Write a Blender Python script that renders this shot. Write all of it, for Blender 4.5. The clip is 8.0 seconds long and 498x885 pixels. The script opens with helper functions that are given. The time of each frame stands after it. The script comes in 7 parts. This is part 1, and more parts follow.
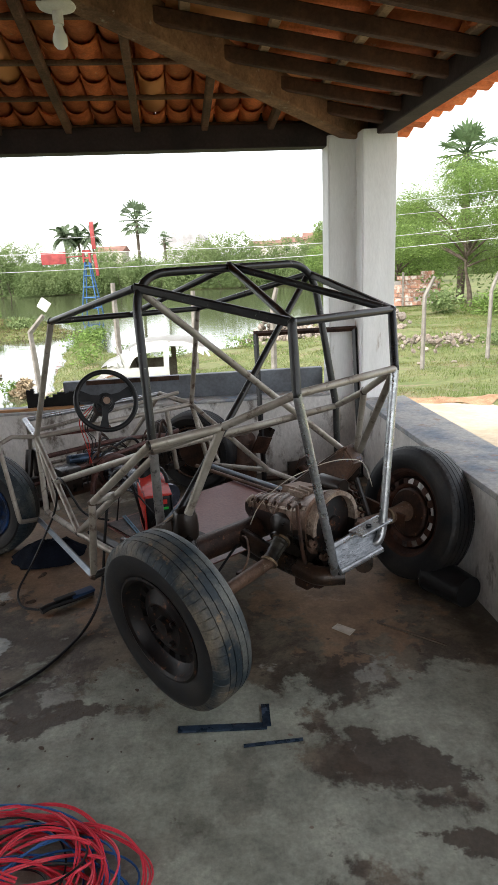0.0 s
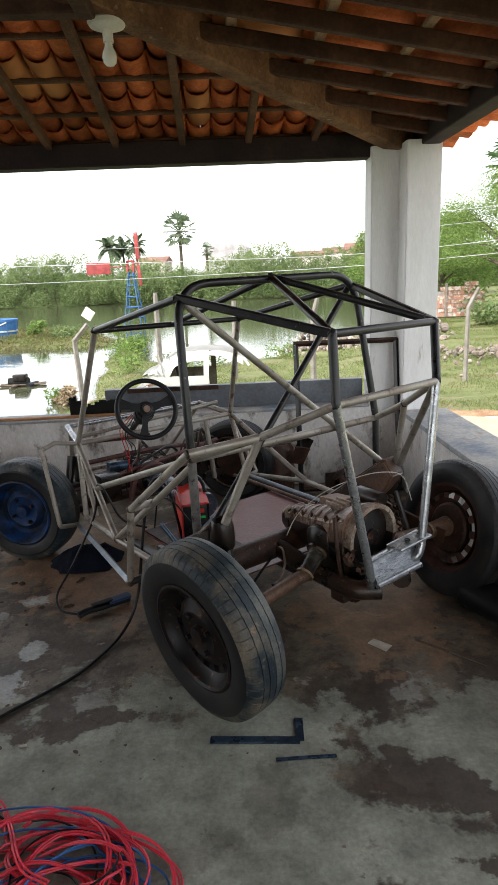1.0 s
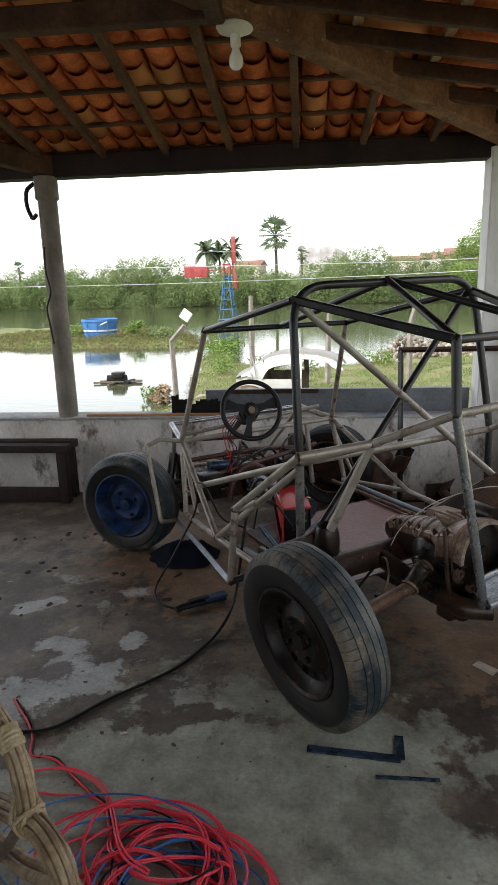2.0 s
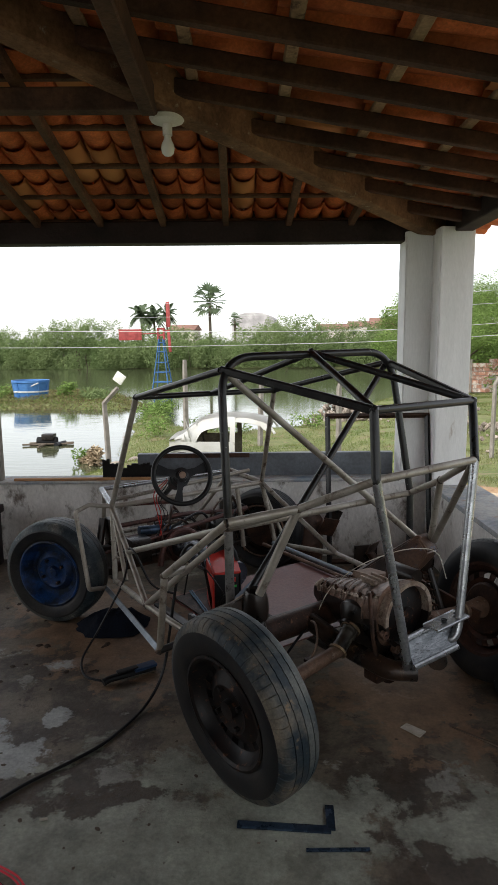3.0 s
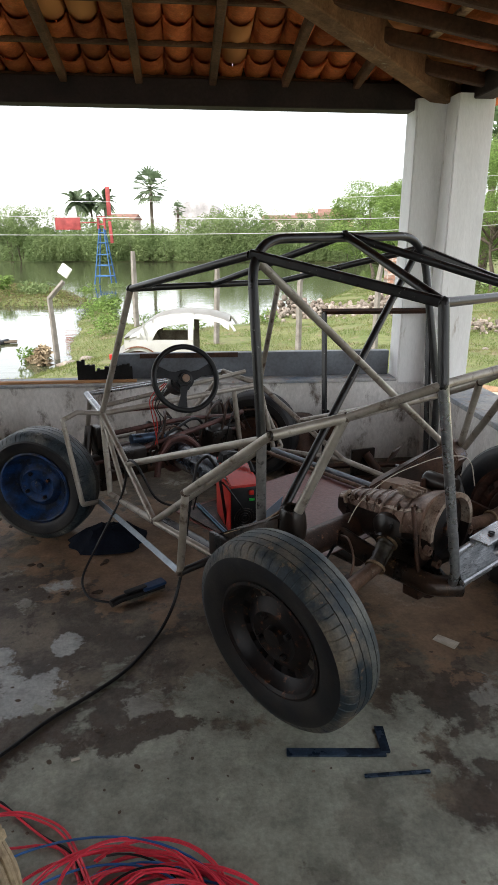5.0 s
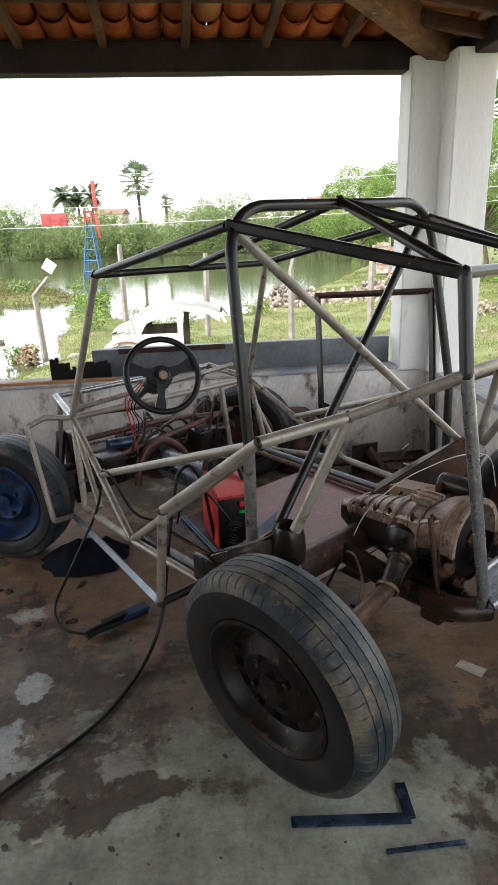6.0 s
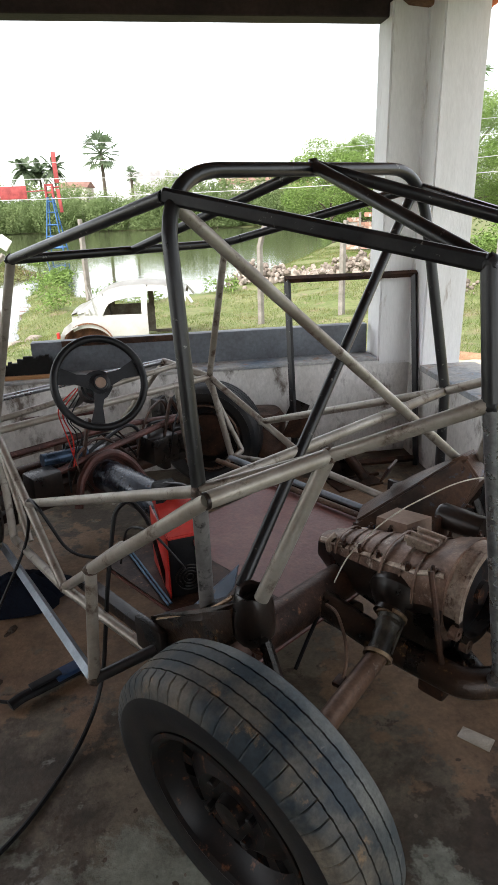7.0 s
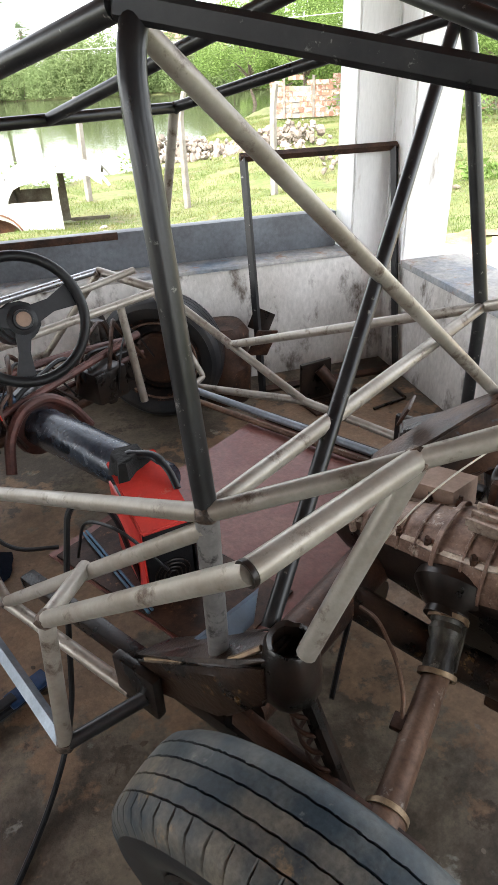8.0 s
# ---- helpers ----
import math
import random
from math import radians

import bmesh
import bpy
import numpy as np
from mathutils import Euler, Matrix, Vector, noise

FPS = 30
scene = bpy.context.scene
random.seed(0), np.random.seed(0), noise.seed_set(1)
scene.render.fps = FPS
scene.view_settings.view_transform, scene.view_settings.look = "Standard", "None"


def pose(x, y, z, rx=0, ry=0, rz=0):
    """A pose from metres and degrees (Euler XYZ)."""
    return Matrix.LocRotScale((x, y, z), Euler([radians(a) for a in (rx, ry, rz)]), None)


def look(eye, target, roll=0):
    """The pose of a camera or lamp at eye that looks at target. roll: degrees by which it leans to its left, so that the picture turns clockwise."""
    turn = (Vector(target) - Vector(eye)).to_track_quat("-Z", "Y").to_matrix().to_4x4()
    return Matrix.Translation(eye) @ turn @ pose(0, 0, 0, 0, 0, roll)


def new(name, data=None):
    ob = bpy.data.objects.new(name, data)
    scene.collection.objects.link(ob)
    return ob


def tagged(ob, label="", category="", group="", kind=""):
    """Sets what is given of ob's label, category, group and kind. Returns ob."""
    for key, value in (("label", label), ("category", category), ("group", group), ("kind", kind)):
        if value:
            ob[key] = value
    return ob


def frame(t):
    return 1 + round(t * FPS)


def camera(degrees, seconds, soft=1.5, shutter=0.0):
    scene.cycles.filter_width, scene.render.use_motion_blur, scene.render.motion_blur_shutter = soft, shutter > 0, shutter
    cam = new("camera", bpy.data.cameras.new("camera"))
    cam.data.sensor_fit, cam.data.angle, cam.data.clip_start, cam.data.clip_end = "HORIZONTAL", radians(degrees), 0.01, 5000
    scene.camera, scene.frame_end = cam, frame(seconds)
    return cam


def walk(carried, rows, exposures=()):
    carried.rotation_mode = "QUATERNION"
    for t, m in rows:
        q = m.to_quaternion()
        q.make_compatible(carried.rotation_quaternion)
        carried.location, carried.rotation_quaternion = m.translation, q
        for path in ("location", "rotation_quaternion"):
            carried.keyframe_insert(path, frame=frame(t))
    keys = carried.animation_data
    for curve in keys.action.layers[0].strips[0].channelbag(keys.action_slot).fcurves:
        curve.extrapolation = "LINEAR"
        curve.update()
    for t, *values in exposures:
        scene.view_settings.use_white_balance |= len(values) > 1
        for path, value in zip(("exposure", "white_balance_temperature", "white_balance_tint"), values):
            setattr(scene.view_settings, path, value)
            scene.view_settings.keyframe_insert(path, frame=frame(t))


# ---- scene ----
cam = camera(43.6, 8.0, soft=0.9)
PATH = [
    (0, (0.277, 0.03, 1.469), (0.137, 1.948, 0.922), -2.5),
    (0.2, (0.276, 0.018, 1.471), (0.163, 1.939, 0.927), -3.2),
    (0.5, (0.305, 0.034, 1.471), (0.16, 1.955, 0.936), -3.2),
    (1, (0.277, 0.032, 1.472), (0.016, 1.948, 0.959), -2.4),
    (1.5, (0.211, 0.035, 1.467), (-0.258, 1.91, 0.952), -2.0),
    (1.7, (0.187, 0.038, 1.466), (-0.342, 1.895, 0.948), -1.7),
    (2.8, (0.194, 0.007, 1.486), (-0.213, 1.938, 1.158), -0.6),
    (3, (0.216, -0.003, 1.493), (-0.112, 1.946, 1.191), -0.5),
    (3.5, (0.191, -0.007, 1.482), (-0.156, 1.93, 1.123), -0.8),
    (4, (0.039, 0.056, 1.478), (-0.269, 1.998, 1.112), 0.6),
    (4.5, (-0.118, 0.138, 1.474), (-0.273, 2.063, 0.954), -0.2),
    (4.7, (-0.13, 0.182, 1.467), (-0.27, 2.097, 0.906), 0.5),
    (5.8, (-0.094, 0.483, 1.404), (-0.272, 2.336, 0.674), -1.6),
    (6, (-0.113, 0.57, 1.394), (-0.251, 2.458, 0.749), -1.9),
    (6.2, (-0.152, 0.645, 1.406), (-0.2, 2.539, 0.767), -4.4),
    (6.5, (-0.178, 0.766, 1.411), (-0.282, 2.685, 0.86), -5.9),
    (7, (-0.093, 1.004, 1.39), (-0.142, 2.871, 0.674), -1.8),
    (7.2, (-0.083, 1.104, 1.41), (-0.15, 2.978, 0.714), 0.0),
    (7.5, (-0.127, 1.275, 1.374), (-0.121, 3.147, 0.67), 2.4),
    (7.8, (-0.193, 1.42, 1.377), (-0.076, 3.198, 0.468), -2.5),
    (8, (-0.23, 1.505, 1.351), (-0.08, 3.207, 0.311), -2.5),
]
walk(cam, [(t, look(eye, target, roll)) for t, eye, target, roll in PATH],
     [(0.0, 1.97), (1.0, 1.9), (1.5, 1.77), (1.7, 1.76), (2.8, 1.3), (3.5, 1.28), (4.0, 1.28), (4.5, 1.62), (4.7, 1.66), (5.8, 2.2), (6.2, 2.2), (6.5, 2.1), (7.0, 2.05), (7.5, 2.25), (7.8, 2.35), (8.0, 2.9)])


# ---- world ----
world = bpy.data.worlds.new("overcast_sky")
scene.world = world
world.use_nodes = True
wn, wl = world.node_tree.nodes, world.node_tree.links
sky = wn.new("ShaderNodeTexSky")
sky.sky_type, sky.sun_disc = "NISHITA", False
sky.sun_elevation, sky.sun_rotation = radians(50), radians(215)
sky.air_density, sky.dust_density, sky.ozone_density = 1.0, 1.5, 1.0
grey = wn.new("ShaderNodeHueSaturation")
grey.inputs["Saturation"].default_value = 0.22
wl.new(sky.outputs["Color"], grey.inputs["Color"])
wl.new(grey.outputs["Color"], wn["Background"].inputs["Color"])
wn["Background"].inputs["Strength"].default_value = 0.15
sun = new("sun", bpy.data.lights.new("sun", "SUN"))
sun.data.energy, sun.data.angle, sun.data.color = 1.5, radians(35), (1.0, 0.97, 0.92)
sun.matrix_world = look((-11, -16, 24), (0, 0, 0))


# ---- materials ----
def mat(name, base, second=None, rough=0.6, metal=0.0, scale=5.0, fine=60.0, bump=0.2, vary=0.35, patch=0.5, spots=None,
        spot_amount=0.0, each=0.0, stretch=(1, 1, 1), sheen=0.28, island=False, odd=None):
    """Procedural surface: base colour blotched with a second colour, fine grain, optional spots and per-object variation."""
    m = bpy.data.materials.new(name)
    m.use_nodes = True
    n, l = m.node_tree.nodes, m.node_tree.links
    b = n["Principled BSDF"]
    tc, mp = n.new("ShaderNodeTexCoord"), n.new("ShaderNodeMapping")
    mp.inputs["Scale"].default_value = stretch
    l.new(tc.outputs["Object"], mp.inputs["Vector"])

    def tex(s, detail=5.0, r=0.6):
        t = n.new("ShaderNodeTexNoise")
        t.inputs["Scale"].default_value, t.inputs["Detail"].default_value, t.inputs["Roughness"].default_value = s, detail, r
        l.new(mp.outputs["Vector"], t.inputs["Vector"])
        return t.outputs["Fac"]

    def ramp(f, lo, hi):
        r = n.new("ShaderNodeMapRange")
        r.inputs["From Min"].default_value, r.inputs["From Max"].default_value = lo, hi
        l.new(f, r.inputs["Value"])
        return r.outputs["Result"]

    def mix(f, a, c, mode="MIX"):
        x = n.new("ShaderNodeMix")
        x.data_type, x.blend_type = "RGBA", mode
        for v, k in ((f, 0), (a, 6), (c, 7)):
            if isinstance(v, (int, float)):
                x.inputs[k].default_value = v
            elif isinstance(v, tuple):
                x.inputs[k].default_value = (*v, 1)
            else:
                l.new(v, x.inputs[k])
        return x.outputs[2]

    second = second or tuple(c * 0.6 for c in base)
    big, small = tex(scale), tex(fine, 3.0, 0.7)
    col = mix(ramp(big, patch - 0.14, patch + 0.14), base, second)
    if spots:
        col = mix(ramp(tex(scale * 2.7, 8.0, 0.7), 1.0 - spot_amount - 0.06, 1.0 - spot_amount + 0.05), col, spots)
    shade = ramp(small, 0.25, 0.75)
    g = n.new("ShaderNodeMapRange")
    g.inputs["To Min"].default_value, g.inputs["To Max"].default_value = 1 - vary, 1 + vary * 0.5
    l.new(shade, g.inputs["Value"])
    col = mix(1.0, col, g.outputs["Result"], "MULTIPLY")
    if each:
        if island:
            o = n.new("ShaderNodeNewGeometry").outputs["Random Per Island"]
        else:
            o = n.new("ShaderNodeObjectInfo").outputs["Random"]
        e = n.new("ShaderNodeMapRange")
        e.inputs["To Min"].default_value, e.inputs["To Max"].default_value = 1 - each, 1 + each * 0.6
        l.new(o, e.inputs["Value"])
        col = mix(1.0, col, e.outputs["Result"], "MULTIPLY")
        if odd:
            w = n.new("ShaderNodeTexWhiteNoise")
            w.noise_dimensions = "1D"
            l.new(o, w.inputs["W"])
            col = mix(ramp(w.outputs["Value"], 0.86, 0.92), col, odd)
    l.new(col, b.inputs["Base Color"])
    rr = n.new("ShaderNodeMapRange")
    rr.inputs["To Min"].default_value, rr.inputs["To Max"].default_value = max(rough - 0.15, 0.03), min(rough + 0.15, 1)
    l.new(big, rr.inputs["Value"])
    l.new(rr.outputs["Result"], b.inputs["Roughness"])
    b.inputs["Metallic"].default_value = metal
    b.inputs["Specular IOR Level"].default_value = sheen
    if bump:
        u = n.new("ShaderNodeBump")
        u.inputs["Strength"].default_value, u.inputs["Distance"].default_value = bump, 0.01
        l.new(small, u.inputs["Height"])
        l.new(u.outputs["Normal"], b.inputs["Normal"])
    return m


M = {
    "plaster": mat("dirty_plaster", (0.72, 0.70, 0.67), (0.45, 0.425, 0.39), 0.85, scale=1.6, fine=45, bump=0.25, vary=0.2, patch=0.505,
                   spots=(0.15, 0.125, 0.105), spot_amount=0.405, stretch=(1.3, 1.3, 0.7)),
    "whitewash": mat("whitewashed_plaster", (0.86, 0.86, 0.86), (0.74, 0.74, 0.73), 0.85, scale=2.0, fine=60, bump=0.15, vary=0.08, stretch=(1.6, 1.6, 0.35),
                     spots=(0.40, 0.34, 0.28), spot_amount=0.34),
    "coping": mat("worn_blue_paint_coping", (0.41, 0.395, 0.37), (0.15, 0.195, 0.25), 0.75, scale=4.0, fine=40, bump=0.3, vary=0.3, patch=0.575,
                  spots=(0.32, 0.20, 0.14), spot_amount=0.36),
    "tile": mat("clay_tile", (0.78, 0.23, 0.075), (0.52, 0.13, 0.045), 0.85, scale=9.0, fine=70, bump=0.2, vary=0.3, each=0.45, island=True,
                spots=(0.60, 0.36, 0.20), spot_amount=0.33, odd=(0.60, 0.26, 0.10)),
    "timber": mat("dark_timber", (0.115, 0.056, 0.034), (0.05, 0.026, 0.019), 0.8, scale=4.0, fine=50, bump=0.4, vary=0.4, stretch=(1, 1, 1)),
    "rafter_brown": mat("brown_rafter_wood", (0.17, 0.085, 0.05), (0.08, 0.042, 0.028), 0.8, scale=5.0, fine=60, bump=0.4, vary=0.4),
    "plate_timber": mat("near_black_timber", (0.038, 0.023, 0.022), (0.02, 0.013, 0.014), 0.7, scale=4.0, fine=50, bump=0.2, vary=0.4),
    "batten_pale": mat("raw_batten", (0.50, 0.36, 0.22), (0.34, 0.22, 0.13), 0.85, scale=5.0, fine=60, bump=0.2, vary=0.35, spots=(0.14, 0.09, 0.06), spot_amount=0.40),
    "timber_pale": mat("weathered_timber", (0.28, 0.15, 0.082), (0.13, 0.068, 0.04), 0.85, scale=6.0, fine=60, bump=0.4, vary=0.4,
                       spots=(0.42, 0.36, 0.27), spot_amount=0.33),
    "steel": mat("bare_steel_tube", (0.35, 0.325, 0.285), (0.22, 0.19, 0.155), 0.38, 0.35, scale=6.0, fine=120, bump=0.03, vary=0.12, each=0.15,
                 spots=(0.095, 0.065, 0.048), spot_amount=0.385),
    "black_steel": mat("scuffed_black_tube", (0.007, 0.0075, 0.009), (0.020, 0.020, 0.021), 0.33, 0.0, sheen=0.42, scale=14.0, fine=120, bump=0.03, vary=0.3,
                       spots=(0.42, 0.41, 0.38), spot_amount=0.315),
    "bright_steel": mat("galvanised_steel", (0.43, 0.445, 0.46), (0.30, 0.31, 0.325), 0.29, 0.8, scale=22.0, fine=90, bump=0.05, vary=0.3,
                        spots=(0.10, 0.09, 0.085), spot_amount=0.31),
    "rust": mat("rusty_iron", (0.070, 0.033, 0.020), (0.022, 0.013, 0.010), 0.5, 0.3, scale=14.0, fine=110, bump=0.15, vary=0.4,
                spots=(0.21, 0.10, 0.052), spot_amount=0.34),
    "cast": mat("oily_cast_alloy", (0.23, 0.145, 0.105), (0.085, 0.046, 0.032), 0.42, 0.15, scale=14.0, fine=110, bump=0.15, vary=0.4,
                spots=(0.42, 0.34, 0.28), spot_amount=0.36),
    "oily": mat("oily_black_iron", (0.006, 0.0055, 0.005), (0.024, 0.015, 0.011), 0.30, 0.1, scale=12.0, fine=90, bump=0.05, vary=0.4, sheen=0.35),
    "rubber": mat("dusty_tyre_rubber", (0.008, 0.009, 0.0115), (0.034, 0.030, 0.026), 0.5, scale=7.0, fine=110, bump=0.05, vary=0.4, patch=0.56, sheen=0.28),
    "tread": mat("dusty_tread_rubber", (0.018, 0.028, 0.036), (0.225, 0.185, 0.130), 0.55, scale=5.5, fine=120, bump=0.03, vary=0.45, patch=0.56,
                 spots=(0.24, 0.155, 0.08), spot_amount=0.35, sheen=0.3),
    "tread_dark": mat("blue_grey_tread_rubber", (0.020, 0.032, 0.041), (0.130, 0.130, 0.116), 0.5, scale=7.0, fine=120, bump=0.03, vary=0.45, patch=0.57,
                      spots=(0.27, 0.26, 0.23), spot_amount=0.34, sheen=0.3),
    "rim_dark": mat("grimy_dark_rim", (0.005, 0.0055, 0.0065), (0.013, 0.009, 0.008), 0.42, 0.0, scale=12.0, fine=90, bump=0.04, vary=0.35, sheen=0.2,
                    spots=(0.16, 0.065, 0.03), spot_amount=0.37),
    "rim_rust": mat("rusty_brown_rim", (0.085, 0.035, 0.022), (0.035, 0.019, 0.015), 0.65, 0.3, scale=14.0, fine=80, bump=0.3, vary=0.4),
    "rim_blue": mat("worn_blue_rim", (0.008, 0.045, 0.16), (0.006, 0.011, 0.022), 0.5, 0.1, scale=16.0, fine=80, bump=0.15, vary=0.4, patch=0.47,
                    spots=(0.13, 0.12, 0.07), spot_amount=0.34),
    "maroon": mat("maroon_floor_sheet", (0.185, 0.066, 0.057), (0.245, 0.118, 0.098), 0.38, scale=5.0, fine=60, bump=0.15, vary=0.3,
                  spots=(0.22, 0.16, 0.13), spot_amount=0.27, sheen=0.3),
    "black_plastic": mat("black_plastic", (0.011, 0.0115, 0.013), None, 0.4, scale=20.0, fine=200, bump=0.08, vary=0.2),
    "grey_plastic": mat("grey_plastic_spoke", (0.022, 0.023, 0.026), None, 0.4, scale=20.0, fine=200, bump=0.08, vary=0.15),
    "red_paint": mat("red_enamel", (0.55, 0.035, 0.025), (0.42, 0.03, 0.022), 0.35, scale=8.0, fine=90, bump=0.06, vary=0.15, spots=(0.25, 0.04, 0.03), spot_amount=0.28),
    "white_plastic": mat("white_plastic", (0.75, 0.74, 0.70), (0.62, 0.6, 0.55), 0.45, scale=9.0, fine=90, bump=0.05, vary=0.1),
    "red_cable": mat("red_cable", (0.86, 0.065, 0.105), (0.72, 0.05, 0.08), 0.32, scale=9.0, fine=120, bump=0.05, vary=0.15),
    "blue_cable": mat("blue_cable", (0.035, 0.17, 0.50), None, 0.45, scale=9.0, fine=120, bump=0.05, vary=0.15),
    "black_cable": mat("black_cable", (0.009, 0.009, 0.01), None, 0.45, scale=9.0, fine=120, bump=0.05, vary=0.15),
    "blue_steel": mat("navy_painted_bar", (0.022, 0.036, 0.060), (0.055, 0.090, 0.145), 0.28, 0.5, scale=14.0, fine=80, bump=0.1, vary=0.3),
    "pipe_blue": mat("blue_grey_pipe", (0.27, 0.31, 0.35), (0.19, 0.22, 0.25), 0.4, 0.3, scale=10.0, fine=90, bump=0.05, vary=0.2, spots=(0.16, 0.12, 0.09), spot_amount=0.33),
    "cane_pale": mat("pale_cane_binding", (0.46, 0.38, 0.24), (0.30, 0.23, 0.13), 0.5, scale=30.0, fine=160, bump=0.3, vary=0.4),
    "rattan": mat("rattan_cane", (0.36, 0.28, 0.175), (0.19, 0.135, 0.08), 0.5, scale=20.0, fine=90, bump=0.25, vary=0.3, each=0.15),
    "paper": mat("dirty_card", (0.56, 0.52, 0.45), (0.42, 0.37, 0.30), 0.85, scale=20.0, fine=90, bump=0.1, vary=0.25),
    "grey_paint": mat("grey_painted_sheet", (0.15, 0.165, 0.185), (0.10, 0.105, 0.115), 0.5, 0.2, scale=4.0, fine=50, bump=0.15, vary=0.25,
                      spots=(0.20, 0.10, 0.055), spot_amount=0.3),
    "grass": mat("grassy_soil", (0.105, 0.132, 0.038), (0.165, 0.17, 0.070), 0.95, scale=0.9, fine=9, bump=0.6, vary=0.4,
                 spots=(0.19, 0.15, 0.09), spot_amount=0.40),
    "sand": mat("pale_sand", (0.52, 0.42, 0.30), (0.42, 0.33, 0.22), 0.95, scale=1.5, fine=14, bump=0.3, vary=0.2),
    "blade": mat("grass_blade", (0.118, 0.178, 0.038), (0.23, 0.22, 0.088), 0.8, scale=1.2, fine=20, bump=0, vary=0.3, each=0.4, island=True),
    "leaf": mat("tree_leaf", (0.145, 0.235, 0.050), (0.235, 0.33, 0.095), 0.7, scale=0.6, fine=8, bump=0, vary=0.3, each=0.45, island=True),
    # leaf_far is greyer than leaf: distance haze is mixed into its colour
    "leaf_far": mat("hazed_bank_leaf", (0.145, 0.205, 0.075), (0.225, 0.285, 0.120), 0.8, scale=0.22, fine=3, bump=0, vary=0.12, each=0.18, island=True),
    "dry_weed": mat("dead_brown_weed", (0.16, 0.105, 0.055), (0.09, 0.06, 0.035), 0.9, scale=1.0, fine=20, bump=0, vary=0.3, each=0.4, island=True),
    "palm_leaf": mat("palm_frond", (0.09, 0.15, 0.06), (0.14, 0.20, 0.09), 0.6, scale=0.9, fine=12, bump=0, vary=0.3, each=0.3, island=True),
    # palm_far is palm_leaf paled by hand to paint in the haze
    "palm_far": mat("hazy_palm_frond", (0.10, 0.145, 0.075), (0.15, 0.19, 0.11), 0.7, scale=0.9, fine=12, bump=0, vary=0.3, each=0.3, island=True),
    "bark": mat("tree_bark", (0.15, 0.12, 0.09), (0.08, 0.06, 0.045), 0.95, scale=5.0, fine=40, bump=0.6, vary=0.4),
    "stone": mat("pale_rubble", (0.31, 0.265, 0.22), (0.18, 0.14, 0.11), 0.9, scale=4.0, fine=30, bump=0.4, vary=0.3, each=0.35, island=True,
                 spots=(0.36, 0.19, 0.12), spot_amount=0.3),
    "brick": mat("red_brick", (0.40, 0.22, 0.155), (0.31, 0.15, 0.10), 0.9, scale=1.6, fine=40, bump=0.3, vary=0.25, each=0.3, island=True,
                 spots=(0.52, 0.46, 0.40), spot_amount=0.46),
    "mortar": mat("grey_mortar", (0.33, 0.30, 0.27), None, 0.95, scale=3.0, fine=40, bump=0.3, vary=0.25),
    "post": mat("weathered_concrete_post", (0.27, 0.245, 0.215), (0.17, 0.15, 0.125), 0.9, scale=5.0, fine=40, bump=0.4, vary=0.3),
    # car_inner is dark to paint the shade inside the white shell
    "car_inner": mat("shaded_car_inside", (0.17, 0.15, 0.11), (0.10, 0.075, 0.055), 0.8, scale=4.0, fine=40, bump=0.1, vary=0.3),
    "car_white": mat("white_car_paint", (0.44, 0.435, 0.41), (0.36, 0.345, 0.31), 0.4, scale=2.0, fine=30, bump=0.03, vary=0.06),
    "car_rust": mat("rusty_wheel_arch", (0.22, 0.10, 0.055), (0.12, 0.06, 0.04), 0.8, scale=8.0, fine=50, bump=0.3, vary=0.35),
    "tank_blue": mat("faded_blue_tank", (0.04, 0.13, 0.34), (0.07, 0.19, 0.42), 0.5, scale=1.2, fine=12, bump=0.1, vary=0.25),
    "mill_blue": mat("mill_blue_paint", (0.045, 0.135, 0.30), None, 0.6, scale=2.0, fine=20, bump=0.1, vary=0.25),
    "mill_red": mat("mill_red_paint", (0.34, 0.06, 0.055), None, 0.6, scale=2.0, fine=20, bump=0.1, vary=0.25),
    "house_wall": mat("pale_house_wall", (0.62, 0.56, 0.50), None, 0.9, scale=0.4, fine=4, bump=0.1, vary=0.15),
    "hall_grey": mat("pale_grey_hall", (0.48, 0.45, 0.45), None, 0.9, scale=0.4, fine=4, bump=0.1, vary=0.15),
    "house_roof": mat("far_red_roof", (0.27, 0.145, 0.11), None, 0.9, scale=0.6, fine=6, bump=0.2, vary=0.3),
    "dark_glass": mat("dark_window", (0.03, 0.03, 0.035), None, 0.2, scale=1.0, fine=6, bump=0, vary=0.2),
    "wire": mat("white_wire", (0.62, 0.62, 0.6), None, 0.5, scale=3.0, fine=20, bump=0, vary=0.2),
    "dark_sheet": mat("dark_charred_board", (0.008, 0.0075, 0.007), None, 0.8, scale=6.0, fine=60, bump=0.4, vary=0.4),
    "dull_wall": mat("inner_plaster", (0.36, 0.34, 0.31), (0.27, 0.25, 0.22), 0.9, scale=1.5, fine=30, bump=0.2, vary=0.2),
}


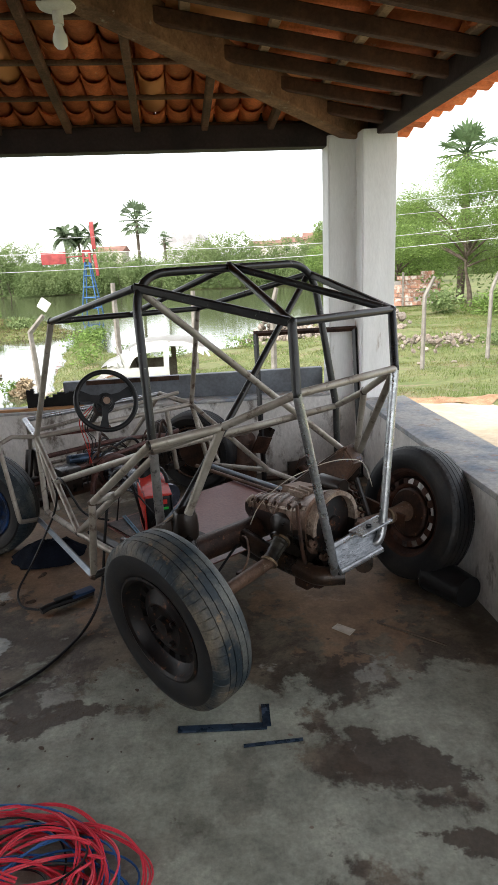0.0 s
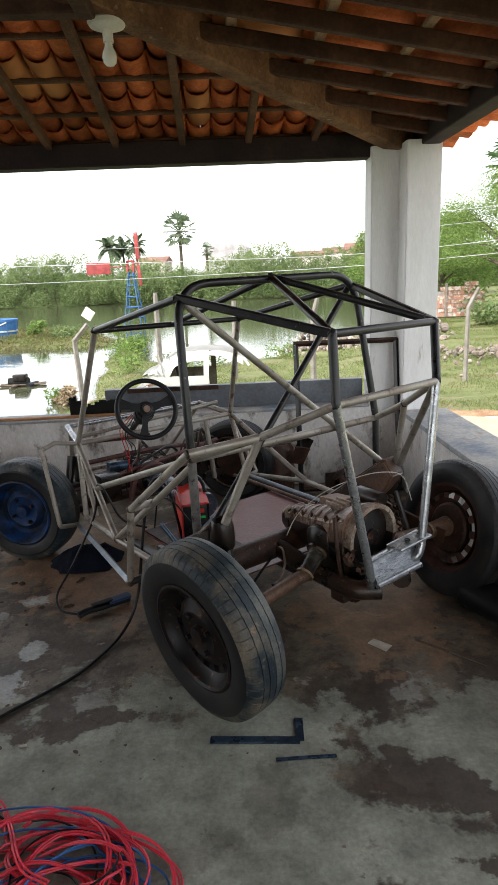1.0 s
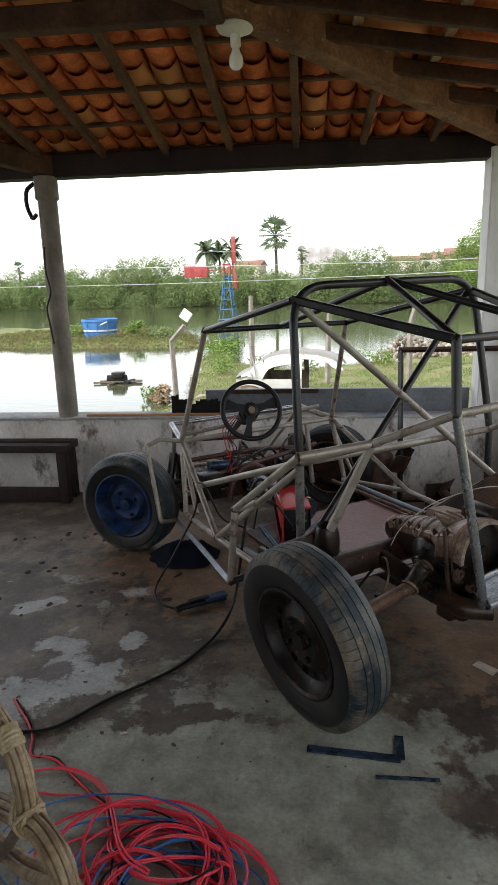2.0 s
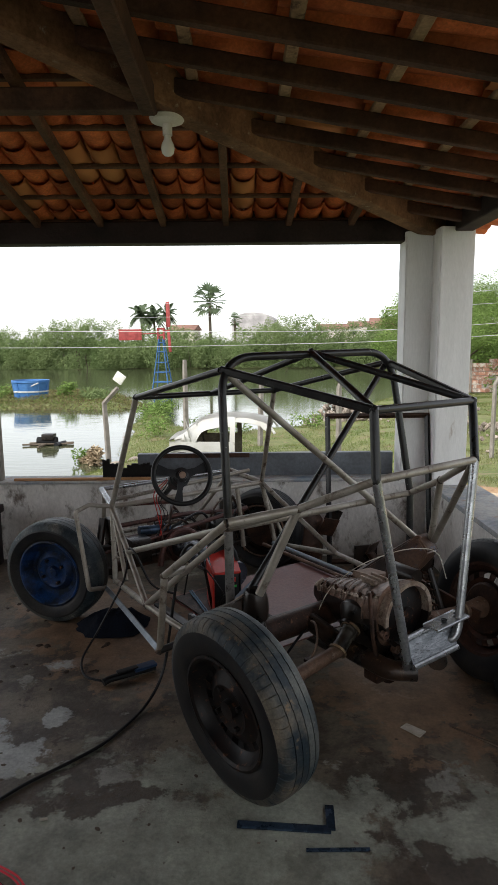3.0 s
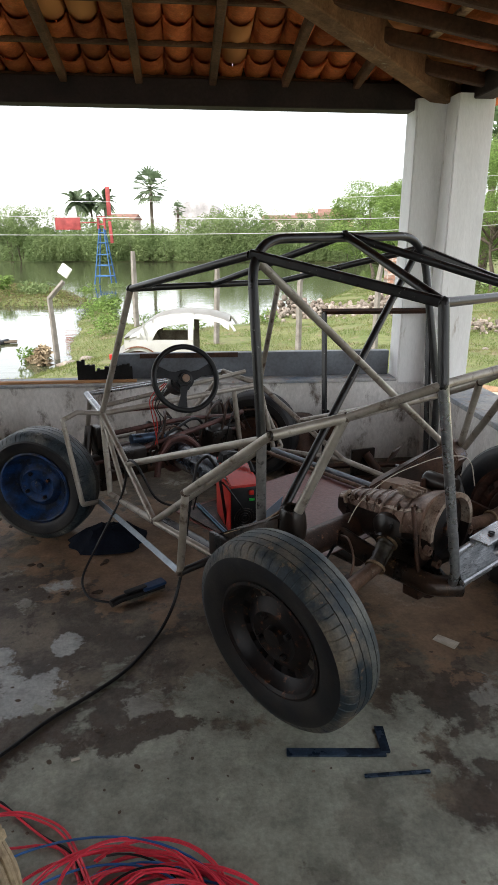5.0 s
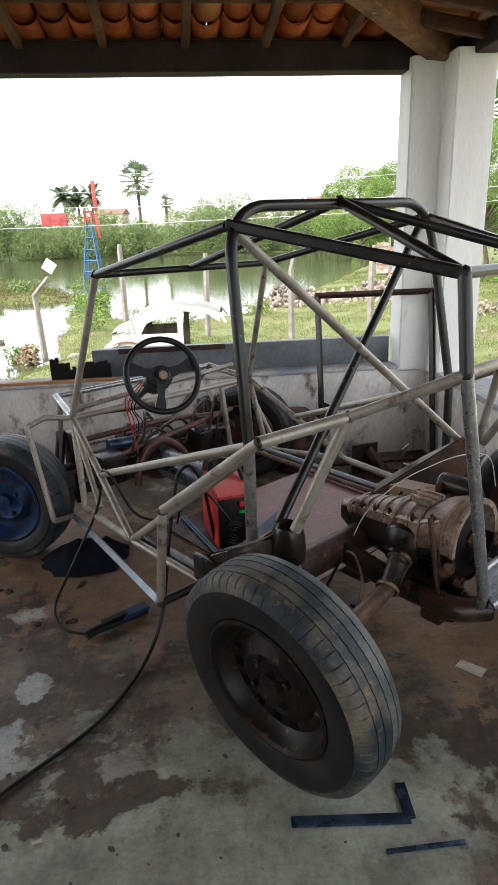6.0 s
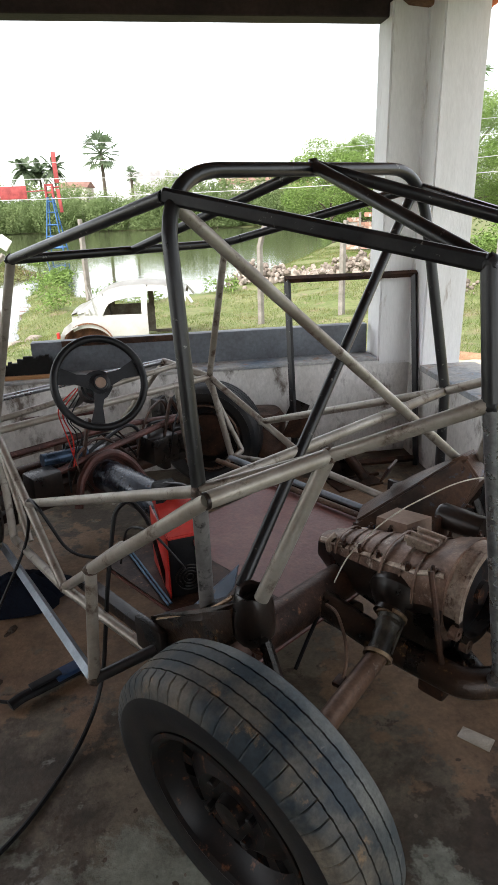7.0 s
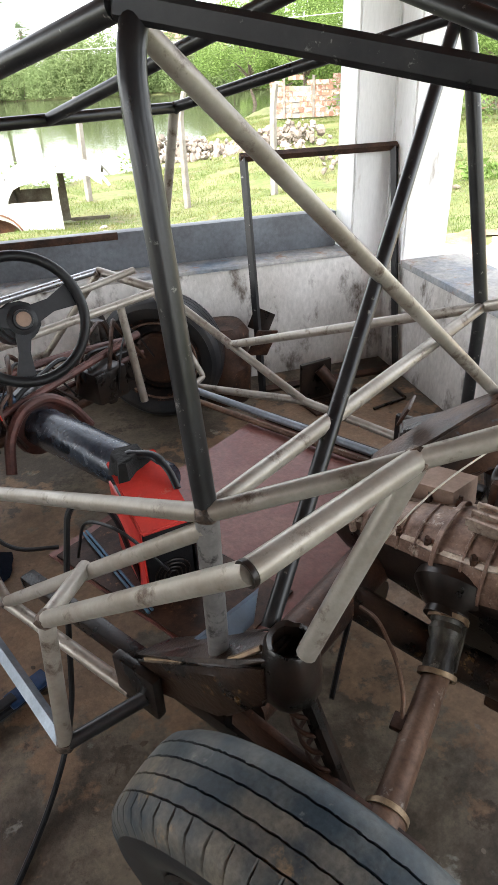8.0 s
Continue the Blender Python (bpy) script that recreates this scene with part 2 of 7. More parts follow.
def floor_material():
    """Grey concrete, muddy brown towards the back, with pale scraped patches and damp stains."""
    m = bpy.data.materials.new("stained_concrete")
    m.use_nodes = True
    n, l = m.node_tree.nodes, m.node_tree.links
    b = n["Principled BSDF"]
    tc = n.new("ShaderNodeTexCoord")
    sep = n.new("ShaderNodeSeparateXYZ")
    l.new(tc.outputs["Object"], sep.inputs["Vector"])

    def tex(s, detail=7.0, rough=0.6, distort=0.0, off=0.0):
        mp = n.new("ShaderNodeMapping")
        mp.inputs["Location"].default_value = (off, off * 0.7, 0)
        l.new(tc.outputs["Object"], mp.inputs["Vector"])
        t = n.new("ShaderNodeTexNoise")
        for k, v in (("Scale", s), ("Detail", detail), ("Roughness", rough), ("Distortion", distort)):
            t.inputs[k].default_value = v
        l.new(mp.outputs["Vector"], t.inputs["Vector"])
        return t.outputs["Fac"]

    def calc(op, x, y):
        c = n.new("ShaderNodeMath")
        c.operation = op
        for i, v in enumerate((x, y)):
            if isinstance(v, (int, float)):
                c.inputs[i].default_value = v
            else:
                l.new(v, c.inputs[i])
        return c.outputs[0]

    def ramp(f, lo, hi, to_lo=0.0, to_hi=1.0):
        r = n.new("ShaderNodeMapRange")
        for k, v in (("From Min", lo), ("From Max", hi), ("To Min", to_lo), ("To Max", to_hi)):
            r.inputs[k].default_value = v
        l.new(f, r.inputs["Value"])
        return r.outputs["Result"]

    def mix(f, x, y, mode="MIX"):
        c = n.new("ShaderNodeMix")
        c.data_type, c.blend_type = "RGBA", mode
        for i, v in ((0, f), (6, x), (7, y)):
            if isinstance(v, tuple):
                c.inputs[i].default_value = (*v, 1)
            elif isinstance(v, (int, float)):
                c.inputs[i].default_value = v
            else:
                l.new(v, c.inputs[i])
        return c.outputs[2]

    wob = tex(8.0, 9, 0.66, 0.0, 23.0)

    def blot(cx, cy, rx, ry, turn):
        """One stain with a ragged edge."""
        c, s = math.cos(radians(turn)), math.sin(radians(turn))
        dx, dy = calc("SUBTRACT", sep.outputs["X"], cx), calc("SUBTRACT", sep.outputs["Y"], cy)
        u = calc("DIVIDE", calc("ADD", calc("MULTIPLY", dx, c), calc("MULTIPLY", dy, s)), rx)
        v = calc("DIVIDE", calc("SUBTRACT", calc("MULTIPLY", dy, c), calc("MULTIPLY", dx, s)), ry)
        d = calc("SQRT", calc("ADD", calc("MULTIPLY", u, u), calc("MULTIPLY", v, v)), 0.0)
        return ramp(calc("ADD", calc("SUBTRACT", 1.0, d), calc("MULTIPLY", calc("SUBTRACT", wob, 0.5), 3.6)), -0.05, 0.14)

    def blots(rows):
        f = blot(*rows[0])
        for row in rows[1:]:
            f = calc("MAXIMUM", f, blot(*row))
        return f

    edge_y = calc("SUBTRACT", sep.outputs["Y"], calc("MULTIPLY", calc("MINIMUM", sep.outputs["X"], 0.0), 0.3))
    back = calc("ADD", ramp(edge_y, 1.7, 2.4, -0.17, 0.17), calc("ADD", ramp(sep.outputs["X"], -0.2, 0.4, 0.0, 0.08), ramp(sep.outputs["X"], 0.5, 1.4, 0.0, 0.07)))
    mud = ramp(calc("ADD", tex(2.1, 10, 0.66, 0.15), back), 0.48, 0.52)
    clean = mix(ramp(tex(2.2, 6, 0.6, 0.3, 3.1), 0.38, 0.62), (0.35, 0.364, 0.300), (0.235, 0.243, 0.196))
    dirt = mix(ramp(tex(2.9, 10, 0.7, 0.2, 7.7), 0.45, 0.55), (0.060, 0.044, 0.031), (0.160, 0.128, 0.092))
    dirt = mix(ramp(tex(9.0, 8, 0.72, 0.1, 1.7), 0.56, 0.61), dirt, (0.062, 0.040, 0.027))
    col = mix(calc("MULTIPLY", mud, 0.93), clean, dirt)
    pale = ramp(tex(3.1, 10, 0.66, 0.1, 11.3), 0.605, 0.63)
    col = mix(calc("MULTIPLY", pale, mud), col, (0.27, 0.265, 0.23))
    col = mix(blots([(-1.10, 1.70, 0.18, 0.13, 30), (-0.99, 1.84, 0.20, 0.15, 40), (-0.88, 1.93, 0.17, 0.11, 15), (-0.86, 2.27, 0.12, 0.05, -10), (-0.70, 2.07, 0.19, 0.12, -15), (-1.29, 1.93, 0.14, 0.07, 0),
                      (-1.10, 2.60, 0.13, 0.06, 30), (-1.95, 3.0, 0.25, 0.10, 20), (-0.57, 2.34, 0.05, 0.07, 0), (-0.64, 2.76, 0.11, 0.05, 15)]), col, (0.37, 0.385, 0.37))
    col = mix(calc("MULTIPLY", blots([(-0.62, 1.87, 0.19, 0.085, 30), (-0.80, 1.35, 0.09, 0.04, 10), (-0.79, 1.62, 0.06, 0.07, 0), (-0.84, 1.48, 0.04, 0.10, 0), (-0.80, 2.08, 0.08, 0.06, 0)]), 0.85), col, (0.072, 0.052, 0.037))
    col = mix(calc("MULTIPLY", blots([(0.84, 1.50, 0.25, 0.10, -36), (0.98, 1.17, 0.14, 0.045, -20), (0.80, 1.98, 0.13, 0.07, 20), (-0.28, 1.84, 0.20, 0.06, 15)]), 0.9), col, (0.060, 0.043, 0.029))
    col = mix(calc("MULTIPLY", blots([(0.36, 1.46, 0.08, 0.13, 0), (0.1, 1.3, 0.2, 0.05, 10)]), 0.32), col, (0.12, 0.105, 0.08))
    col = mix(calc("MULTIPLY", blots([(-0.40, 3.12, 0.80, 0.46, 135), (0.40, 3.35, 0.55, 0.40, 10), (0.95, 3.55, 0.5, 0.5, 0), (0.90, 2.55, 0.36, 0.50, 10)]), 0.8), col, (0.25, 0.158, 0.095))
    damp = ramp(tex(2.7, 8, 0.6, 0.4, 17.9), 0.64, 0.68)
    col = mix(calc("MULTIPLY", damp, 0.6), col, (0.085, 0.065, 0.048))
    specks = ramp(tex(20.0, 6, 0.72, 0.0, 2.0), 0.645, 0.685)
    col = mix(calc("MULTIPLY", specks, 0.7), col, (0.085, 0.068, 0.052))
    grain = tex(70.0, 3, 0.7)
    col = mix(1.0, col, ramp(tex(6.0, 9, 0.74, 0.1, 31.0), 0.3, 0.7, 0.50, 1.38), "MULTIPLY")
    col = mix(1.0, col, ramp(grain, 0.25, 0.75, 0.74, 1.16), "MULTIPLY")
    l.new(col, b.inputs["Base Color"])
    rough = calc("SUBTRACT", ramp(tex(2.6, 5, 0.6, 0.0, 5.0), 0.3, 0.7, 0.40, 0.62), calc("MULTIPLY", damp, 0.18))
    l.new(rough, b.inputs["Roughness"])
    u = n.new("ShaderNodeBump")
    u.inputs["Strength"].default_value, u.inputs["Distance"].default_value = 0.35, 0.012
    l.new(calc("ADD", calc("MULTIPLY", grain, 0.5), calc("ADD", tex(9.0, 5, 0.6), calc("MULTIPLY", mud, 0.35))), u.inputs["Height"])
    l.new(u.outputs["Normal"], b.inputs["Normal"])
    return m


M["dried_mud"] = mat("dried_mud", (0.045, 0.032, 0.023), (0.085, 0.063, 0.046), 0.9, scale=12.0, fine=80, bump=0.4, vary=0.35)
M["concrete"] = floor_material()
M["concrete"].node_tree.nodes["Principled BSDF"].inputs["Specular IOR Level"].default_value = 0.38


def leafy(m, share=0.42):
    """Lets light through a leaf material."""
    n, l = m.node_tree.nodes, m.node_tree.links
    b, o = n["Principled BSDF"], n["Material Output"]
    t, x = n.new("ShaderNodeBsdfTranslucent"), n.new("ShaderNodeMixShader")
    l.new(b.inputs["Base Color"].links[0].from_socket, t.inputs["Color"])
    x.inputs["Fac"].default_value = share
    l.new(b.outputs["BSDF"], x.inputs[1])
    l.new(t.outputs["BSDF"], x.inputs[2])
    l.new(x.outputs["Shader"], o.inputs["Surface"])


for key in ("leaf", "leaf_far", "palm_leaf", "palm_far", "blade"):
    leafy(M[key])
g = bpy.data.materials.new("pond_water")
g.use_nodes = True
gn, gl = g.node_tree.nodes, g.node_tree.links
gb = gn["Principled BSDF"]
gb.inputs["Base Color"].default_value, gb.inputs["Roughness"].default_value = (0.055, 0.06, 0.032, 1), 0.06
gt, gu, gm, gc = gn.new("ShaderNodeTexNoise"), gn.new("ShaderNodeBump"), gn.new("ShaderNodeMapping"), gn.new("ShaderNodeTexCoord")
gm.inputs["Scale"].default_value = (0.7, 2.2, 1)
gt.inputs["Scale"].default_value, gt.inputs["Detail"].default_value = 1.6, 3.0
gu.inputs["Strength"].default_value, gu.inputs["Distance"].default_value = 0.10, 0.05
gl.new(gc.outputs["Object"], gm.inputs["Vector"])
gl.new(gm.outputs["Vector"], gt.inputs["Vector"])
gl.new(gt.outputs["Fac"], gu.inputs["Height"])
gl.new(gu.outputs["Normal"], gb.inputs["Normal"])
M["water"] = g
g = bpy.data.materials.new("clear_bulb_glass")
g.use_nodes = True
g.node_tree.nodes["Principled BSDF"].inputs["Base Color"].default_value = (0.85, 0.84, 0.80, 1)
g.node_tree.nodes["Principled BSDF"].inputs["Roughness"].default_value = 0.15
M["bulb"] = g


# ---- mesh helpers ----
def finish(bm, name, material, smooth=True):
    me = bpy.data.meshes.new(name)
    bmesh.ops.recalc_face_normals(bm, faces=bm.faces[:])
    if smooth:
        for f in bm.faces:
            f.smooth = True
        for e in bm.edges:
            if len(e.link_faces) == 2 and e.calc_face_angle(0) > 0.6:
                e.smooth = False
    bm.to_mesh(me)
    bm.free()
    me.materials.append(material)
    return me


def part(name, bm, material, parent, label="", m=None):
    """One mesh object under a thing or under a part."""
    ob = new(name, finish(bm, name, material))
    ob.parent = parent
    if m is not None:
        ob.matrix_local = m
    return tagged(ob, label)


def thing(name, label, category, m=None, group="", kind=""):
    ob = new(name)
    ob.empty_display_size = 0.1
    if m is not None:
        ob.matrix_world = m
    return tagged(ob, label, category, group, kind)


def solo(name, bm, material, label, category, m=None, group="", kind=""):
    ob = new(name, finish(bm, name, material))
    if m is not None:
        ob.matrix_world = m
    return tagged(ob, label, category, group, kind)


def box(bm, x0, x1, y0, y1, z0, z1, bevel=0.0, m=None):
    mm = Matrix.Translation(((x0 + x1) / 2, (y0 + y1) / 2, (z0 + z1) / 2)) @ Matrix.Diagonal((abs(x1 - x0), abs(y1 - y0), abs(z1 - z0), 1))
    vs = bmesh.ops.create_cube(bm, size=1, matrix=mm)["verts"]
    if bevel:
        es = list({e for v in vs for e in v.link_edges})
        r = bmesh.ops.bevel(bm, geom=es, offset=bevel, segments=2, profile=0.6, affect="EDGES")
        vs = r["verts"] + [v for v in vs if v.is_valid]
    if m is not None:
        bmesh.ops.transform(bm, matrix=m, verts=list({v for v in vs if v.is_valid}))
    return bm


def bent(points, n=4, r=0.5):
    """Rounds the corners of a polyline."""
    ps = [Vector(p) for p in points]
    out = [ps[0]]
    for a, b, c in zip(ps, ps[1:], ps[2:]):
        d = min((b - a).length, (c - b).length) * r
        p, q = b + (a - b).normalized() * d, b + (c - b).normalized() * d
        for i in range(n + 1):
            t = i / n
            out.append(p * (1 - t) ** 2 + b * 2 * t * (1 - t) + q * t * t)
    return out + [ps[-1]]


def sweep(bm, points, r, sides=12, caps=True, flat=1.0):
    """A round tube along points; r may be a list."""
    ps = [Vector(p) for p in points]
    rs = r if isinstance(r, (list, tuple)) else [r] * len(ps)
    t0 = (ps[1] - ps[0]).normalized()
    up = Vector((0, 0, 1)) if abs(t0.z) < 0.9 else Vector((1, 0, 0))
    side = t0.cross(up).normalized()
    rings = []
    for i, p in enumerate(ps):
        t = (ps[min(i + 1, len(ps) - 1)] - ps[max(i - 1, 0)]).normalized()
        side = (side - t * side.dot(t)).normalized()
        w = t.cross(side)
        rings.append([bm.verts.new(p + (side * math.cos(a) + w * math.sin(a) * flat) * rs[i]) for a in (2 * math.pi * k / sides for k in range(sides))])
    for a, b in zip(rings, rings[1:]):
        for k in range(sides):
            bm.faces.new((a[k], a[(k + 1) % sides], b[(k + 1) % sides], b[k]))
    if caps:
        bm.faces.new(rings[0][::-1])
        bm.faces.new(rings[-1])
    return bm


def lathe(bm, profile, seg=32, m=None, closed=False, caps=True):
    """Turns (radius, height) pairs about z."""
    rings = []
    for r, z in profile:
        rings.append([bm.verts.new((r * math.cos(a), r * math.sin(a), z)) for a in (2 * math.pi * k / seg for k in range(seg))])
    pairs = list(zip(rings, rings[1:])) + ([(rings[-1], rings[0])] if closed else [])
    for a, b in pairs:
        for k in range(seg):
            bm.faces.new((a[k], a[(k + 1) % seg], b[(k + 1) % seg], b[k]))
    if caps and not closed:
        for ring in (rings[0], rings[-1]):
            if (ring[0].co.xy - ring[seg // 2].co.xy).length > 1e-4:
                bm.faces.new(ring)
    if m is not None:
        bmesh.ops.transform(bm, matrix=m, verts=[v for ring in rings for v in ring])
    return bm


def axis_to(p, d):
    """A frame at p whose z axis points along d."""
    return Matrix.Translation(p) @ Vector(d).to_track_quat("Z", "Y").to_matrix().to_4x4()


def B():
    return bmesh.new()


ROOM = pose(0, 0, 0, 0, 0, 10)
rnd = random.Random(7)


# ---- large structure ----
FLOOR_X0, FLOOR_X1, FLOOR_Y0, FLOOR_Y1 = -5.0, 1.80, -2.4, 4.46
bm = B()
box(bm, FLOOR_X0, FLOOR_X1, FLOOR_Y0, FLOOR_Y1, -0.9, 0.0)
bmesh.ops.subdivide_edges(bm, edges=bm.edges[:], cuts=1, use_grid_fill=True)
solo("floor", bm, M["concrete"], "worn stained concrete veranda floor with damp brown patches", "floor", ROOM, kind="structure")

WALL_TOP = 0.55
bm = B()
box(bm, FLOOR_X0, 1.5, 4.27, 4.46, 0.0, WALL_TOP, 0.008)
solo("wall_back", bm, M["plaster"], "low plastered parapet wall, grimy and stained", "wall", ROOM, kind="structure")
bm = B()
box(bm, 1.50, 1.78, -2.4, 4.45, 0.0, WALL_TOP - 0.03, 0.01)
solo("wall_right", bm, M["plaster"], "low plastered side parapet, grey and stained", "wall", ROOM, kind="structure")
bm = B()
box(bm, 1.485, 1.80, -2.4, 4.10, WALL_TOP - 0.028, WALL_TOP + 0.004, 0.008)
solo("coping_right", bm, M["coping"], "side wall coping with flaking blue paint", "coping", ROOM, kind="structure")
bm = B()
box(bm, FLOOR_X0, 1.308, 4.255, 4.475, WALL_TOP + 0.002, WALL_TOP + 0.02, 0.006)
solo("coping_back", bm, M["coping"], "back wall coping with worn blue-grey paint", "coping", ROOM, kind="structure")

bm = B()
out = [(1.312, 4.27), (1.492, 4.27), (1.492, 4.10), (1.715, 4.10), (1.715, 4.46), (1.312, 4.46)]
lo = [bm.verts.new((x, y, WALL_TOP - 0.02)) for x, y in out]
hi = [bm.verts.new((x, y, 2.25)) for x, y in out]
for i in range(6):
    bm.faces.new((lo[i], lo[(i + 1) % 6], hi[(i + 1) % 6], hi[i]))
bm.faces.new(lo[::-1])
bm.faces.new(hi)
bmesh.ops.bevel(bm, geom=[e for e in bm.edges if abs((e.verts[0].co - e.verts[1].co).z) > 1], offset=0.008, segments=2, affect="EDGES")
solo("corner_column", bm, M["whitewash"], "whitewashed L-shaped corner column carrying the roof", "column", ROOM, kind="structure")

bm = B()
lathe(bm, [(0.070, WALL_TOP), (0.068, 1.2), (0.064, 2.05), (0.078, 2.06), (0.078, 2.2)], 28)
solo("round_column", bm, M["post"], "round grey concrete veranda post", "column", ROOM @ pose(-1.575, 4.34, 0), kind="structure")

# unseen columns and walls added behind and beside; the walls' gaps steer the daylight
for x in (-4.9, -1.6, 1.65):
    bm = B()
    box(bm, x - 0.11, x + 0.11, -2.4, -2.18, 0, 2.3, 0.01)
    solo("yard_column", bm, M["whitewash"], "square whitewashed veranda column", "column", ROOM, kind="structure")
bm = B()
box(bm, FLOOR_X0 - 0.15, FLOOR_X0, -2.4, 1.2, 0, 2.3)
box(bm, FLOOR_X0 - 0.15, FLOOR_X0, 1.2, 4.46, 0, WALL_TOP)
solo("wall_left", bm, M["dull_wall"], "unseen plain end wall added to limit side light", "wall", ROOM, kind="structure")

bm = B()
box(bm, -4.78, -0.4, -2.38, -2.22, 0, 2.3)
solo("wall_house", bm, M["dull_wall"], "unseen plain wall added to block light from behind", "wall", ROOM, kind="structure")

# roof: hip at the corner, equal pitches
PITCH, EAVE_Z = 0.172, 2.36


def back_z(y):
    return EAVE_Z + PITCH * (4.35 - y)


def right_z(x):
    return EAVE_Z + PITCH * (x - 1.45) * -1


def beam(bm, a, b, w, h):
    """A timber from a to b, whose top middle line these are."""
    a, b = Vector(a), Vector(b)
    d = (b - a).normalized()
    s = d.cross(Vector((0, 0, 1))).normalized() * w / 2
    u = s.cross(d).normalized() * h
    u = u if u.z < 0 else -u
    va = [bm.verts.new(p) for p in (a + s, a - s, a - s + u, a + s + u)]
    vb = [bm.verts.new(p) for p in (b + s, b - s, b - s + u, b + s + u)]
    for k in range(4):
        bm.faces.new((va[k], va[(k + 1) % 4], vb[(k + 1) % 4], vb[k]))
    bm.faces.new(va[::-1])
    bm.faces.new(vb)
    bmesh.ops.bevel(bm, geom=list({e for v in va + vb for e in v.link_edges}), offset=0.006, segments=1, affect="EDGES")
    return bm


def roof_timber(name, a, b, w, h, label, material="timber"):
    return solo(name, beam(B(), a, b, w, h), M[material], label, "beam", ROOM, kind="structure")


roof_timber("wall_plate_back", (-5.1, 4.38, 2.335), (1.75, 4.38, 2.335), 0.13, 0.142, "dark timber wall plate over the back opening", "plate_timber")
roof_timber("eave_board", (-5.1, 4.46, 2.425), (1.75, 4.46, 2.425), 0.022, 0.10, "dark timber eave board behind the tiles")
roof_timber("wall_plate_right", (1.64, 4.3, 2.335), (1.64, -2.4, 2.335), 0.12, 0.115, "dark timber wall plate over the side opening", "plate_timber")
roof_timber("hip_beam", (1.70, 4.50, 2.375), (-2.40, 0.605, 3.048), 0.11, 0.19, "heavy brown hip beam rising from the corner", "timber_pale")
roof_timber("purlin_back", (-0.14, 2.75, back_z(2.75) - 0.075), (-5.0, 2.75, back_z(2.75) - 0.075), 0.075, 0.09, "dark purlin under the back roof slope")
roof_timber("purlin_right", (-0.17, 2.72, right_z(-0.17) - 0.085), (-0.17, -2.4, right_z(-0.17) - 0.085), 0.062, 0.11, "dark purlin under the side roof slope")
roof_timber("tie_beam", (-1.53, 4.36, 2.33), (-3.7, 2.2, 2.75), 0.10, 0.13, "dark roof brace over the round post")
for k in range(14):
    x = 1.36 - k * 0.42
    y_top = max(0.4, 4.35 - (1.45 - x) + 0.02)
    roof_timber("rafter", (x, 4.62, back_z(4.62) - 0.012), (x + 0.02, y_top, back_z(y_top) - 0.012), 0.042, 0.055, "weathered roof rafter", "rafter_brown")
for k in range(20):
    y = 4.0 - k * 0.31
    x_top = max(-2.3, 1.45 - (4.35 - y) + 0.02) if y > 0.4 else -2.3
    roof_timber("rafter", (1.69, y, right_z(1.69) - 0.012), (x_top, y + 0.01, right_z(x_top) - 0.012), 0.046, 0.066, "dark roof rafter", "timber")
ROW = 0.40
for k in range(10):
    y = 4.40 - k * ROW
    x1 = min(1.9, 1.45 - (4.35 - y))
    roof_timber("batten", (-5.1, y, back_z(y) + 0.012), (x1, y, back_z(y) + 0.012), 0.042, 0.022, "thin roof batten", "rafter_brown")
for k in range(9):
    x = 1.55 - k * 0.385
    y1 = 4.35 - (1.45 - x)
    roof_timber("batten", (x, -2.5, right_z(x) + 0.012), (x, y1, right_z(x) + 0.012), 0.05, 0.024, "pale roof batten", "batten_pale")


def half_tile(verts, faces, origin, along, across, up, length, r0, r1, sign):
    """One half-round tile with thickness; sign -1 opens upwards."""
    n, th = 7, 0.011
    base = len(verts)
    for s, r in ((0.0, r0), (length, r1)):
        for rr in (r, r - th):
            for i in range(n):
                a = math.pi * i / (n - 1)
                verts.append(origin + along * s + across * (math.cos(a) * rr) + up * (sign * math.sin(a) * rr * 0.82))
    o0, i0, o1, i1 = base, base + n, base + 2 * n, base + 3 * n
    for i in range(n - 1):
        faces.append((o0 + i, o0 + i + 1, o1 + i + 1, o1 + i))
        faces.append((i0 + i, i1 + i, i1 + i + 1, i0 + i + 1))
        faces.append((o0 + i, i0 + i, i0 + i + 1, o0 + i + 1))
        faces.append((o1 + i, o1 + i + 1, i1 + i + 1, i1 + i))
    for i in (0, n - 1):
        faces.append((o0 + i, o1 + i, i1 + i, i0 + i))


def tiles(to_xyz, down, across, c0, c1, rows, keep):
    verts, faces = [], []
    up = down.cross(across).normalized()
    up = up if up.z > 0 else -up
    pitch = 0.152
    for r in range(rows):
        for c in range(int((c1 - c0) / pitch)):
            cc = c0 + c * pitch
            if not keep(cc, r):
                continue
            j = rnd.uniform(-0.005, 0.005)
            tilt = rnd.uniform(-0.02, 0.02)
            o = to_xyz(cc, r) + across * j + down * rnd.uniform(-0.015, 0.02) + up * 0.079
            half_tile(verts, faces, o, (-down + across * tilt - up * 0.055).normalized(), across, up, 0.44, 0.075, 0.075, -1)
            o2 = to_xyz(cc + pitch / 2, r) + across * rnd.uniform(-0.01, 0.01) + up * 0.072
            half_tile(verts, faces, o2, (-down - up * 0.02).normalized(), across, up, 0.49, 0.088, 0.078, 1)
    return verts, faces


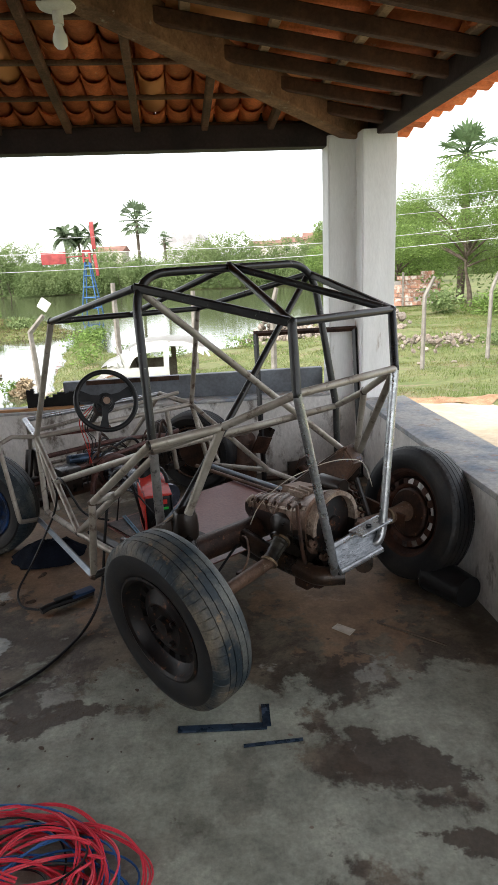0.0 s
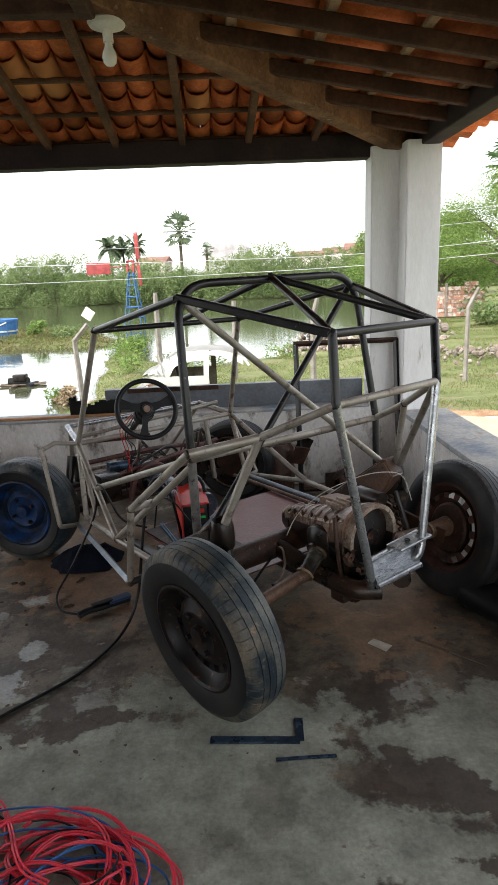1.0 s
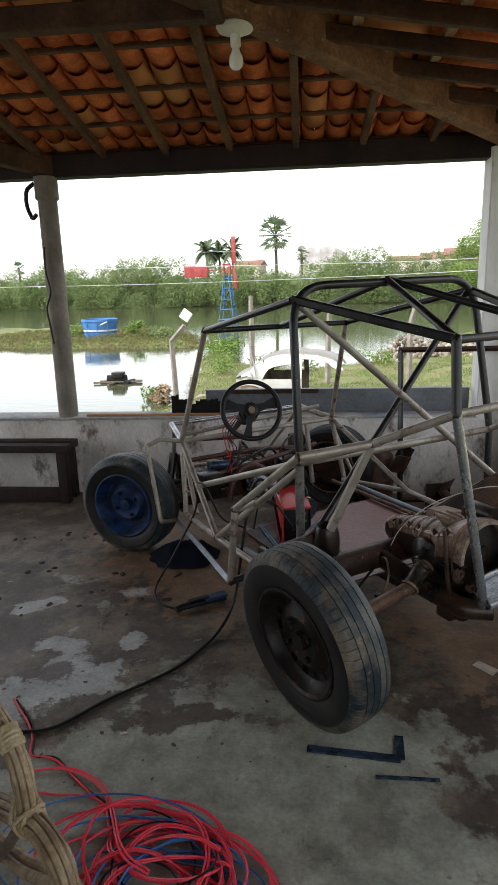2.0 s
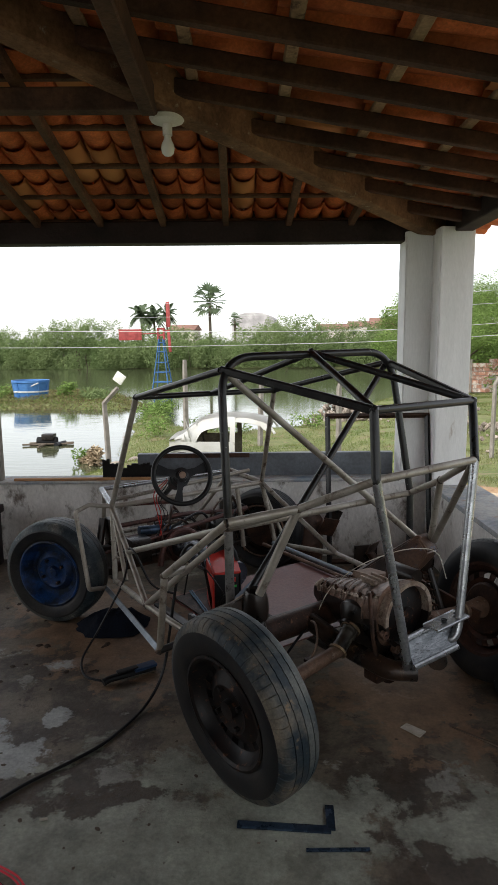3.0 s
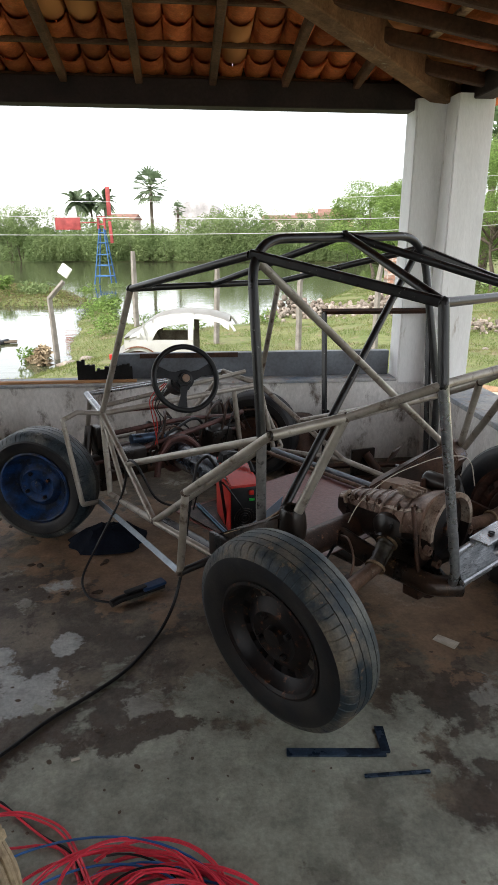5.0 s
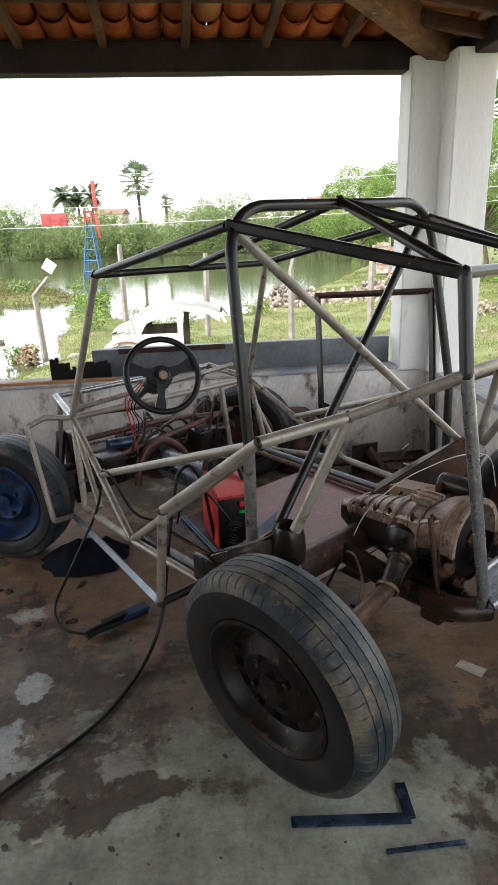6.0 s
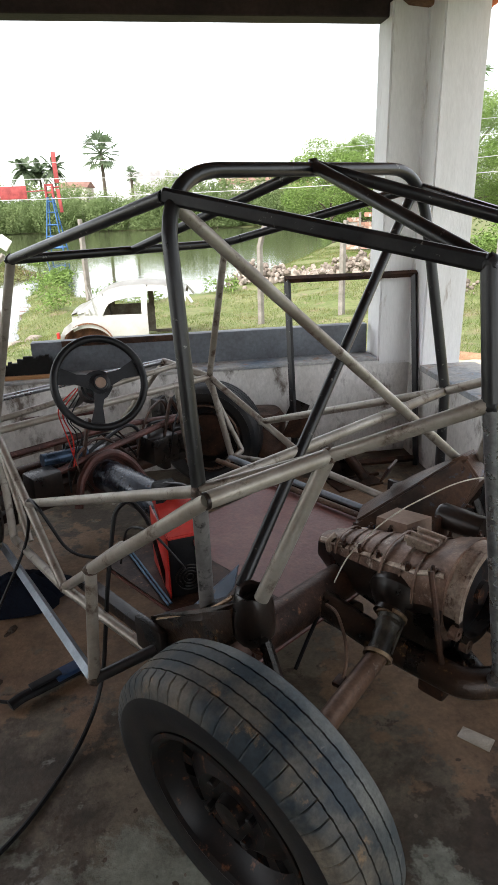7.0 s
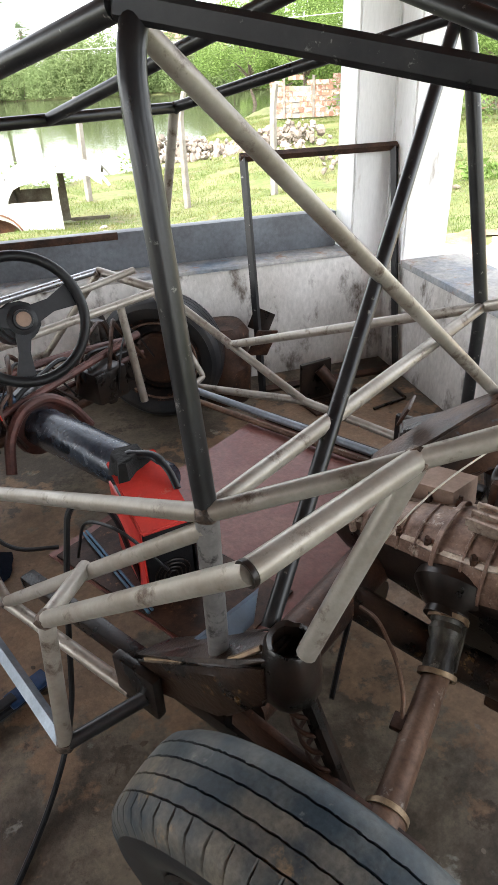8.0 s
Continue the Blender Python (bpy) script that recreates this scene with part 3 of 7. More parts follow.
norm = math.sqrt(1 + PITCH * PITCH)
vb_, fb_ = tiles(lambda c, r: Vector((c, 4.66 - r * ROW, back_z(4.66 - r * ROW))), Vector((0, 1, -PITCH)) / norm, Vector((1, 0, 0)), -5.1, 2.1, 11,
                 lambda c, r: 4.46 - r * ROW > 4.35 - (1.45 - c) - 0.12)
vr_, fr_ = tiles(lambda c, r: Vector((1.95 - r * ROW, c, right_z(1.95 - r * ROW))), Vector((1, 0, -PITCH)) / norm, Vector((0, 1, 0)), -2.5, 4.9, 11,
                 lambda c, r: c < 4.35 - (1.45 - (1.75 - r * ROW)) + 0.12)
for nm, vv, ff in (("ceiling_back_slope", vb_, fb_), ("ceiling_side_slope", vr_, fr_)):
    me = bpy.data.meshes.new(nm)
    me.from_pydata([tuple(v) for v in vv], [], ff)
    me.polygons.foreach_set("use_smooth", [True] * len(ff))
    me.materials.append(M["tile"])
    ob = new(nm, me)
    ob.matrix_world = ROOM
    tagged(ob, "underside of terracotta half-round roof tiles", "ceiling", kind="structure")
bm = B()
vs = [bm.verts.new(p) for p in ((-5.1, 0.4, back_z(0.4) + 0.1), (-2.3, 0.4, back_z(0.4) + 0.1), (1.9, -2.6, 2.6), (-5.1, -2.6, 2.6))]
bm.faces.new(vs)
r = bmesh.ops.extrude_face_region(bm, geom=bm.faces[:])
bmesh.ops.translate(bm, verts=[v for v in r["geom"] if isinstance(v, bmesh.types.BMVert)], vec=(0, 0, 0.06))
solo("ceiling_front_slope", bm, M["tile"], "terracotta roof slope on the house side", "ceiling", ROOM, kind="structure")


# ---- the buggy ----
M["scratched_plate"] = mat("scratched_steel_plate", (0.24, 0.25, 0.265), (0.13, 0.14, 0.15), 0.33, 0.6, scale=16, fine=60, bump=0.08, vary=0.5, stretch=(1, 4, 4), spots=(0.05, 0.05, 0.052), spot_amount=0.40)
# lighter blue tones and pale blotches paint broken highlights on the black tube
M["gloss_black"] = mat("highlit_black_enamel", (0.016, 0.023, 0.036), (0.055, 0.070, 0.092), 0.24, 0.2, scale=16, fine=60, bump=0.12, vary=0.4, sheen=0.6,
                       spots=(0.30, 0.33, 0.37), spot_amount=0.33)
M["burnt_iron"] = mat("burnt_black_iron", (0.011, 0.009, 0.008), (0.042, 0.023, 0.014), 0.30, 0.05, scale=11, fine=90, bump=0.2, vary=0.4, sheen=0.35, spots=(0.24, 0.14, 0.06), spot_amount=0.35)
M["tank_blue_dull"] = mat("heat_blued_sheet", (0.085, 0.125, 0.185), (0.06, 0.075, 0.10), 0.4, 0.4, scale=10, fine=80, bump=0.05, vary=0.3, spots=(0.2, 0.13, 0.08), spot_amount=0.34)
M["maroon_iron"] = mat("maroon_primed_iron", (0.115, 0.045, 0.036), (0.055, 0.028, 0.024), 0.45, 0.2, scale=12, fine=90, bump=0.08, vary=0.35, spots=(0.19, 0.10, 0.08), spot_amount=0.33)
M["dull_tin"] = mat("dull_beige_tin", (0.33, 0.23, 0.175), (0.22, 0.15, 0.11), 0.6, 0.2, scale=8, fine=80, bump=0.05, vary=0.2)
M["axle_brown"] = mat("dirty_brown_tube", (0.19, 0.115, 0.075), (0.075, 0.042, 0.028), 0.5, 0.3, scale=10, fine=90, bump=0.08, vary=0.35, spots=(0.30, 0.27, 0.23), spot_amount=0.34)
M["boot_grey"] = mat("greasy_boot", (0.016, 0.014, 0.012), (0.085, 0.078, 0.062), 0.36, 0.1, scale=14, fine=90, bump=0.2, vary=0.4, spots=(0.24, 0.23, 0.20), spot_amount=0.33)
M["brass_clamp"] = mat("brass_clamp", (0.34, 0.25, 0.15), (0.18, 0.12, 0.08), 0.45, 0.5, scale=20, fine=90, bump=0.05, vary=0.3)
M["hoop_grey"] = mat("scuffed_grey_tube", (0.22, 0.21, 0.20), (0.13, 0.125, 0.12), 0.4, 0.3, scale=12, fine=90, bump=0.03, vary=0.2, spots=(0.03, 0.028, 0.026), spot_amount=0.40)
buggy = thing("buggy", "unfinished buggy, bare welded tube frame without engine or seats", "vehicle", pose(0.415, 2.305, 0, 0, 0, 45))
R1, R2 = 0.0162, 0.0143
M["weld"] = mat("burnt_weld", (0.055, 0.045, 0.04), (0.16, 0.11, 0.08), 0.45, 0.5, scale=60, fine=200, bump=0.2, vary=0.4)
M["alloy_pale"] = mat("pale_cast_alloy", (0.46, 0.38, 0.31), (0.22, 0.15, 0.11), 0.45, 0.4, scale=14, fine=110, bump=0.15, vary=0.35, spots=(0.11, 0.068, 0.048), spot_amount=0.40)


def tube(points, r=R2, material="steel", label="", name="tube", sides=12):
    return part(name, sweep(B(), points, r, sides), M[material], buggy, label)


def mir(p):
    return (-p[0] - 0.02, p[1], p[2])


HL, HR = (-0.484, 0.499, 1.407), (0.445, 0.515, 1.42)
FTL, FTR = (-0.449, 1.321, 1.255), (0.375, 1.278, 1.254)
RTL, RTR = (-0.262, -0.076, 1.286), (0.305, -0.05, 1.283)
RML, RMR = (-0.287, -0.116, 1.061), (0.24, -0.117, 1.072)
APEX = (-0.035, 0.497, 1.470)
NL, NR = (-0.545, 0.372, 0.831), (0.487, 0.387, 0.815)
LOW_L, LOW_R = (-0.403, 0.141, 0.930), (0.383, 0.141, 0.930)
END_L = (-0.665, 0.195, 0.913)
SN, SB = (-0.698, 0.595, 0.615), (-0.722, 0.608, 0.305)
MS = (-0.599, 0.973, 0.340)
FN, FNR = (-0.487, 1.590, 0.655), (0.464, 1.520, 0.672)
FOOT = (-0.535, 1.470, 0.285)
UPA = (-0.545, 1.265, 0.500)
TOWL, TOWR = (-0.508, 0.300, 0.600), (0.435, 0.300, 0.625)
# main hoop
hoop = [(-0.5401, 0.3752, 0.80), (-0.541, 0.374, 0.83), (-0.490, 0.492, 1.455)]
hoop = hoop[:2] + bent([hoop[1], hoop[2], (0.455, 0.505, 1.470), NR], 9, 0.235)[1:-1] + [NR, (0.495, 0.385, 0.42)]
tube(hoop, R1, "black_steel", "scuffed black main roll hoop", "roll_hoop", 16)
tube([(-0.5245, 0.3915, 0.415), (-0.5425, 0.3735, 0.822)], R1 + 0.0012, "hoop_grey", "scuffed grey hoop leg", "hoop_leg", 16)
# roof
tube([HL, FTL], R2, "black_steel", "dark roof rail", "roof_rail")
tube([HR, FTR], R2, "black_steel", "dark roof rail", "roof_rail")
tube([FTL, FTR], R2, "black_steel", "dark windscreen header", "header")
tube([APEX, (-0.03, 1.30, 1.254)], R2, "black_steel", "", "roof_brace")
part("roof_bar", beam(B(), Vector(HL) + Vector((0, 0, 0.019)), Vector(RTL) + Vector((0, 0, 0.016)), 0.024, 0.031), M["black_steel"], buggy, "flat dark box-section roof bar")
part("roof_bar", beam(B(), Vector(HR) + Vector((0, 0, 0.018)), Vector(RTR) + Vector((0, 0, 0.015)), 0.024, 0.030), M["black_steel"], buggy, "flat dark box-section roof bar")
tube([APEX, RTL], R2, "black_steel", "", "roof_brace")
tube([APEX, RTR], R2, "black_steel", "", "roof_brace")
tube([RTL, RTR], R2, "black_steel", "", "rear_crossbar")
# rear cage
tube([RTL, RML], R1, "black_steel", "", "rear_leg")
tube([RTR, RMR], R1, "black_steel", "", "rear_leg")
tube(bent([RML, (-0.13, -0.135, 0.40), (-0.09, -0.10, 0.325), (0.0, 0.03, 0.315)], 5, 0.45), R1, "bright_steel", "bare rear bumper leg", "bumper_leg")
tube(bent([RMR, (0.115, -0.165, 0.46), (0.09, -0.165, 0.42), (0.05, -0.08, 0.40)], 4, 0.45), R1, "bright_steel", "bare rear bumper leg", "bumper_leg")
tube([RML, RMR], R2, "steel", "", "rear_crossbar")
tube([RML, LOW_L], R2, "steel")
tube([RMR, LOW_R], R2, "steel")
tube([LOW_L, NL], R2, "steel")
tube([LOW_R, NR], R2, "steel")
tube([LOW_L, END_L], R1, "steel", "ground-down pale side tube")
tube([LOW_L, (-0.507, 0.231, 0.612)], R1, "steel")
tube([LOW_R, (0.45, 0.235, 0.62)], R2, "steel")
tube([RMR, (0.43, 0.20, 0.64)], R2, "steel")
tube([NL, NR], R2, "steel", "", "shoulder_crossbar")
# crossed braces behind the seats
tube([(HL[0] + 0.02, HL[1], HL[2] - 0.01), TOWR], R2, "steel", "", "cross_brace")
tube([HR, (-0.489, 0.312, 0.597)], R2, "black_steel", "scuffed black cross brace", "cross_brace")
# left side
tube([SN, END_L], R2, "steel")
tube([MS, (NL[0], NL[1], 0.805)], R2, "steel")
mid = [MS[i] + 0.52 * (NL[i] - MS[i]) for i in range(3)]
tube([SN, mid], R2, "steel")
tube([UPA, NL], R2, "steel")
tube([SN, SB], R2, "steel")
tube([SB, (-0.59, 0.52, 0.37)], R2, "black_steel")
tube([FTL, FN], R2, "steel", "", "front_pillar")
tube([FN, FOOT], R2, "steel", "", "front_pillar")
tube([FN, MS], R2, "steel")
tube([FN, (-0.535, 1.33, 0.33)], 0.012, "steel")
tube([FOOT, MS], R2, "steel", "", "sill_tube")
tube([MS, (-0.585, 0.575, 0.336)], R2, "steel", "", "sill_tube")
tube(bent([FN, (-0.61, 1.60, 0.680), (-0.679, 1.615, 0.650), (-0.672, 1.490, 0.262), (-0.535, 1.600, 0.205)], 4, 0.10), 0.012, "steel", "", "front_loop")
tube([(-0.535, 1.60, 0.205), SB], 0.015, "pipe_blue", "bright bare side step bar", "step_bar", 4)
tube([FN, (-0.445, 1.83, 0.70)], 0.016, "bright_steel")
# right side
tube([FTR, FNR], R2, "steel", "", "front_pillar")
tube([FNR, (0.515, 1.45, 0.29)], R2, "steel", "", "front_pillar")
tube([FNR, mir(MS)], R2, "steel")
tube([mir(UPA), NR], R2, "steel")
tube([(0.515, 1.45, 0.29), mir(MS)], R2, "steel", "", "sill_tube")
tube([mir(MS), (0.53, 0.42, 0.335)], R2, "steel", "", "sill_tube")
tube(bent([FNR, (0.59, 1.70, 0.61), (0.65, 1.52, 0.26), (0.53, 1.50, 0.25)], 4, 0.12), 0.012, "steel", "", "front_loop")
tube([FNR, (0.42, 1.80, 0.71)], 0.016, "steel")
tube([(0.30, 1.55, 0.665), (0.31, 1.50, 0.30)], R2, "steel")
# dash and nose
tube([FN, FNR], R2, "steel", "", "dash_tube")
tube([(-0.445, 1.83, 0.70), (0.42, 1.80, 0.71)], 0.013, "bright_steel", "", "nose_tube")
tube([(-0.47, 1.66, 0.67), (0.44, 1.62, 0.735)], 0.012, "steel", "", "dash_tube")
tube([(-0.44, 1.80, 0.70), (-0.34, 2.10, 0.34)], 0.013, "steel", "", "nose_tube")
tube([(0.41, 1.78, 0.71), (0.32, 2.10, 0.34)], 0.013, "steel", "", "nose_tube")
tube([(-0.34, 2.10, 0.34), (0.32, 2.10, 0.34)], 0.013, "steel", "", "nose_tube")

# weld beads at the joints
for p in (NL, NR, LOW_L, LOW_R, FN, FNR, RML, RMR, RTL, RTR, FTL, FTR, APEX, MS, SN, SB):
    bm = B()
    bmesh.ops.create_icosphere(bm, subdivisions=2, radius=0.0175 if p[2] < 1.0 else 0.0178, matrix=Matrix.Translation(p))
    for v in bm.verts:
        v.co += Vector((rnd.uniform(-1, 1), rnd.uniform(-1, 1), rnd.uniform(-1, 1))) * 0.0025
    part("weld", bm, M["weld"] if p[2] < 1.0 else M["black_steel"], buggy)

d_end = (Vector(END_L) - Vector(LOW_L)).normalized()
part("cut_end", lathe(B(), [(0.0, -0.006), (0.0122, -0.006), (0.0126, 0.003), (0.0164, 0.003), (0.0168, 0.0), (0.0164, -0.003)], 20, axis_to(Vector(END_L) + d_end * 0.004, d_end)), M["oily"], buggy, "burnt open tube end")

# floor sheet and rails
bm = B()
box(bm, -0.42, 0.45, 0.36, 1.08, 0.288, 0.296)
for v in bm.verts:
    v.co.z += rnd.uniform(-0.004, 0.004)
part("floor_pan", bm, M["maroon"], buggy, "maroon painted floor sheet, scratched and dusty")
bm = B()
sweep(bm, [(0, 0.36, 0.225), (0, 1.08, 0.225)], 0.055, 12, flat=0.9)
part("tunnel", bm, M["oily"], buggy, "dark oily centre tunnel")
for x in (-0.49, 0.51):
    part("floor_rail", box(B(), x - 0.02, x + 0.02, 0.30, 1.08, 0.25, 0.287, 0.006), M["oily"], buggy)
tube([(0.40, 1.42, 0.315), (0.40, 0.42, 0.315)], 0.011, "axle_brown", "brown loose-laid pipe", "pipe")
tube([(0.46, 1.40, 0.315), (0.455, 0.44, 0.315)], 0.013, "pipe_blue", "blue-grey loose-laid pipe", "pipe")

# rear torsion tube, horns and towers
part("torsion_tube", sweep(B(), [(-0.50, 0.37, 0.375), (0.49, 0.37, 0.375)], 0.052, 18), M["rust"], buggy, "rusty brown rear torsion tube")


def hull(bm, points):
    vs = [bm.verts.new(p) for p in points]
    r = bmesh.ops.convex_hull(bm, input=vs)
    bmesh.ops.delete(bm, geom=[g for g in r["geom_interior"] if isinstance(g, bmesh.types.BMVert)], context="VERTS")
    return bm


def tower(x, s, name):
    """Torsion housing end that rises into the shock absorber cup."""
    bm = B()
    hull(bm, [(x - 0.075 * s, 0.585, 0.345), (x - 0.075 * s, 0.585, 0.420), (x + 0.01 * s, 0.55, 0.345), (x + 0.01 * s, 0.54, 0.430), (x - 0.06 * s, 0.36, 0.535), (x + 0.045 * s, 0.35, 0.545),
              (x - 0.045 * s, 0.275, 0.598), (x + 0.045 * s, 0.275, 0.598), (x - 0.06 * s, 0.36, 0.41), (x + 0.05 * s, 0.36, 0.41), (x - 0.045 * s, 0.265, 0.51), (x + 0.045 * s, 0.265, 0.51)])
    bmesh.ops.bevel(bm, geom=bm.edges[:], offset=0.008, segments=2, affect="EDGES")
    t = part(name, bm, M["burnt_iron"], buggy, "rusty black suspension tower with burnt edges")
    cup = lathe(B(), [(0.0, 0.575), (0.028, 0.575), (0.031, 0.612), (0.037, 0.616), (0.040, 0.610), (0.045, 0.585), (0.049, 0.55), (0.048, 0.515), (0.036, 0.492), (0.0, 0.488)], 26, Matrix.Translation((x + 0.004 * s, 0.262, 0)))
    for v in cup.verts:
        v.co += Vector((rnd.uniform(-1, 1), rnd.uniform(-1, 1), rnd.uniform(-1, 1))) * 0.002
    part("damper_cup", cup, M["oily"], t, "dented black damper cup")
    part("end_cap", box(B(), x - 0.092 * s, x - 0.070 * s, 0.49, 0.60, 0.330, 0.432, 0.006), M["oily"], t)
    part("weld_seam", sweep(B(), bent([(x - 0.06 * s, 0.54, 0.432), (x - 0.05 * s, 0.44, 0.490), (x - 0.04 * s, 0.345, 0.552), (x - 0.02 * s, 0.30, 0.594)], 3, 0.4), 0.0055, 6), M["brass_clamp"], t)
    coil = [(x + 0.004 * s + 0.0235 * math.cos(a), 0.252 - 0.0024 * a + 0.0235 * math.sin(a), 0.500 - 0.0050 * a) for a in (i * 0.4 for i in range(88))]
    part("coil_spring", sweep(B(), coil, 0.0045, 8), M["rust"], t, "rusty coil spring")
    part("damper", sweep(B(), [(x + 0.004 * s, 0.255, 0.56), (x + 0.004 * s, 0.15, 0.32)], 0.016, 10), M["oily"], t)
    return t


tower(-0.505, 1, "shock_tower")
tower(0.445, -1, "shock_tower")
bm = hull(B(), [(0.170, 0.47, 0.35), (0.30, 0.56, 0.35), (0.185, 0.50, 0.425), (0.30, 0.56, 0.42), (0.265, 0.36, 0.385), (0.43, 0.44, 0.39), (0.335, 0.42, 0.52), (0.42, 0.44, 0.53),
                (0.325, 0.215, 0.50), (0.47, 0.24, 0.53), (0.375, 0.25, 0.665), (0.46, 0.25, 0.665), (0.375, 0.19, 0.60), (0.46, 0.19, 0.60)])
bmesh.ops.bevel(bm, geom=bm.edges[:], offset=0.007, segments=2, affect="EDGES")
arm_r = part("tower_arm", bm, mat("brown_burnt_sheet", (0.105, 0.056, 0.035), (0.030, 0.021, 0.017), 0.4, 0.1, scale=7, fine=90, bump=0.2, vary=0.4, spots=(0.060, 0.095, 0.15), spot_amount=0.35), buggy, "dark rusty sloping tower arm")
part("ear", box(B(), -0.045, 0.045, -0.004, 0.004, -0.03, 0.03, 0.003, pose(0.365, 0.50, 0.545, 25, 0, 15)), M["rust"], arm_r)
part("bolt", lathe(B(), [(0.0, 0.012), (0.008, 0.012), (0.010, 0.008), (0.010, 0.0)], 8, axis_to((0.374, 0.245, 0.625), (-1, 0, 0.2))), M["rust"], arm_r)
part("patch_plate", box(B(), -0.05, 0.05, -0.003, 0.003, -0.022, 0.022, 0.002, pose(0.205, 0.435, 0.405, 0, -18, -52)), M["blue_steel"], arm_r, "blue-grey painted plate")
plate_pts = [(-0.522, 0.480, 0.46), (-0.446, 0.368, 0.605), (-0.470, 0.360, 0.56), (-0.498, 0.399, 0.495), (-0.535, 0.457, 0.43)]
part("gusset", hull(B(), plate_pts + [(x + 0.010, y + 0.006, z) for x, y, z in plate_pts]), M["tank_blue_dull"], buggy, "blue-burnt gusset at the hoop foot")
for s in (-1, 1):
    pts = bent([(0.17 * s, 0.38, 0.385), (0.15 * s, 0.16, 0.335), (0.135 * s, -0.06, 0.325), (0.06 * s, -0.12, 0.325)], 4, 0.35)
    part("frame_horn", sweep(B(), pts, 0.037, 14), M["burnt_iron"], buggy, "rusty frame horn")
# spring plates
for s in (-1, 1):
    part("spring_plate", box(B(), -0.008, 0.008, -0.36, 0.0, -0.03, 0.03, 0.003, axis_to((0.52 * s, 0.37, 0.375), (0, -0.04, 1)) @ pose(0, 0, 0, 6)), M["rust"], buggy)

# gearbox
def loft(bm, stations, x0, n=28, power=3.0):
    """Boxy rounded sections along y: (y, half width, top, bottom)."""
    rings = []
    for y, w, zt, zb in stations:
        zc, h = (zt + zb) / 2, (zt - zb) / 2
        ring = []
        for k in range(n):
            a = 2 * math.pi * k / n
            c, s = math.cos(a), math.sin(a)
            ring.append(bm.verts.new((x0 + math.copysign(abs(c) ** (2 / power), c) * w, y, zc + math.copysign(abs(s) ** (2 / power), s) * h)))
        rings.append(ring)
    for a, b in zip(rings, rings[1:]):
        for k in range(n):
            bm.faces.new((a[k], a[(k + 1) % n], b[(k + 1) % n], b[k]))
    bm.faces.new(rings[0][::-1])
    bm.faces.new(rings[-1])
    return bm


case = [(0.475, 0.020, 0.460, 0.410), (0.47, 0.034, 0.475, 0.395), (0.435, 0.044, 0.490, 0.375), (0.40, 0.050, 0.503, 0.365), (0.37, 0.060, 0.513, 0.355), (0.225, 0.082, 0.548, 0.335), (0.205, 0.096, 0.556, 0.325),
        (0.11, 0.104, 0.572, 0.335), (0.075, 0.112, 0.592, 0.345), (0.02, 0.122, 0.610, 0.360)]
# casing is split by height; the lower colour holds oil grime and shade
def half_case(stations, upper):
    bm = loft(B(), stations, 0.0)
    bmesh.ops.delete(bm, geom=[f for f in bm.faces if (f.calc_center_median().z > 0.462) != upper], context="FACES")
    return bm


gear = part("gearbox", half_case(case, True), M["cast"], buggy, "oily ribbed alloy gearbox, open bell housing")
part("lower_case", half_case(case, False), M["oily"], gear, "oily lower casing, blackened for shade")


def case_at(y):
    for a, b in zip(case, case[1:]):
        if b[0] <= y <= a[0]:
            f = (a[0] - y) / (a[0] - b[0])
            return tuple(a[i] + (b[i] - a[i]) * f for i in range(4))


for y, grow, half in ((0.385, 0.010, 0.006), (0.34, 0.0035, 0.003), (0.30, 0.0035, 0.003), (0.26, 0.0035, 0.003), (0.213, 0.011, 0.006), (0.155, 0.004, 0.003), (0.11, 0.006, 0.004)):
    rim_st = []
    for yy, g2 in ((y + half, grow - 0.002), (y + half - 0.001, grow), (y - half + 0.001, grow), (y - half, grow - 0.002)):
        _, w, zt, zb = case_at(yy)
        rim_st.append((yy, w + g2, zt + g2, zb - g2))
    part("case_flange" if half > 0.005 else "rib", half_case(rim_st, True), M["cast"], gear)
for s in (-1, 1):
    pts = []
    for y in (0.46, 0.42, 0.385, 0.32, 0.26, 0.213, 0.16, 0.11, 0.07, 0.03):
        _, w, zt, zb = case_at(y)
        pts.append((0.01 + s * w * 0.93, y, zb + (zt - zb) * 0.83 + rnd.uniform(-0.003, 0.003)))
    part("seam_flange", sweep(B(), pts, [rnd.uniform(0.008, 0.0115) for _ in pts], 6), M["alloy_pale"], gear, "pale ragged casting seam")
    for y in (0.41, 0.36, 0.30, 0.235, 0.135, 0.06):
        _, w, zt, zb = case_at(y)
        part("bolt", lathe(B(), [(0.0085, 0), (0.0085, 0.015), (0.005, 0.017), (0.005, 0.026), (0.0, 0.026)], 6, axis_to((0.01 + s * w * 0.95, y, zb + (zt - zb) * 0.84), (s * 0.3, 0, 1))), M["rust"], gear)
    for y0, y1 in ((0.205, 0.16), (0.155, 0.115), (0.11, 0.075)):
        a, b = case_at(y0), case_at(y1)
        part("rib", sweep(B(), [(0.01 + s * a[1] * 1.0, y0, 0.47), (0.01 + s * b[1] * 0.9, y1, b[2] - 0.03)], 0.0055, 5), M["alloy_pale"], gear)
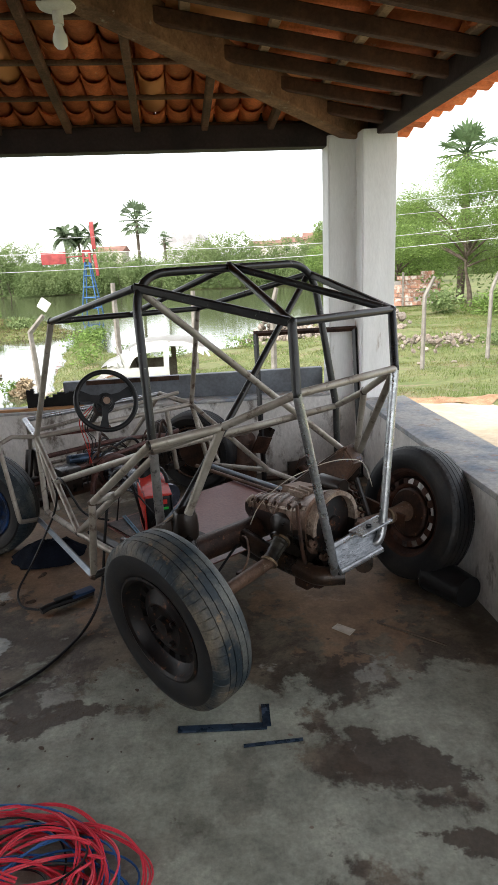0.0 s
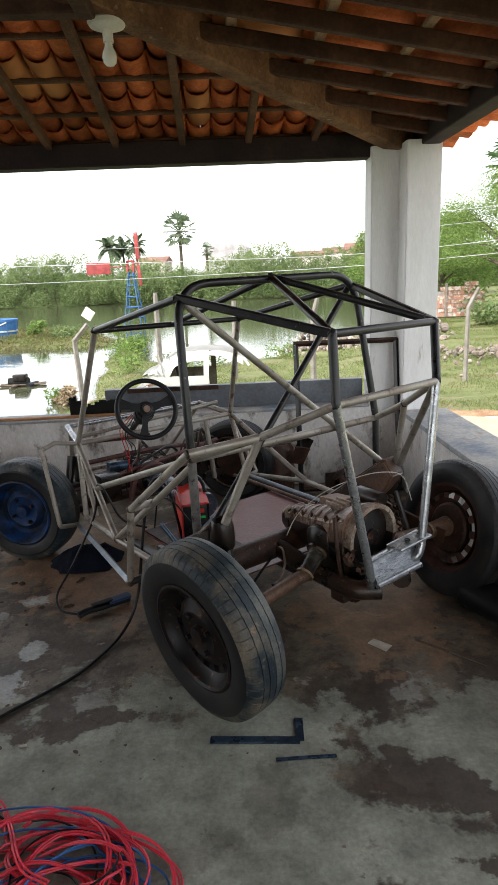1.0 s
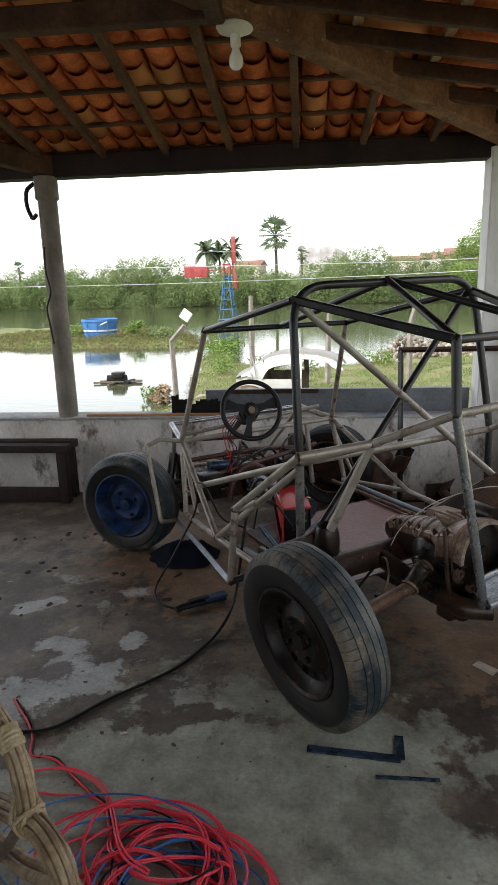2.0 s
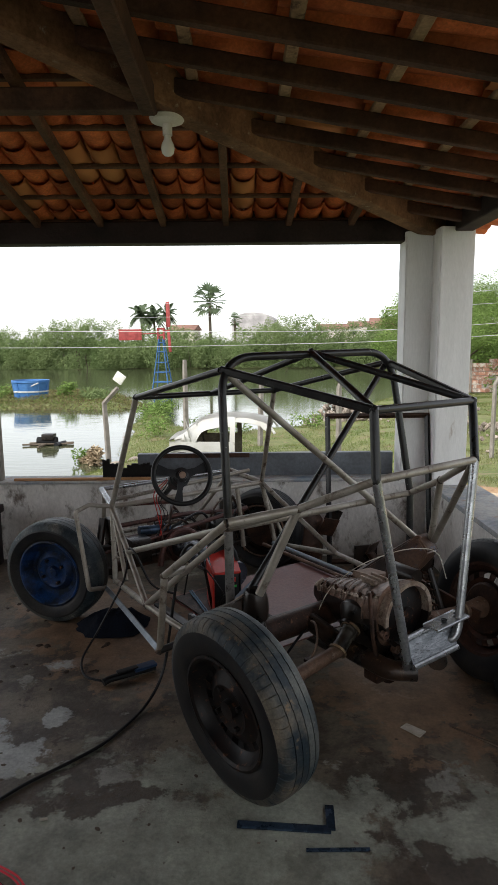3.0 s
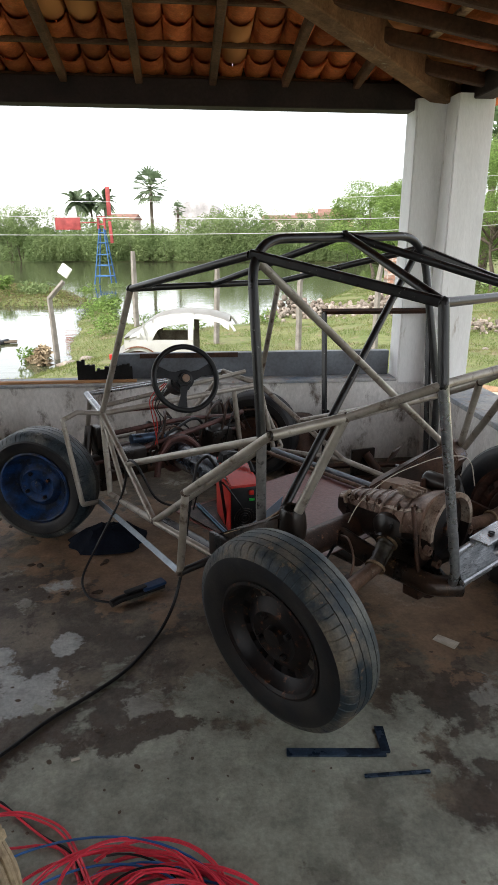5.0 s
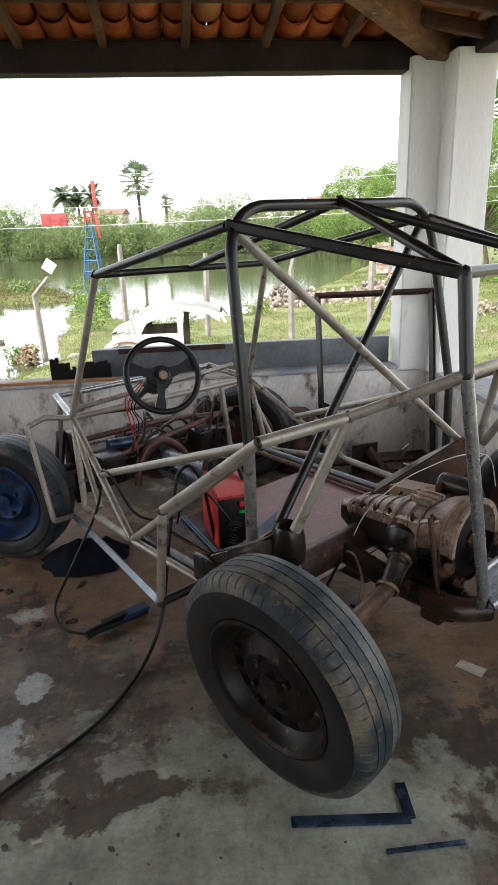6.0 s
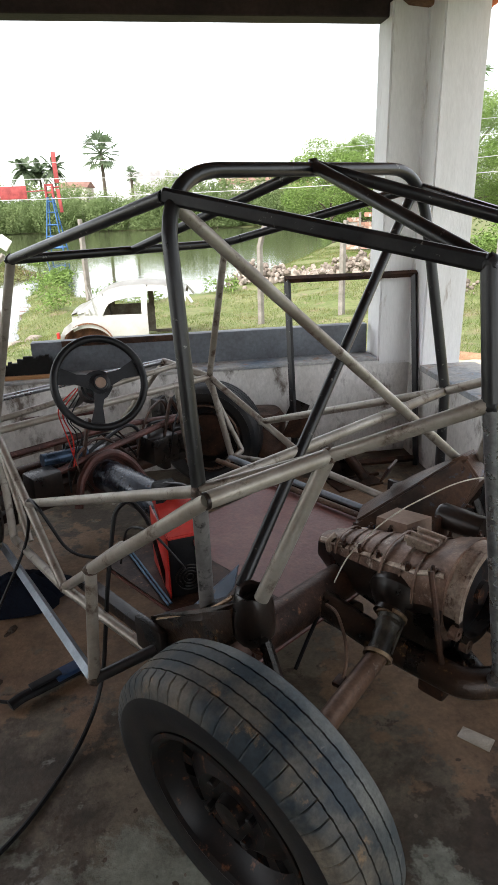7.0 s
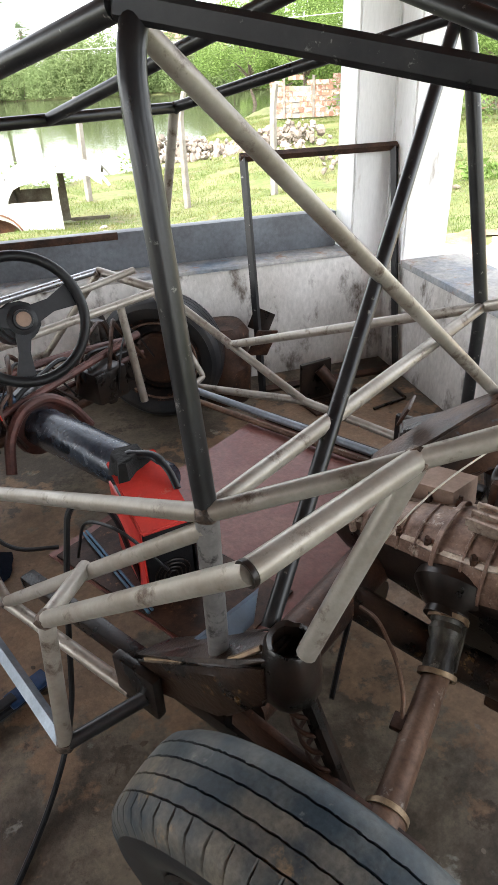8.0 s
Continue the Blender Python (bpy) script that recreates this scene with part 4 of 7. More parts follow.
# bell housing ring with its bolt ears and the dark clutch space
ringm = axis_to((0.01, 0.022, 0.485), (0, -1, 0))
ring_prof = [(0.112, 0.0), (0.124, 0.0), (0.125, 0.034), (0.131, 0.036), (0.131, 0.046), (0.114, 0.046)]
# ring's lower half is black too, with the shade down there painted in
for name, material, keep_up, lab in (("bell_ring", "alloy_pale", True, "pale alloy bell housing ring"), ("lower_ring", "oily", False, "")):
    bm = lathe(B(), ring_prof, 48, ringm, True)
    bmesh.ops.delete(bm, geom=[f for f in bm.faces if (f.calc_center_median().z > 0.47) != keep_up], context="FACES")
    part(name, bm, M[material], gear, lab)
part("sump", hull(B(), [(-0.13, 0.02, 0.44), (0.14, 0.02, 0.44), (-0.11, 0.19, 0.44), (0.12, 0.19, 0.44), (-0.08, 0.03, 0.30), (0.10, 0.03, 0.30), (-0.07, 0.18, 0.315), (0.09, 0.18, 0.315)]), M["oily"], gear, "black oily sump")
# near-black disc closes the bell: the hollow's shade is put into its colour
part("clutch_space", lathe(B(), [(0.0, 0.040), (0.03, 0.040), (0.032, 0.030), (0.1125, 0.012), (0.1125, 0.0), (0.0, 0.0)], 32, ringm), M["rim_dark"], gear)
for a in (20, 62, 118, 160):
    c = ringm @ Vector((0.136 * math.cos(radians(a)), -0.136 * math.sin(radians(a)), 0.04))
    part("bolt_ear", lathe(B(), [(0.006, -0.012), (0.017, -0.012), (0.017, 0.008), (0.006, 0.008)], 14, axis_to(c, (0, -1, 0)), True), M["cast"], gear)
# sheet box and brackets on top
part("sheet_box", hull(B(), [(0.08, 0.36, 0.40), (0.08, 0.23, 0.40), (0.20, 0.36, 0.40), (0.20, 0.23, 0.40), (0.085, 0.35, 0.535), (0.085, 0.25, 0.545), (0.19, 0.35, 0.525), (0.19, 0.235, 0.535)]), M["dull_tin"], gear, "dull beige sheet-metal box")
bm = box(B(), 0.10, 0.16, 0.165, 0.183, 0.48, 0.59, 0.008)
box(bm, 0.08, 0.16, 0.165, 0.22, 0.48, 0.495, 0.004)
part("mount_bracket", bm, M["rust"], gear, "bent rusty mounting bracket")
bm = box(B(), -0.05, 0.03, 0.10, 0.17, 0.570, 0.590, 0.005)
for k in range(3):
    box(bm, -0.052 + 0.03 * k, -0.046 + 0.03 * k, 0.095, 0.175, 0.582, 0.598, 0.001)
part("top_cover", bm, M["alloy_pale"], gear)
part("shift_lug", sweep(B(), bent([(-0.055, 0.41, 0.46), (-0.065, 0.41, 0.495), (-0.04, 0.40, 0.51)], 3, 0.4), 0.008, 8), M["alloy_pale"], gear)
part("starter", lathe(B(), [(0.0, 0), (0.034, 0), (0.036, 0.12), (0.03, 0.13), (0.0, 0.13)], 16, axis_to((0.15, 0.06, 0.575), (0, 1, 0))), M["oily"], gear)
part("drain_hook", sweep(B(), bent([(-0.127, 0.053, 0.581), (-0.150, 0.02, 0.50), (-0.155, 0.0, 0.40), (-0.13, -0.01, 0.30)], 4, 0.4), 0.008, 8), M["rust"], gear, "rusty bent hook under the housing")

# swing axles
for s in (-1, 1):
    inner, outer = Vector((0.075 * s, 0.165, 0.430)), Vector((0.61 * s, 0.066, 0.332))
    d = (outer - inner).normalized()
    part("side_cover", lathe(B(), [(0.0, -0.02), (0.080, -0.02), (0.083, 0.0), (0.074, 0.012), (0.060, 0.03), (0.040, 0.045), (0.042, 0.06), (0.0, 0.06)], 26, axis_to(inner, (s, -0.1, -0.55))), M["oily"], gear)
    knee = Vector((0.215 * s, 0.128, 0.348))
    dk, do = (knee - inner).normalized(), (outer - knee).normalized()
    ax = part("axle_tube", sweep(B(), [knee - do * 0.01, knee + do * 0.02, knee + do * 0.28, knee + do * 0.29, knee + do * 0.33, outer], [0.026, 0.0255, 0.0255, 0.034, 0.036, 0.048], 18), M["axle_brown"], buggy, "dirty brown swing axle tube")
    boot = [inner.lerp(knee, q) for q in (0.22, 0.34, 0.42, 0.50, 0.60, 0.68, 0.78, 0.88, 1.0)]
    part("axle_boot", sweep(B(), boot, [0.040, 0.036, 0.030, 0.034, 0.028, 0.031, 0.027, 0.030, 0.028], 18), M["boot_grey"], ax, "greasy grey-green axle boot")
    part("boot_lip", sweep(B(), bent([boot[1] + Vector((0, -0.033, 0)), boot[3] + Vector((0, -0.032, 0.0)), boot[5] + Vector((0, -0.030, 0)), boot[7] + Vector((0, -0.029, 0))], 3, 0.4), 0.006, 6), M["boot_grey"], ax)
    for p, dd, rr in ((boot[1], dk, 0.040), (boot[8], dk, 0.037), (knee + do * 0.285, do, 0.037)):
        part("clamp", lathe(B(), [(rr - 0.006, -0.005), (rr, -0.005), (rr, 0.005), (rr - 0.006, 0.005)], 18, axis_to(p, dd), True), M["brass_clamp"], ax)
    part("brake_pipe", sweep(B(), bent([(0.19 * s, 0.31, 0.395), (0.21 * s, 0.26, 0.41), (0.26 * s, 0.19, 0.385), (0.31 * s, 0.15, 0.37), (0.345 * s, 0.135, 0.352)], 5, 0.45), 0.0045, 8), M["axle_brown"], ax, "bent brown brake pipe")
    part("pipe_bracket", box(B(), -0.018, 0.018, -0.006, 0.006, -0.012, 0.022, 0.003, axis_to(knee + do * 0.13 + Vector((0, 0.026, 0.008)), do)), M["rust"], ax)

# rear plate between the bumper legs
PL = [Vector(p) for p in ((-0.118, -0.155, 0.372), (0.105, -0.172, 0.392), (0.108, -0.120, 0.482), (-0.120, -0.112, 0.458))]
bm = B()
nrm_p = (PL[1] - PL[0]).cross(PL[3] - PL[0]).normalized()
lo, hi = [bm.verts.new(p) for p in PL], [bm.verts.new(p + nrm_p * 0.005) for p in PL]
for i in range(4):
    bm.faces.new((lo[i], lo[(i + 1) % 4], hi[(i + 1) % 4], hi[i]))
bm.faces.new(lo[::-1])
bm.faces.new(hi)
plate = part("rear_plate", bm, M["scratched_plate"], buggy, "folded bright steel rear plate")
part("edge_tube", sweep(B(), [PL[0], PL[1]], 0.012, 10), M["bright_steel"], plate)
part("edge_tube", sweep(B(), [PL[3], PL[2]], 0.012, 10), M["bright_steel"], plate)
part("lug_plate", beam(B(), PL[3] + Vector((0.10, -0.03, 0.03)), PL[2] + Vector((0.05, -0.03, 0.022)), 0.075, 0.006), M["bright_steel"], plate)
for f in (0.55, 0.85):
    part("bolt_hole", lathe(B(), [(0.0, 0.0), (0.009, 0.0), (0.011, 0.003), (0.011, -0.002)], 12, axis_to(PL[3].lerp(PL[2], f) + Vector((0.05, -0.03, 0.0285)), (0.1, 0, 1))), M["black_plastic"], plate)
bm = B()
box(bm, -0.155, -0.065, -0.02, 0.05, 0.255, 0.325, 0.01)
sweep(bm, [(-0.1, -0.02, 0.27), (0.02, 0.06, 0.30)], 0.03, 10)
part("engine_mount", bm, M["rust"], buggy, "rust-red lower mount")


# wheels
def wheel(parent, c, out_dir, r, w, rim_mat, rim_r, label, deep=0.05, slots=0, lugs=4, treads=("tread_dark", "tread_dark")):
    mm = axis_to(c, out_dir)
    hub = part("wheel", lathe(B(), [(0.0, -w * 0.35), (0.105, -w * 0.35), (0.115, -w * 0.3), (0.115, -0.01), (0.05, 0.0), (0.045, 0.03), (0.0, 0.032)], 24, mm), M["rust"], parent, label)
    h = w / 2
    ri = rim_r
    side_prof = [(ri - 0.004, 0.80), (ri + 0.010, 0.93), (ri + 0.028, 1.04), ((ri + r) / 2 + 0.008, 1.10), (r - 0.038, 1.05), (r - 0.019, 0.95), (r - 0.007, 0.80)]
    prof = [(q, -h * z) for q, z in side_prof]
    for gx in (-0.52, -0.18, 0.18, 0.52):
        z = gx * h
        rr = r - 0.0005 - 0.007 * gx * gx
        prof += [(rr, z - 0.0017), (rr - 0.007, z - 0.0011), (rr - 0.007, z + 0.0011), (rr, z + 0.0017)]
    prof += [(q, h * z) for q, z in reversed(side_prof)]
    seg, bm, rings = 864, B(), []
    for i, (pr, pz) in enumerate(prof):
        ring = []
        shoulder = i in (23, 24, 25)
        groove = 7 <= i <= 22
        for k in range(seg):
            a = 2 * math.pi * k / seg
            q = pr - ((0.0045, 0.0050, 0.0004)[i - 23] if shoulder and k % 14 == 0 else 0.0)
            zz = pz
            if groove:
                zz += 0.0005 * math.sin(k * math.pi / 7) + 0.0012 * noise.noise(Vector((k * 0.35, i // 4, 1.0))) + 0.0010 * (k % 18 == (i // 4) * 5)
            ring.append(bm.verts.new((q * math.cos(a), q * math.sin(a), zz)))
        rings.append(ring)
    def band(lo_i, hi_i):
        out = B()
        rows = [[out.verts.new(mm @ v.co) for v in rings[i]] for i in range(lo_i, hi_i + 1)]
        for a, b in zip(rows, rows[1:]):
            for k in range(seg):
                out.faces.new((a[k], a[(k + 1) % seg], b[(k + 1) % seg], b[k]))
        return out

    tyre = part("tyre", band(0, 5), M["rubber"], hub, "worn black tyre with a dusty tread")
    part("sidewall", band(25, len(rings) - 1), M["rubber"], tyre)
    part("tread", band(5, 13), M[treads[0]], tyre, "blue-grey worn tread with thin zigzag grooves")
    part("tread", band(13, 25), M[treads[1]], tyre, "dusty worn tread with thin zigzag grooves")
    bm.free()
    bm = B()
    lathe(bm, [(ri + 0.006, -h * 0.9), (ri - 0.006, -h * 0.86), (ri - 0.012, -h * 0.6), (ri - 0.03, -h * 0.4), (ri - 0.03, h * 0.35), (ri - 0.012, h * 0.6), (ri - 0.006, h * 0.86), (ri + 0.006, h * 0.9),
               (ri + 0.008, h * 0.97), (ri - 0.001, h * 1.0), (ri - 0.011, h * 0.9), (ri - 0.018, h * 0.62), (ri - 0.036, h * 0.38), (ri - 0.038, h * 0.9 - deep), (ri - 0.064, h * 0.9 - deep - 0.003),
               (0.098, h * 0.9 - deep * 0.72), (0.085, h * 0.9 - deep * 0.55), (0.06, h * 0.9 - deep * 0.8), (0.034, h * 0.9 - deep * 0.8), (0.031, h * 0.9 - deep * 0.3), (0.0, h * 0.9 - deep * 0.25)], slots * 4 or 48, mm, caps=False)
    if slots:
        bm.faces.ensure_lookup_table()
        n4 = slots * 4
        bmesh.ops.delete(bm, geom=[bm.faces[13 * n4 + k] for k in range(n4) if k % 4 < 2], context="FACES_ONLY")
    rim = part("rim", bm, rim_mat, hub)
    for k in range(lugs):
        a = 2 * math.pi * k / lugs + 0.5
        p = mm @ Matrix.Rotation(a, 4, "Z") @ Matrix.Translation((0.068, 0, h * 0.9 - deep * 0.72))
        part("lug_bolt", lathe(B(), [(0.010, 0), (0.010, 0.016), (0.008, 0.018), (0.0, 0.018)], 6, p), M["rim_dark"], rim)
    return hub


def outward(side, camber, toe):
    return (side * math.cos(camber) * math.cos(toe), math.sin(toe), -math.sin(camber))


wheel(buggy, (-0.6880, 0.1010, 0.3178), outward(-1, 0.125, -0.068), 0.3175, 0.152, M["rim_dark"], 0.190, "rear wheel with dark grimy rim, leaning outwards", 0.042, 14, treads=("tread_dark", "tread"))
wheel(buggy, (0.655, 0.050, 0.318), outward(1, 0.20, -0.24), 0.314, 0.140, M["rim_rust"], 0.200, "rear wheel with rusty brown rim, leaning outwards", 0.105, 14, treads=("rubber", "rubber"))
wheel(buggy, (-0.720, 1.832, 0.285), outward(-1, 0.01, -0.657), 0.285, 0.172, M["rim_blue"], 0.178, "front wheel with worn blue rim, turned on its steering", 0.05, 0, treads=("rubber", "tread_dark"))
wheel(buggy, (0.690, 1.800, 0.276), outward(1, 0.01, 0.55), 0.275, 0.165, M["rim_dark"], 0.185, "front wheel with dark dirty rim, turned on its steering", 0.10, 0, treads=("rubber", "rubber"))

fr_m = axis_to((0.690, 1.800, 0.276), outward(1, 0.01, 0.55))
part("rim_edge", sweep(B(), [fr_m @ Vector((0.172 * math.cos(a), 0.172 * math.sin(a), -0.078)) for a in (2 * math.pi * k / 40 for k in range(41))], 0.005, 8, caps=False), M["cast"], buggy, "scuffed inner rim edge")

# front axle
for z in (0.22, 0.36):
    part("front_beam", sweep(B(), [(-0.42, 1.84, z), (0.42, 1.84, z)], 0.033, 14), M["rust"], buggy, "rusty front axle beam")
for s in (-1, 1):
    part("beam_end", box(B(), 0.40 * s - 0.02, 0.40 * s + 0.02, 1.80, 1.88, 0.16, 0.52, 0.01), M["oily"], buggy)
    part("track_arm", box(B(), 0.42 * s, 0.56 * s, 1.77, 1.82, 0.335, 0.375, 0.01), M["oily"], buggy)
    part("track_arm", box(B(), 0.42 * s, 0.56 * s, 1.77, 1.82, 0.20, 0.24, 0.01), M["oily"], buggy)
    part("front_damper", sweep(B(), [(0.43 * s, 1.86, 0.52), (0.52 * s, 1.80, 0.20)], 0.022, 10), M["oily"], buggy)
part("tie_rod", sweep(B(), [(-0.50, 1.72, 0.36), (0.50, 1.70, 0.38)], 0.010, 8), M["maroon_iron"], buggy, "rusty tie rod")
part("steering_box", box(B(), -0.16, -0.05, 1.74, 1.86, 0.38, 0.47, 0.02), M["rust"], buggy)
part("cross_plate", box(B(), -0.38, 0.38, 1.70, 1.80, 0.30, 0.32, 0.004), M["rust"], buggy)
bm = B()
sweep(bm, bent([(-0.27, 1.47, 0.305), (-0.235, 1.50, 0.40), (-0.16, 1.525, 0.462), (-0.06, 1.53, 0.468), (0.01, 1.515, 0.41), (0.06, 1.50, 0.315)], 4, 0.4), 0.017, 10)
part("pedal_hoop", bm, M["maroon_iron"], buggy, "maroon rusty arch over the tunnel tube")
for x0, x1, y0, y1, z0, z1 in ((-0.42, -0.30, 1.50, 1.60, 0.33, 0.47), (0.16, 0.30, 1.56, 1.70, 0.32, 0.44), (-0.12, 0.04, 1.62, 1.72, 0.32, 0.45)):
    part("pedal_box", box(B(), x0, x1, y0, y1, z0, z1, 0.015), M["oily"], buggy, "dark greasy pedal box")
for pts in (((-0.40, 1.72, 0.50), (0.05, 1.66, 0.52), (0.40, 1.70, 0.46)), ((-0.36, 1.55, 0.44), (0.10, 1.60, 0.47), (0.42, 1.62, 0.50)), ((-0.30, 1.78, 0.60), (0.02, 1.74, 0.58))):
    part("linkage", sweep(B(), bent(pts, 4, 0.4), 0.014, 8), M["maroon_iron"], buggy, "maroon steering linkage")
part("master_cylinder", sweep(B(), [(-0.32, 1.62, 0.48), (-0.14, 1.60, 0.47)], 0.028, 12), M["blue_steel"], buggy, "blue-black brake master cylinder")
for k in range(13):
    x0, y0 = rnd.uniform(-0.42, 0.28), rnd.uniform(1.50, 1.70)
    pts = [(x0, y0, 0.34), (x0 + rnd.uniform(-0.08, 0.08), y0 + rnd.uniform(-0.05, 0.1), rnd.uniform(0.45, 0.62)), (x0 + rnd.uniform(0.05, 0.25), y0 + 0.1, rnd.uniform(0.42, 0.6)), (x0 + 0.28, y0 + 0.1, 0.36)]
    part("brake_line" if k % 2 else "loose_wire", sweep(B(), bent(pts, 5, 0.45), 0.004 + 0.002 * (k % 3), 6), M["rust" if k % 2 else "black_cable"], buggy)
for k in range(4):
    dx = 0.012 * k - 0.02
    part("loose_wire", sweep(B(), bent([(-0.27 + dx, 1.33, 0.82), (-0.31 + dx, 1.42, 0.74 - 0.02 * k), (-0.24 + dx * 2, 1.46, 0.60), (-0.26 - dx, 1.5, 0.47)], 5, 0.4), 0.0026, 6), M["red_paint" if k < 2 else "black_cable"], buggy, "thin dull red wire" if k < 2 else "")
bm = B()
lathe(bm, [(0.0, 0), (0.062, 0.0), (0.066, 0.012), (0.066, 0.60), (0.06, 0.62), (0.0, 0.622)], 28, axis_to((-0.10, 0.97, 0.372), (0, 1, 0.01)))
part("tunnel_tube", bm, M["gloss_black"], buggy, "shiny blue-black central tunnel tube")
part("cylinder_flange", lathe(B(), [(0.064, -0.012), (0.094, -0.014), (0.098, 0.0), (0.092, 0.016), (0.072, 0.022), (0.064, 0.022)], 20, axis_to((-0.10, 1.54, 0.374), (0, 1, 0)), True), M["maroon_iron"], buggy, "maroon rusty flange round the tunnel tube")
part("lever_socket", lathe(B(), [(0.0, 0.003), (0.017, 0.003), (0.020, 0.008), (0.026, 0.008), (0.030, -0.006), (0.0, -0.006)], 20, Matrix.Translation((-0.105, 1.04, 0.4385)) @ Matrix.Diagonal((1, 1.5, 1, 1))), M["oily"], buggy, "black lever opening in the tunnel tube")

# steering wheel
nrm = Vector((-0.28, -0.88, 0.38)).normalized()
sc = Vector((-0.295, 1.16, 0.869))
mm = axis_to(sc, nrm)
bm = B()
ring = [(0.142 * math.cos(a), 0.142 * math.sin(a), 0.012) for a in (2 * math.pi * k / 48 for k in range(49))]
sweep(bm, ring, 0.0122, 12, caps=False)
bmesh.ops.transform(bm, matrix=mm, verts=bm.verts[:])
sw = part("steering_wheel", bm, M["black_plastic"], buggy, "black three-spoke sports steering wheel")
upv = (mm.to_3x3().inverted() @ Vector((0, 0, 1)))
a0 = math.atan2(upv.y, upv.x)
for k, (a, wd) in enumerate(((a0 + radians(72), 0.026), (a0 - radians(75), 0.026), (a0 + radians(167), 0.021))):
    bm = B()
    vs = [bm.verts.new((x, y, z)) for z in (-0.002, 0.004) for x, y in ((0.02, -wd * 0.9), (0.075, -wd * 0.62), (0.140, -wd * 1.15), (0.140, wd * 1.15), (0.075, wd * 0.62), (0.02, wd * 0.9))]
    bm.faces.new(vs[5::-1])
    bm.faces.new(vs[6:])
    for i in range(6):
        bm.faces.new((vs[i], vs[(i + 1) % 6], vs[6 + (i + 1) % 6], vs[6 + i]))
    bmesh.ops.transform(bm, matrix=mm @ Matrix.Rotation(a, 4, "Z"), verts=bm.verts[:])
    part("spoke", bm, M["grey_plastic"], sw)
part("hub_cap", lathe(B(), [(0.034, -0.02), (0.034, 0.006), (0.024, 0.011), (0.022, 0.020), (0.0, 0.021)], 24, mm), M["grey_plastic"], sw)
part("horn_badge", lathe(B(), [(0.017, 0.019), (0.017, 0.0225), (0.013, 0.0235), (0.0, 0.0235)], 20, mm), M["dull_tin"], sw, "worn round horn badge")
part("column", sweep(B(), [sc - nrm * 0.01, sc - nrm * 0.06, sc - nrm * 0.061, sc - nrm * 0.16, sc - nrm * 0.161, sc - nrm * 0.75], [0.045, 0.042, 0.05, 0.045, 0.014, 0.014], 14), M["black_plastic"], buggy, "black steering column")

# thin brake cable
part("brake_cable", sweep(B(), bent([(-0.13, 0.347, 0.385), (-0.09, 0.32, 0.50), (0.02, 0.26, 0.60), (0.22, 0.18, 0.655), (0.40, 0.15, 0.62), (0.47, 0.157, 0.47)], 7, 0.45), 0.0020, 6), M["paper"], buggy, "pale thin brake cable")
part("brake_cable", sweep(B(), bent([(-0.13, 0.347, 0.385), (-0.19, 0.33, 0.365), (-0.28, 0.30, 0.335), (-0.352, 0.274, 0.307)], 5, 0.45), 0.0055, 6), M["black_cable"], buggy)


# ---- ground and pond ----
WATER_Z = -1.3
POND_NEAR = [(-60, 4), (-6.0, 9.0), (-6.2, 14.2), (-8.4, 21.0), (-9.6, 26.6), (-12, 26.3), (-17.5, 26), (-60, 27)]
POND_FAR = [(-80, 52), (-28, 41.7), (-18, 39.4), (-14.0, 37.7), (-10, 30), (-7.0, 26.0), (-5.4, 21.8), (-3.7, 20.4), (-2.3, 21.8), (-1.6, 25.0), (-0.2, 28.5), (2.4, 37), (6.6, 50), (14, 72), (10, 84), (-12, 82), (-45, 80), (-110, 78), (-110, 56)]


def inside(poly, x, y):
    c = np.zeros(x.shape, bool)
    for (x0, y0), (x1, y1) in zip(poly, poly[1:] + poly[:1]):
        hit = ((y0 > y) != (y1 > y)) & (x < (x1 - x0) * (y - y0) / (y1 - y0 + 1e-9) + x0)
        c ^= hit
    return c


def edge_distance(poly, x, y):
    d = np.full(x.shape, 1e9)
    for (x0, y0), (x1, y1) in zip(poly, poly[1:] + poly[:1]):
        ex, ey = x1 - x0, y1 - y0
        t = np.clip(((x - x0) * ex + (y - y0) * ey) / (ex * ex + ey * ey), 0, 1)
        d = np.minimum(d, np.hypot(x - x0 - t * ex, y - y0 - t * ey))
    return d


def ground_z(x, y):
    x, y = np.asarray(x, float), np.asarray(y, float)
    side = np.clip((x + 1.0) / 5.0, 0, 1)
    near = np.clip((y - 5.0) / 9.0, 0, 1)
    z = -0.10 - near * (0.95 - 0.45 * side)
    z = z - 0.12 * np.clip((y - 18) / 20, 0, 1)
    z = z + 0.06 * np.sin(x * 1.3 + y * 0.7) * np.sin(y * 0.9 - x * 0.4) + 0.025 * np.sin(x * 4.1) * np.sin(y * 3.7)
    z = np.where(y > 80, -1.0 + 0.01 * (y - 80), z)
    for poly in (POND_NEAR, POND_FAR):
        s = np.where(inside(poly, x, y), -1, 1) * edge_distance(poly, x, y)
        f = np.clip((s + 0.5) / 2.2, 0, 1)
        z = np.where(s < 1.7, (WATER_Z - 0.35) * (1 - f) + z * f, z)
    return z


def axis_steps(a, b, c, d, fine, coarse):
    return np.unique(np.round(np.concatenate([np.arange(a, b, coarse), np.arange(b, c, fine), np.arange(c, d + coarse, coarse)]), 3))


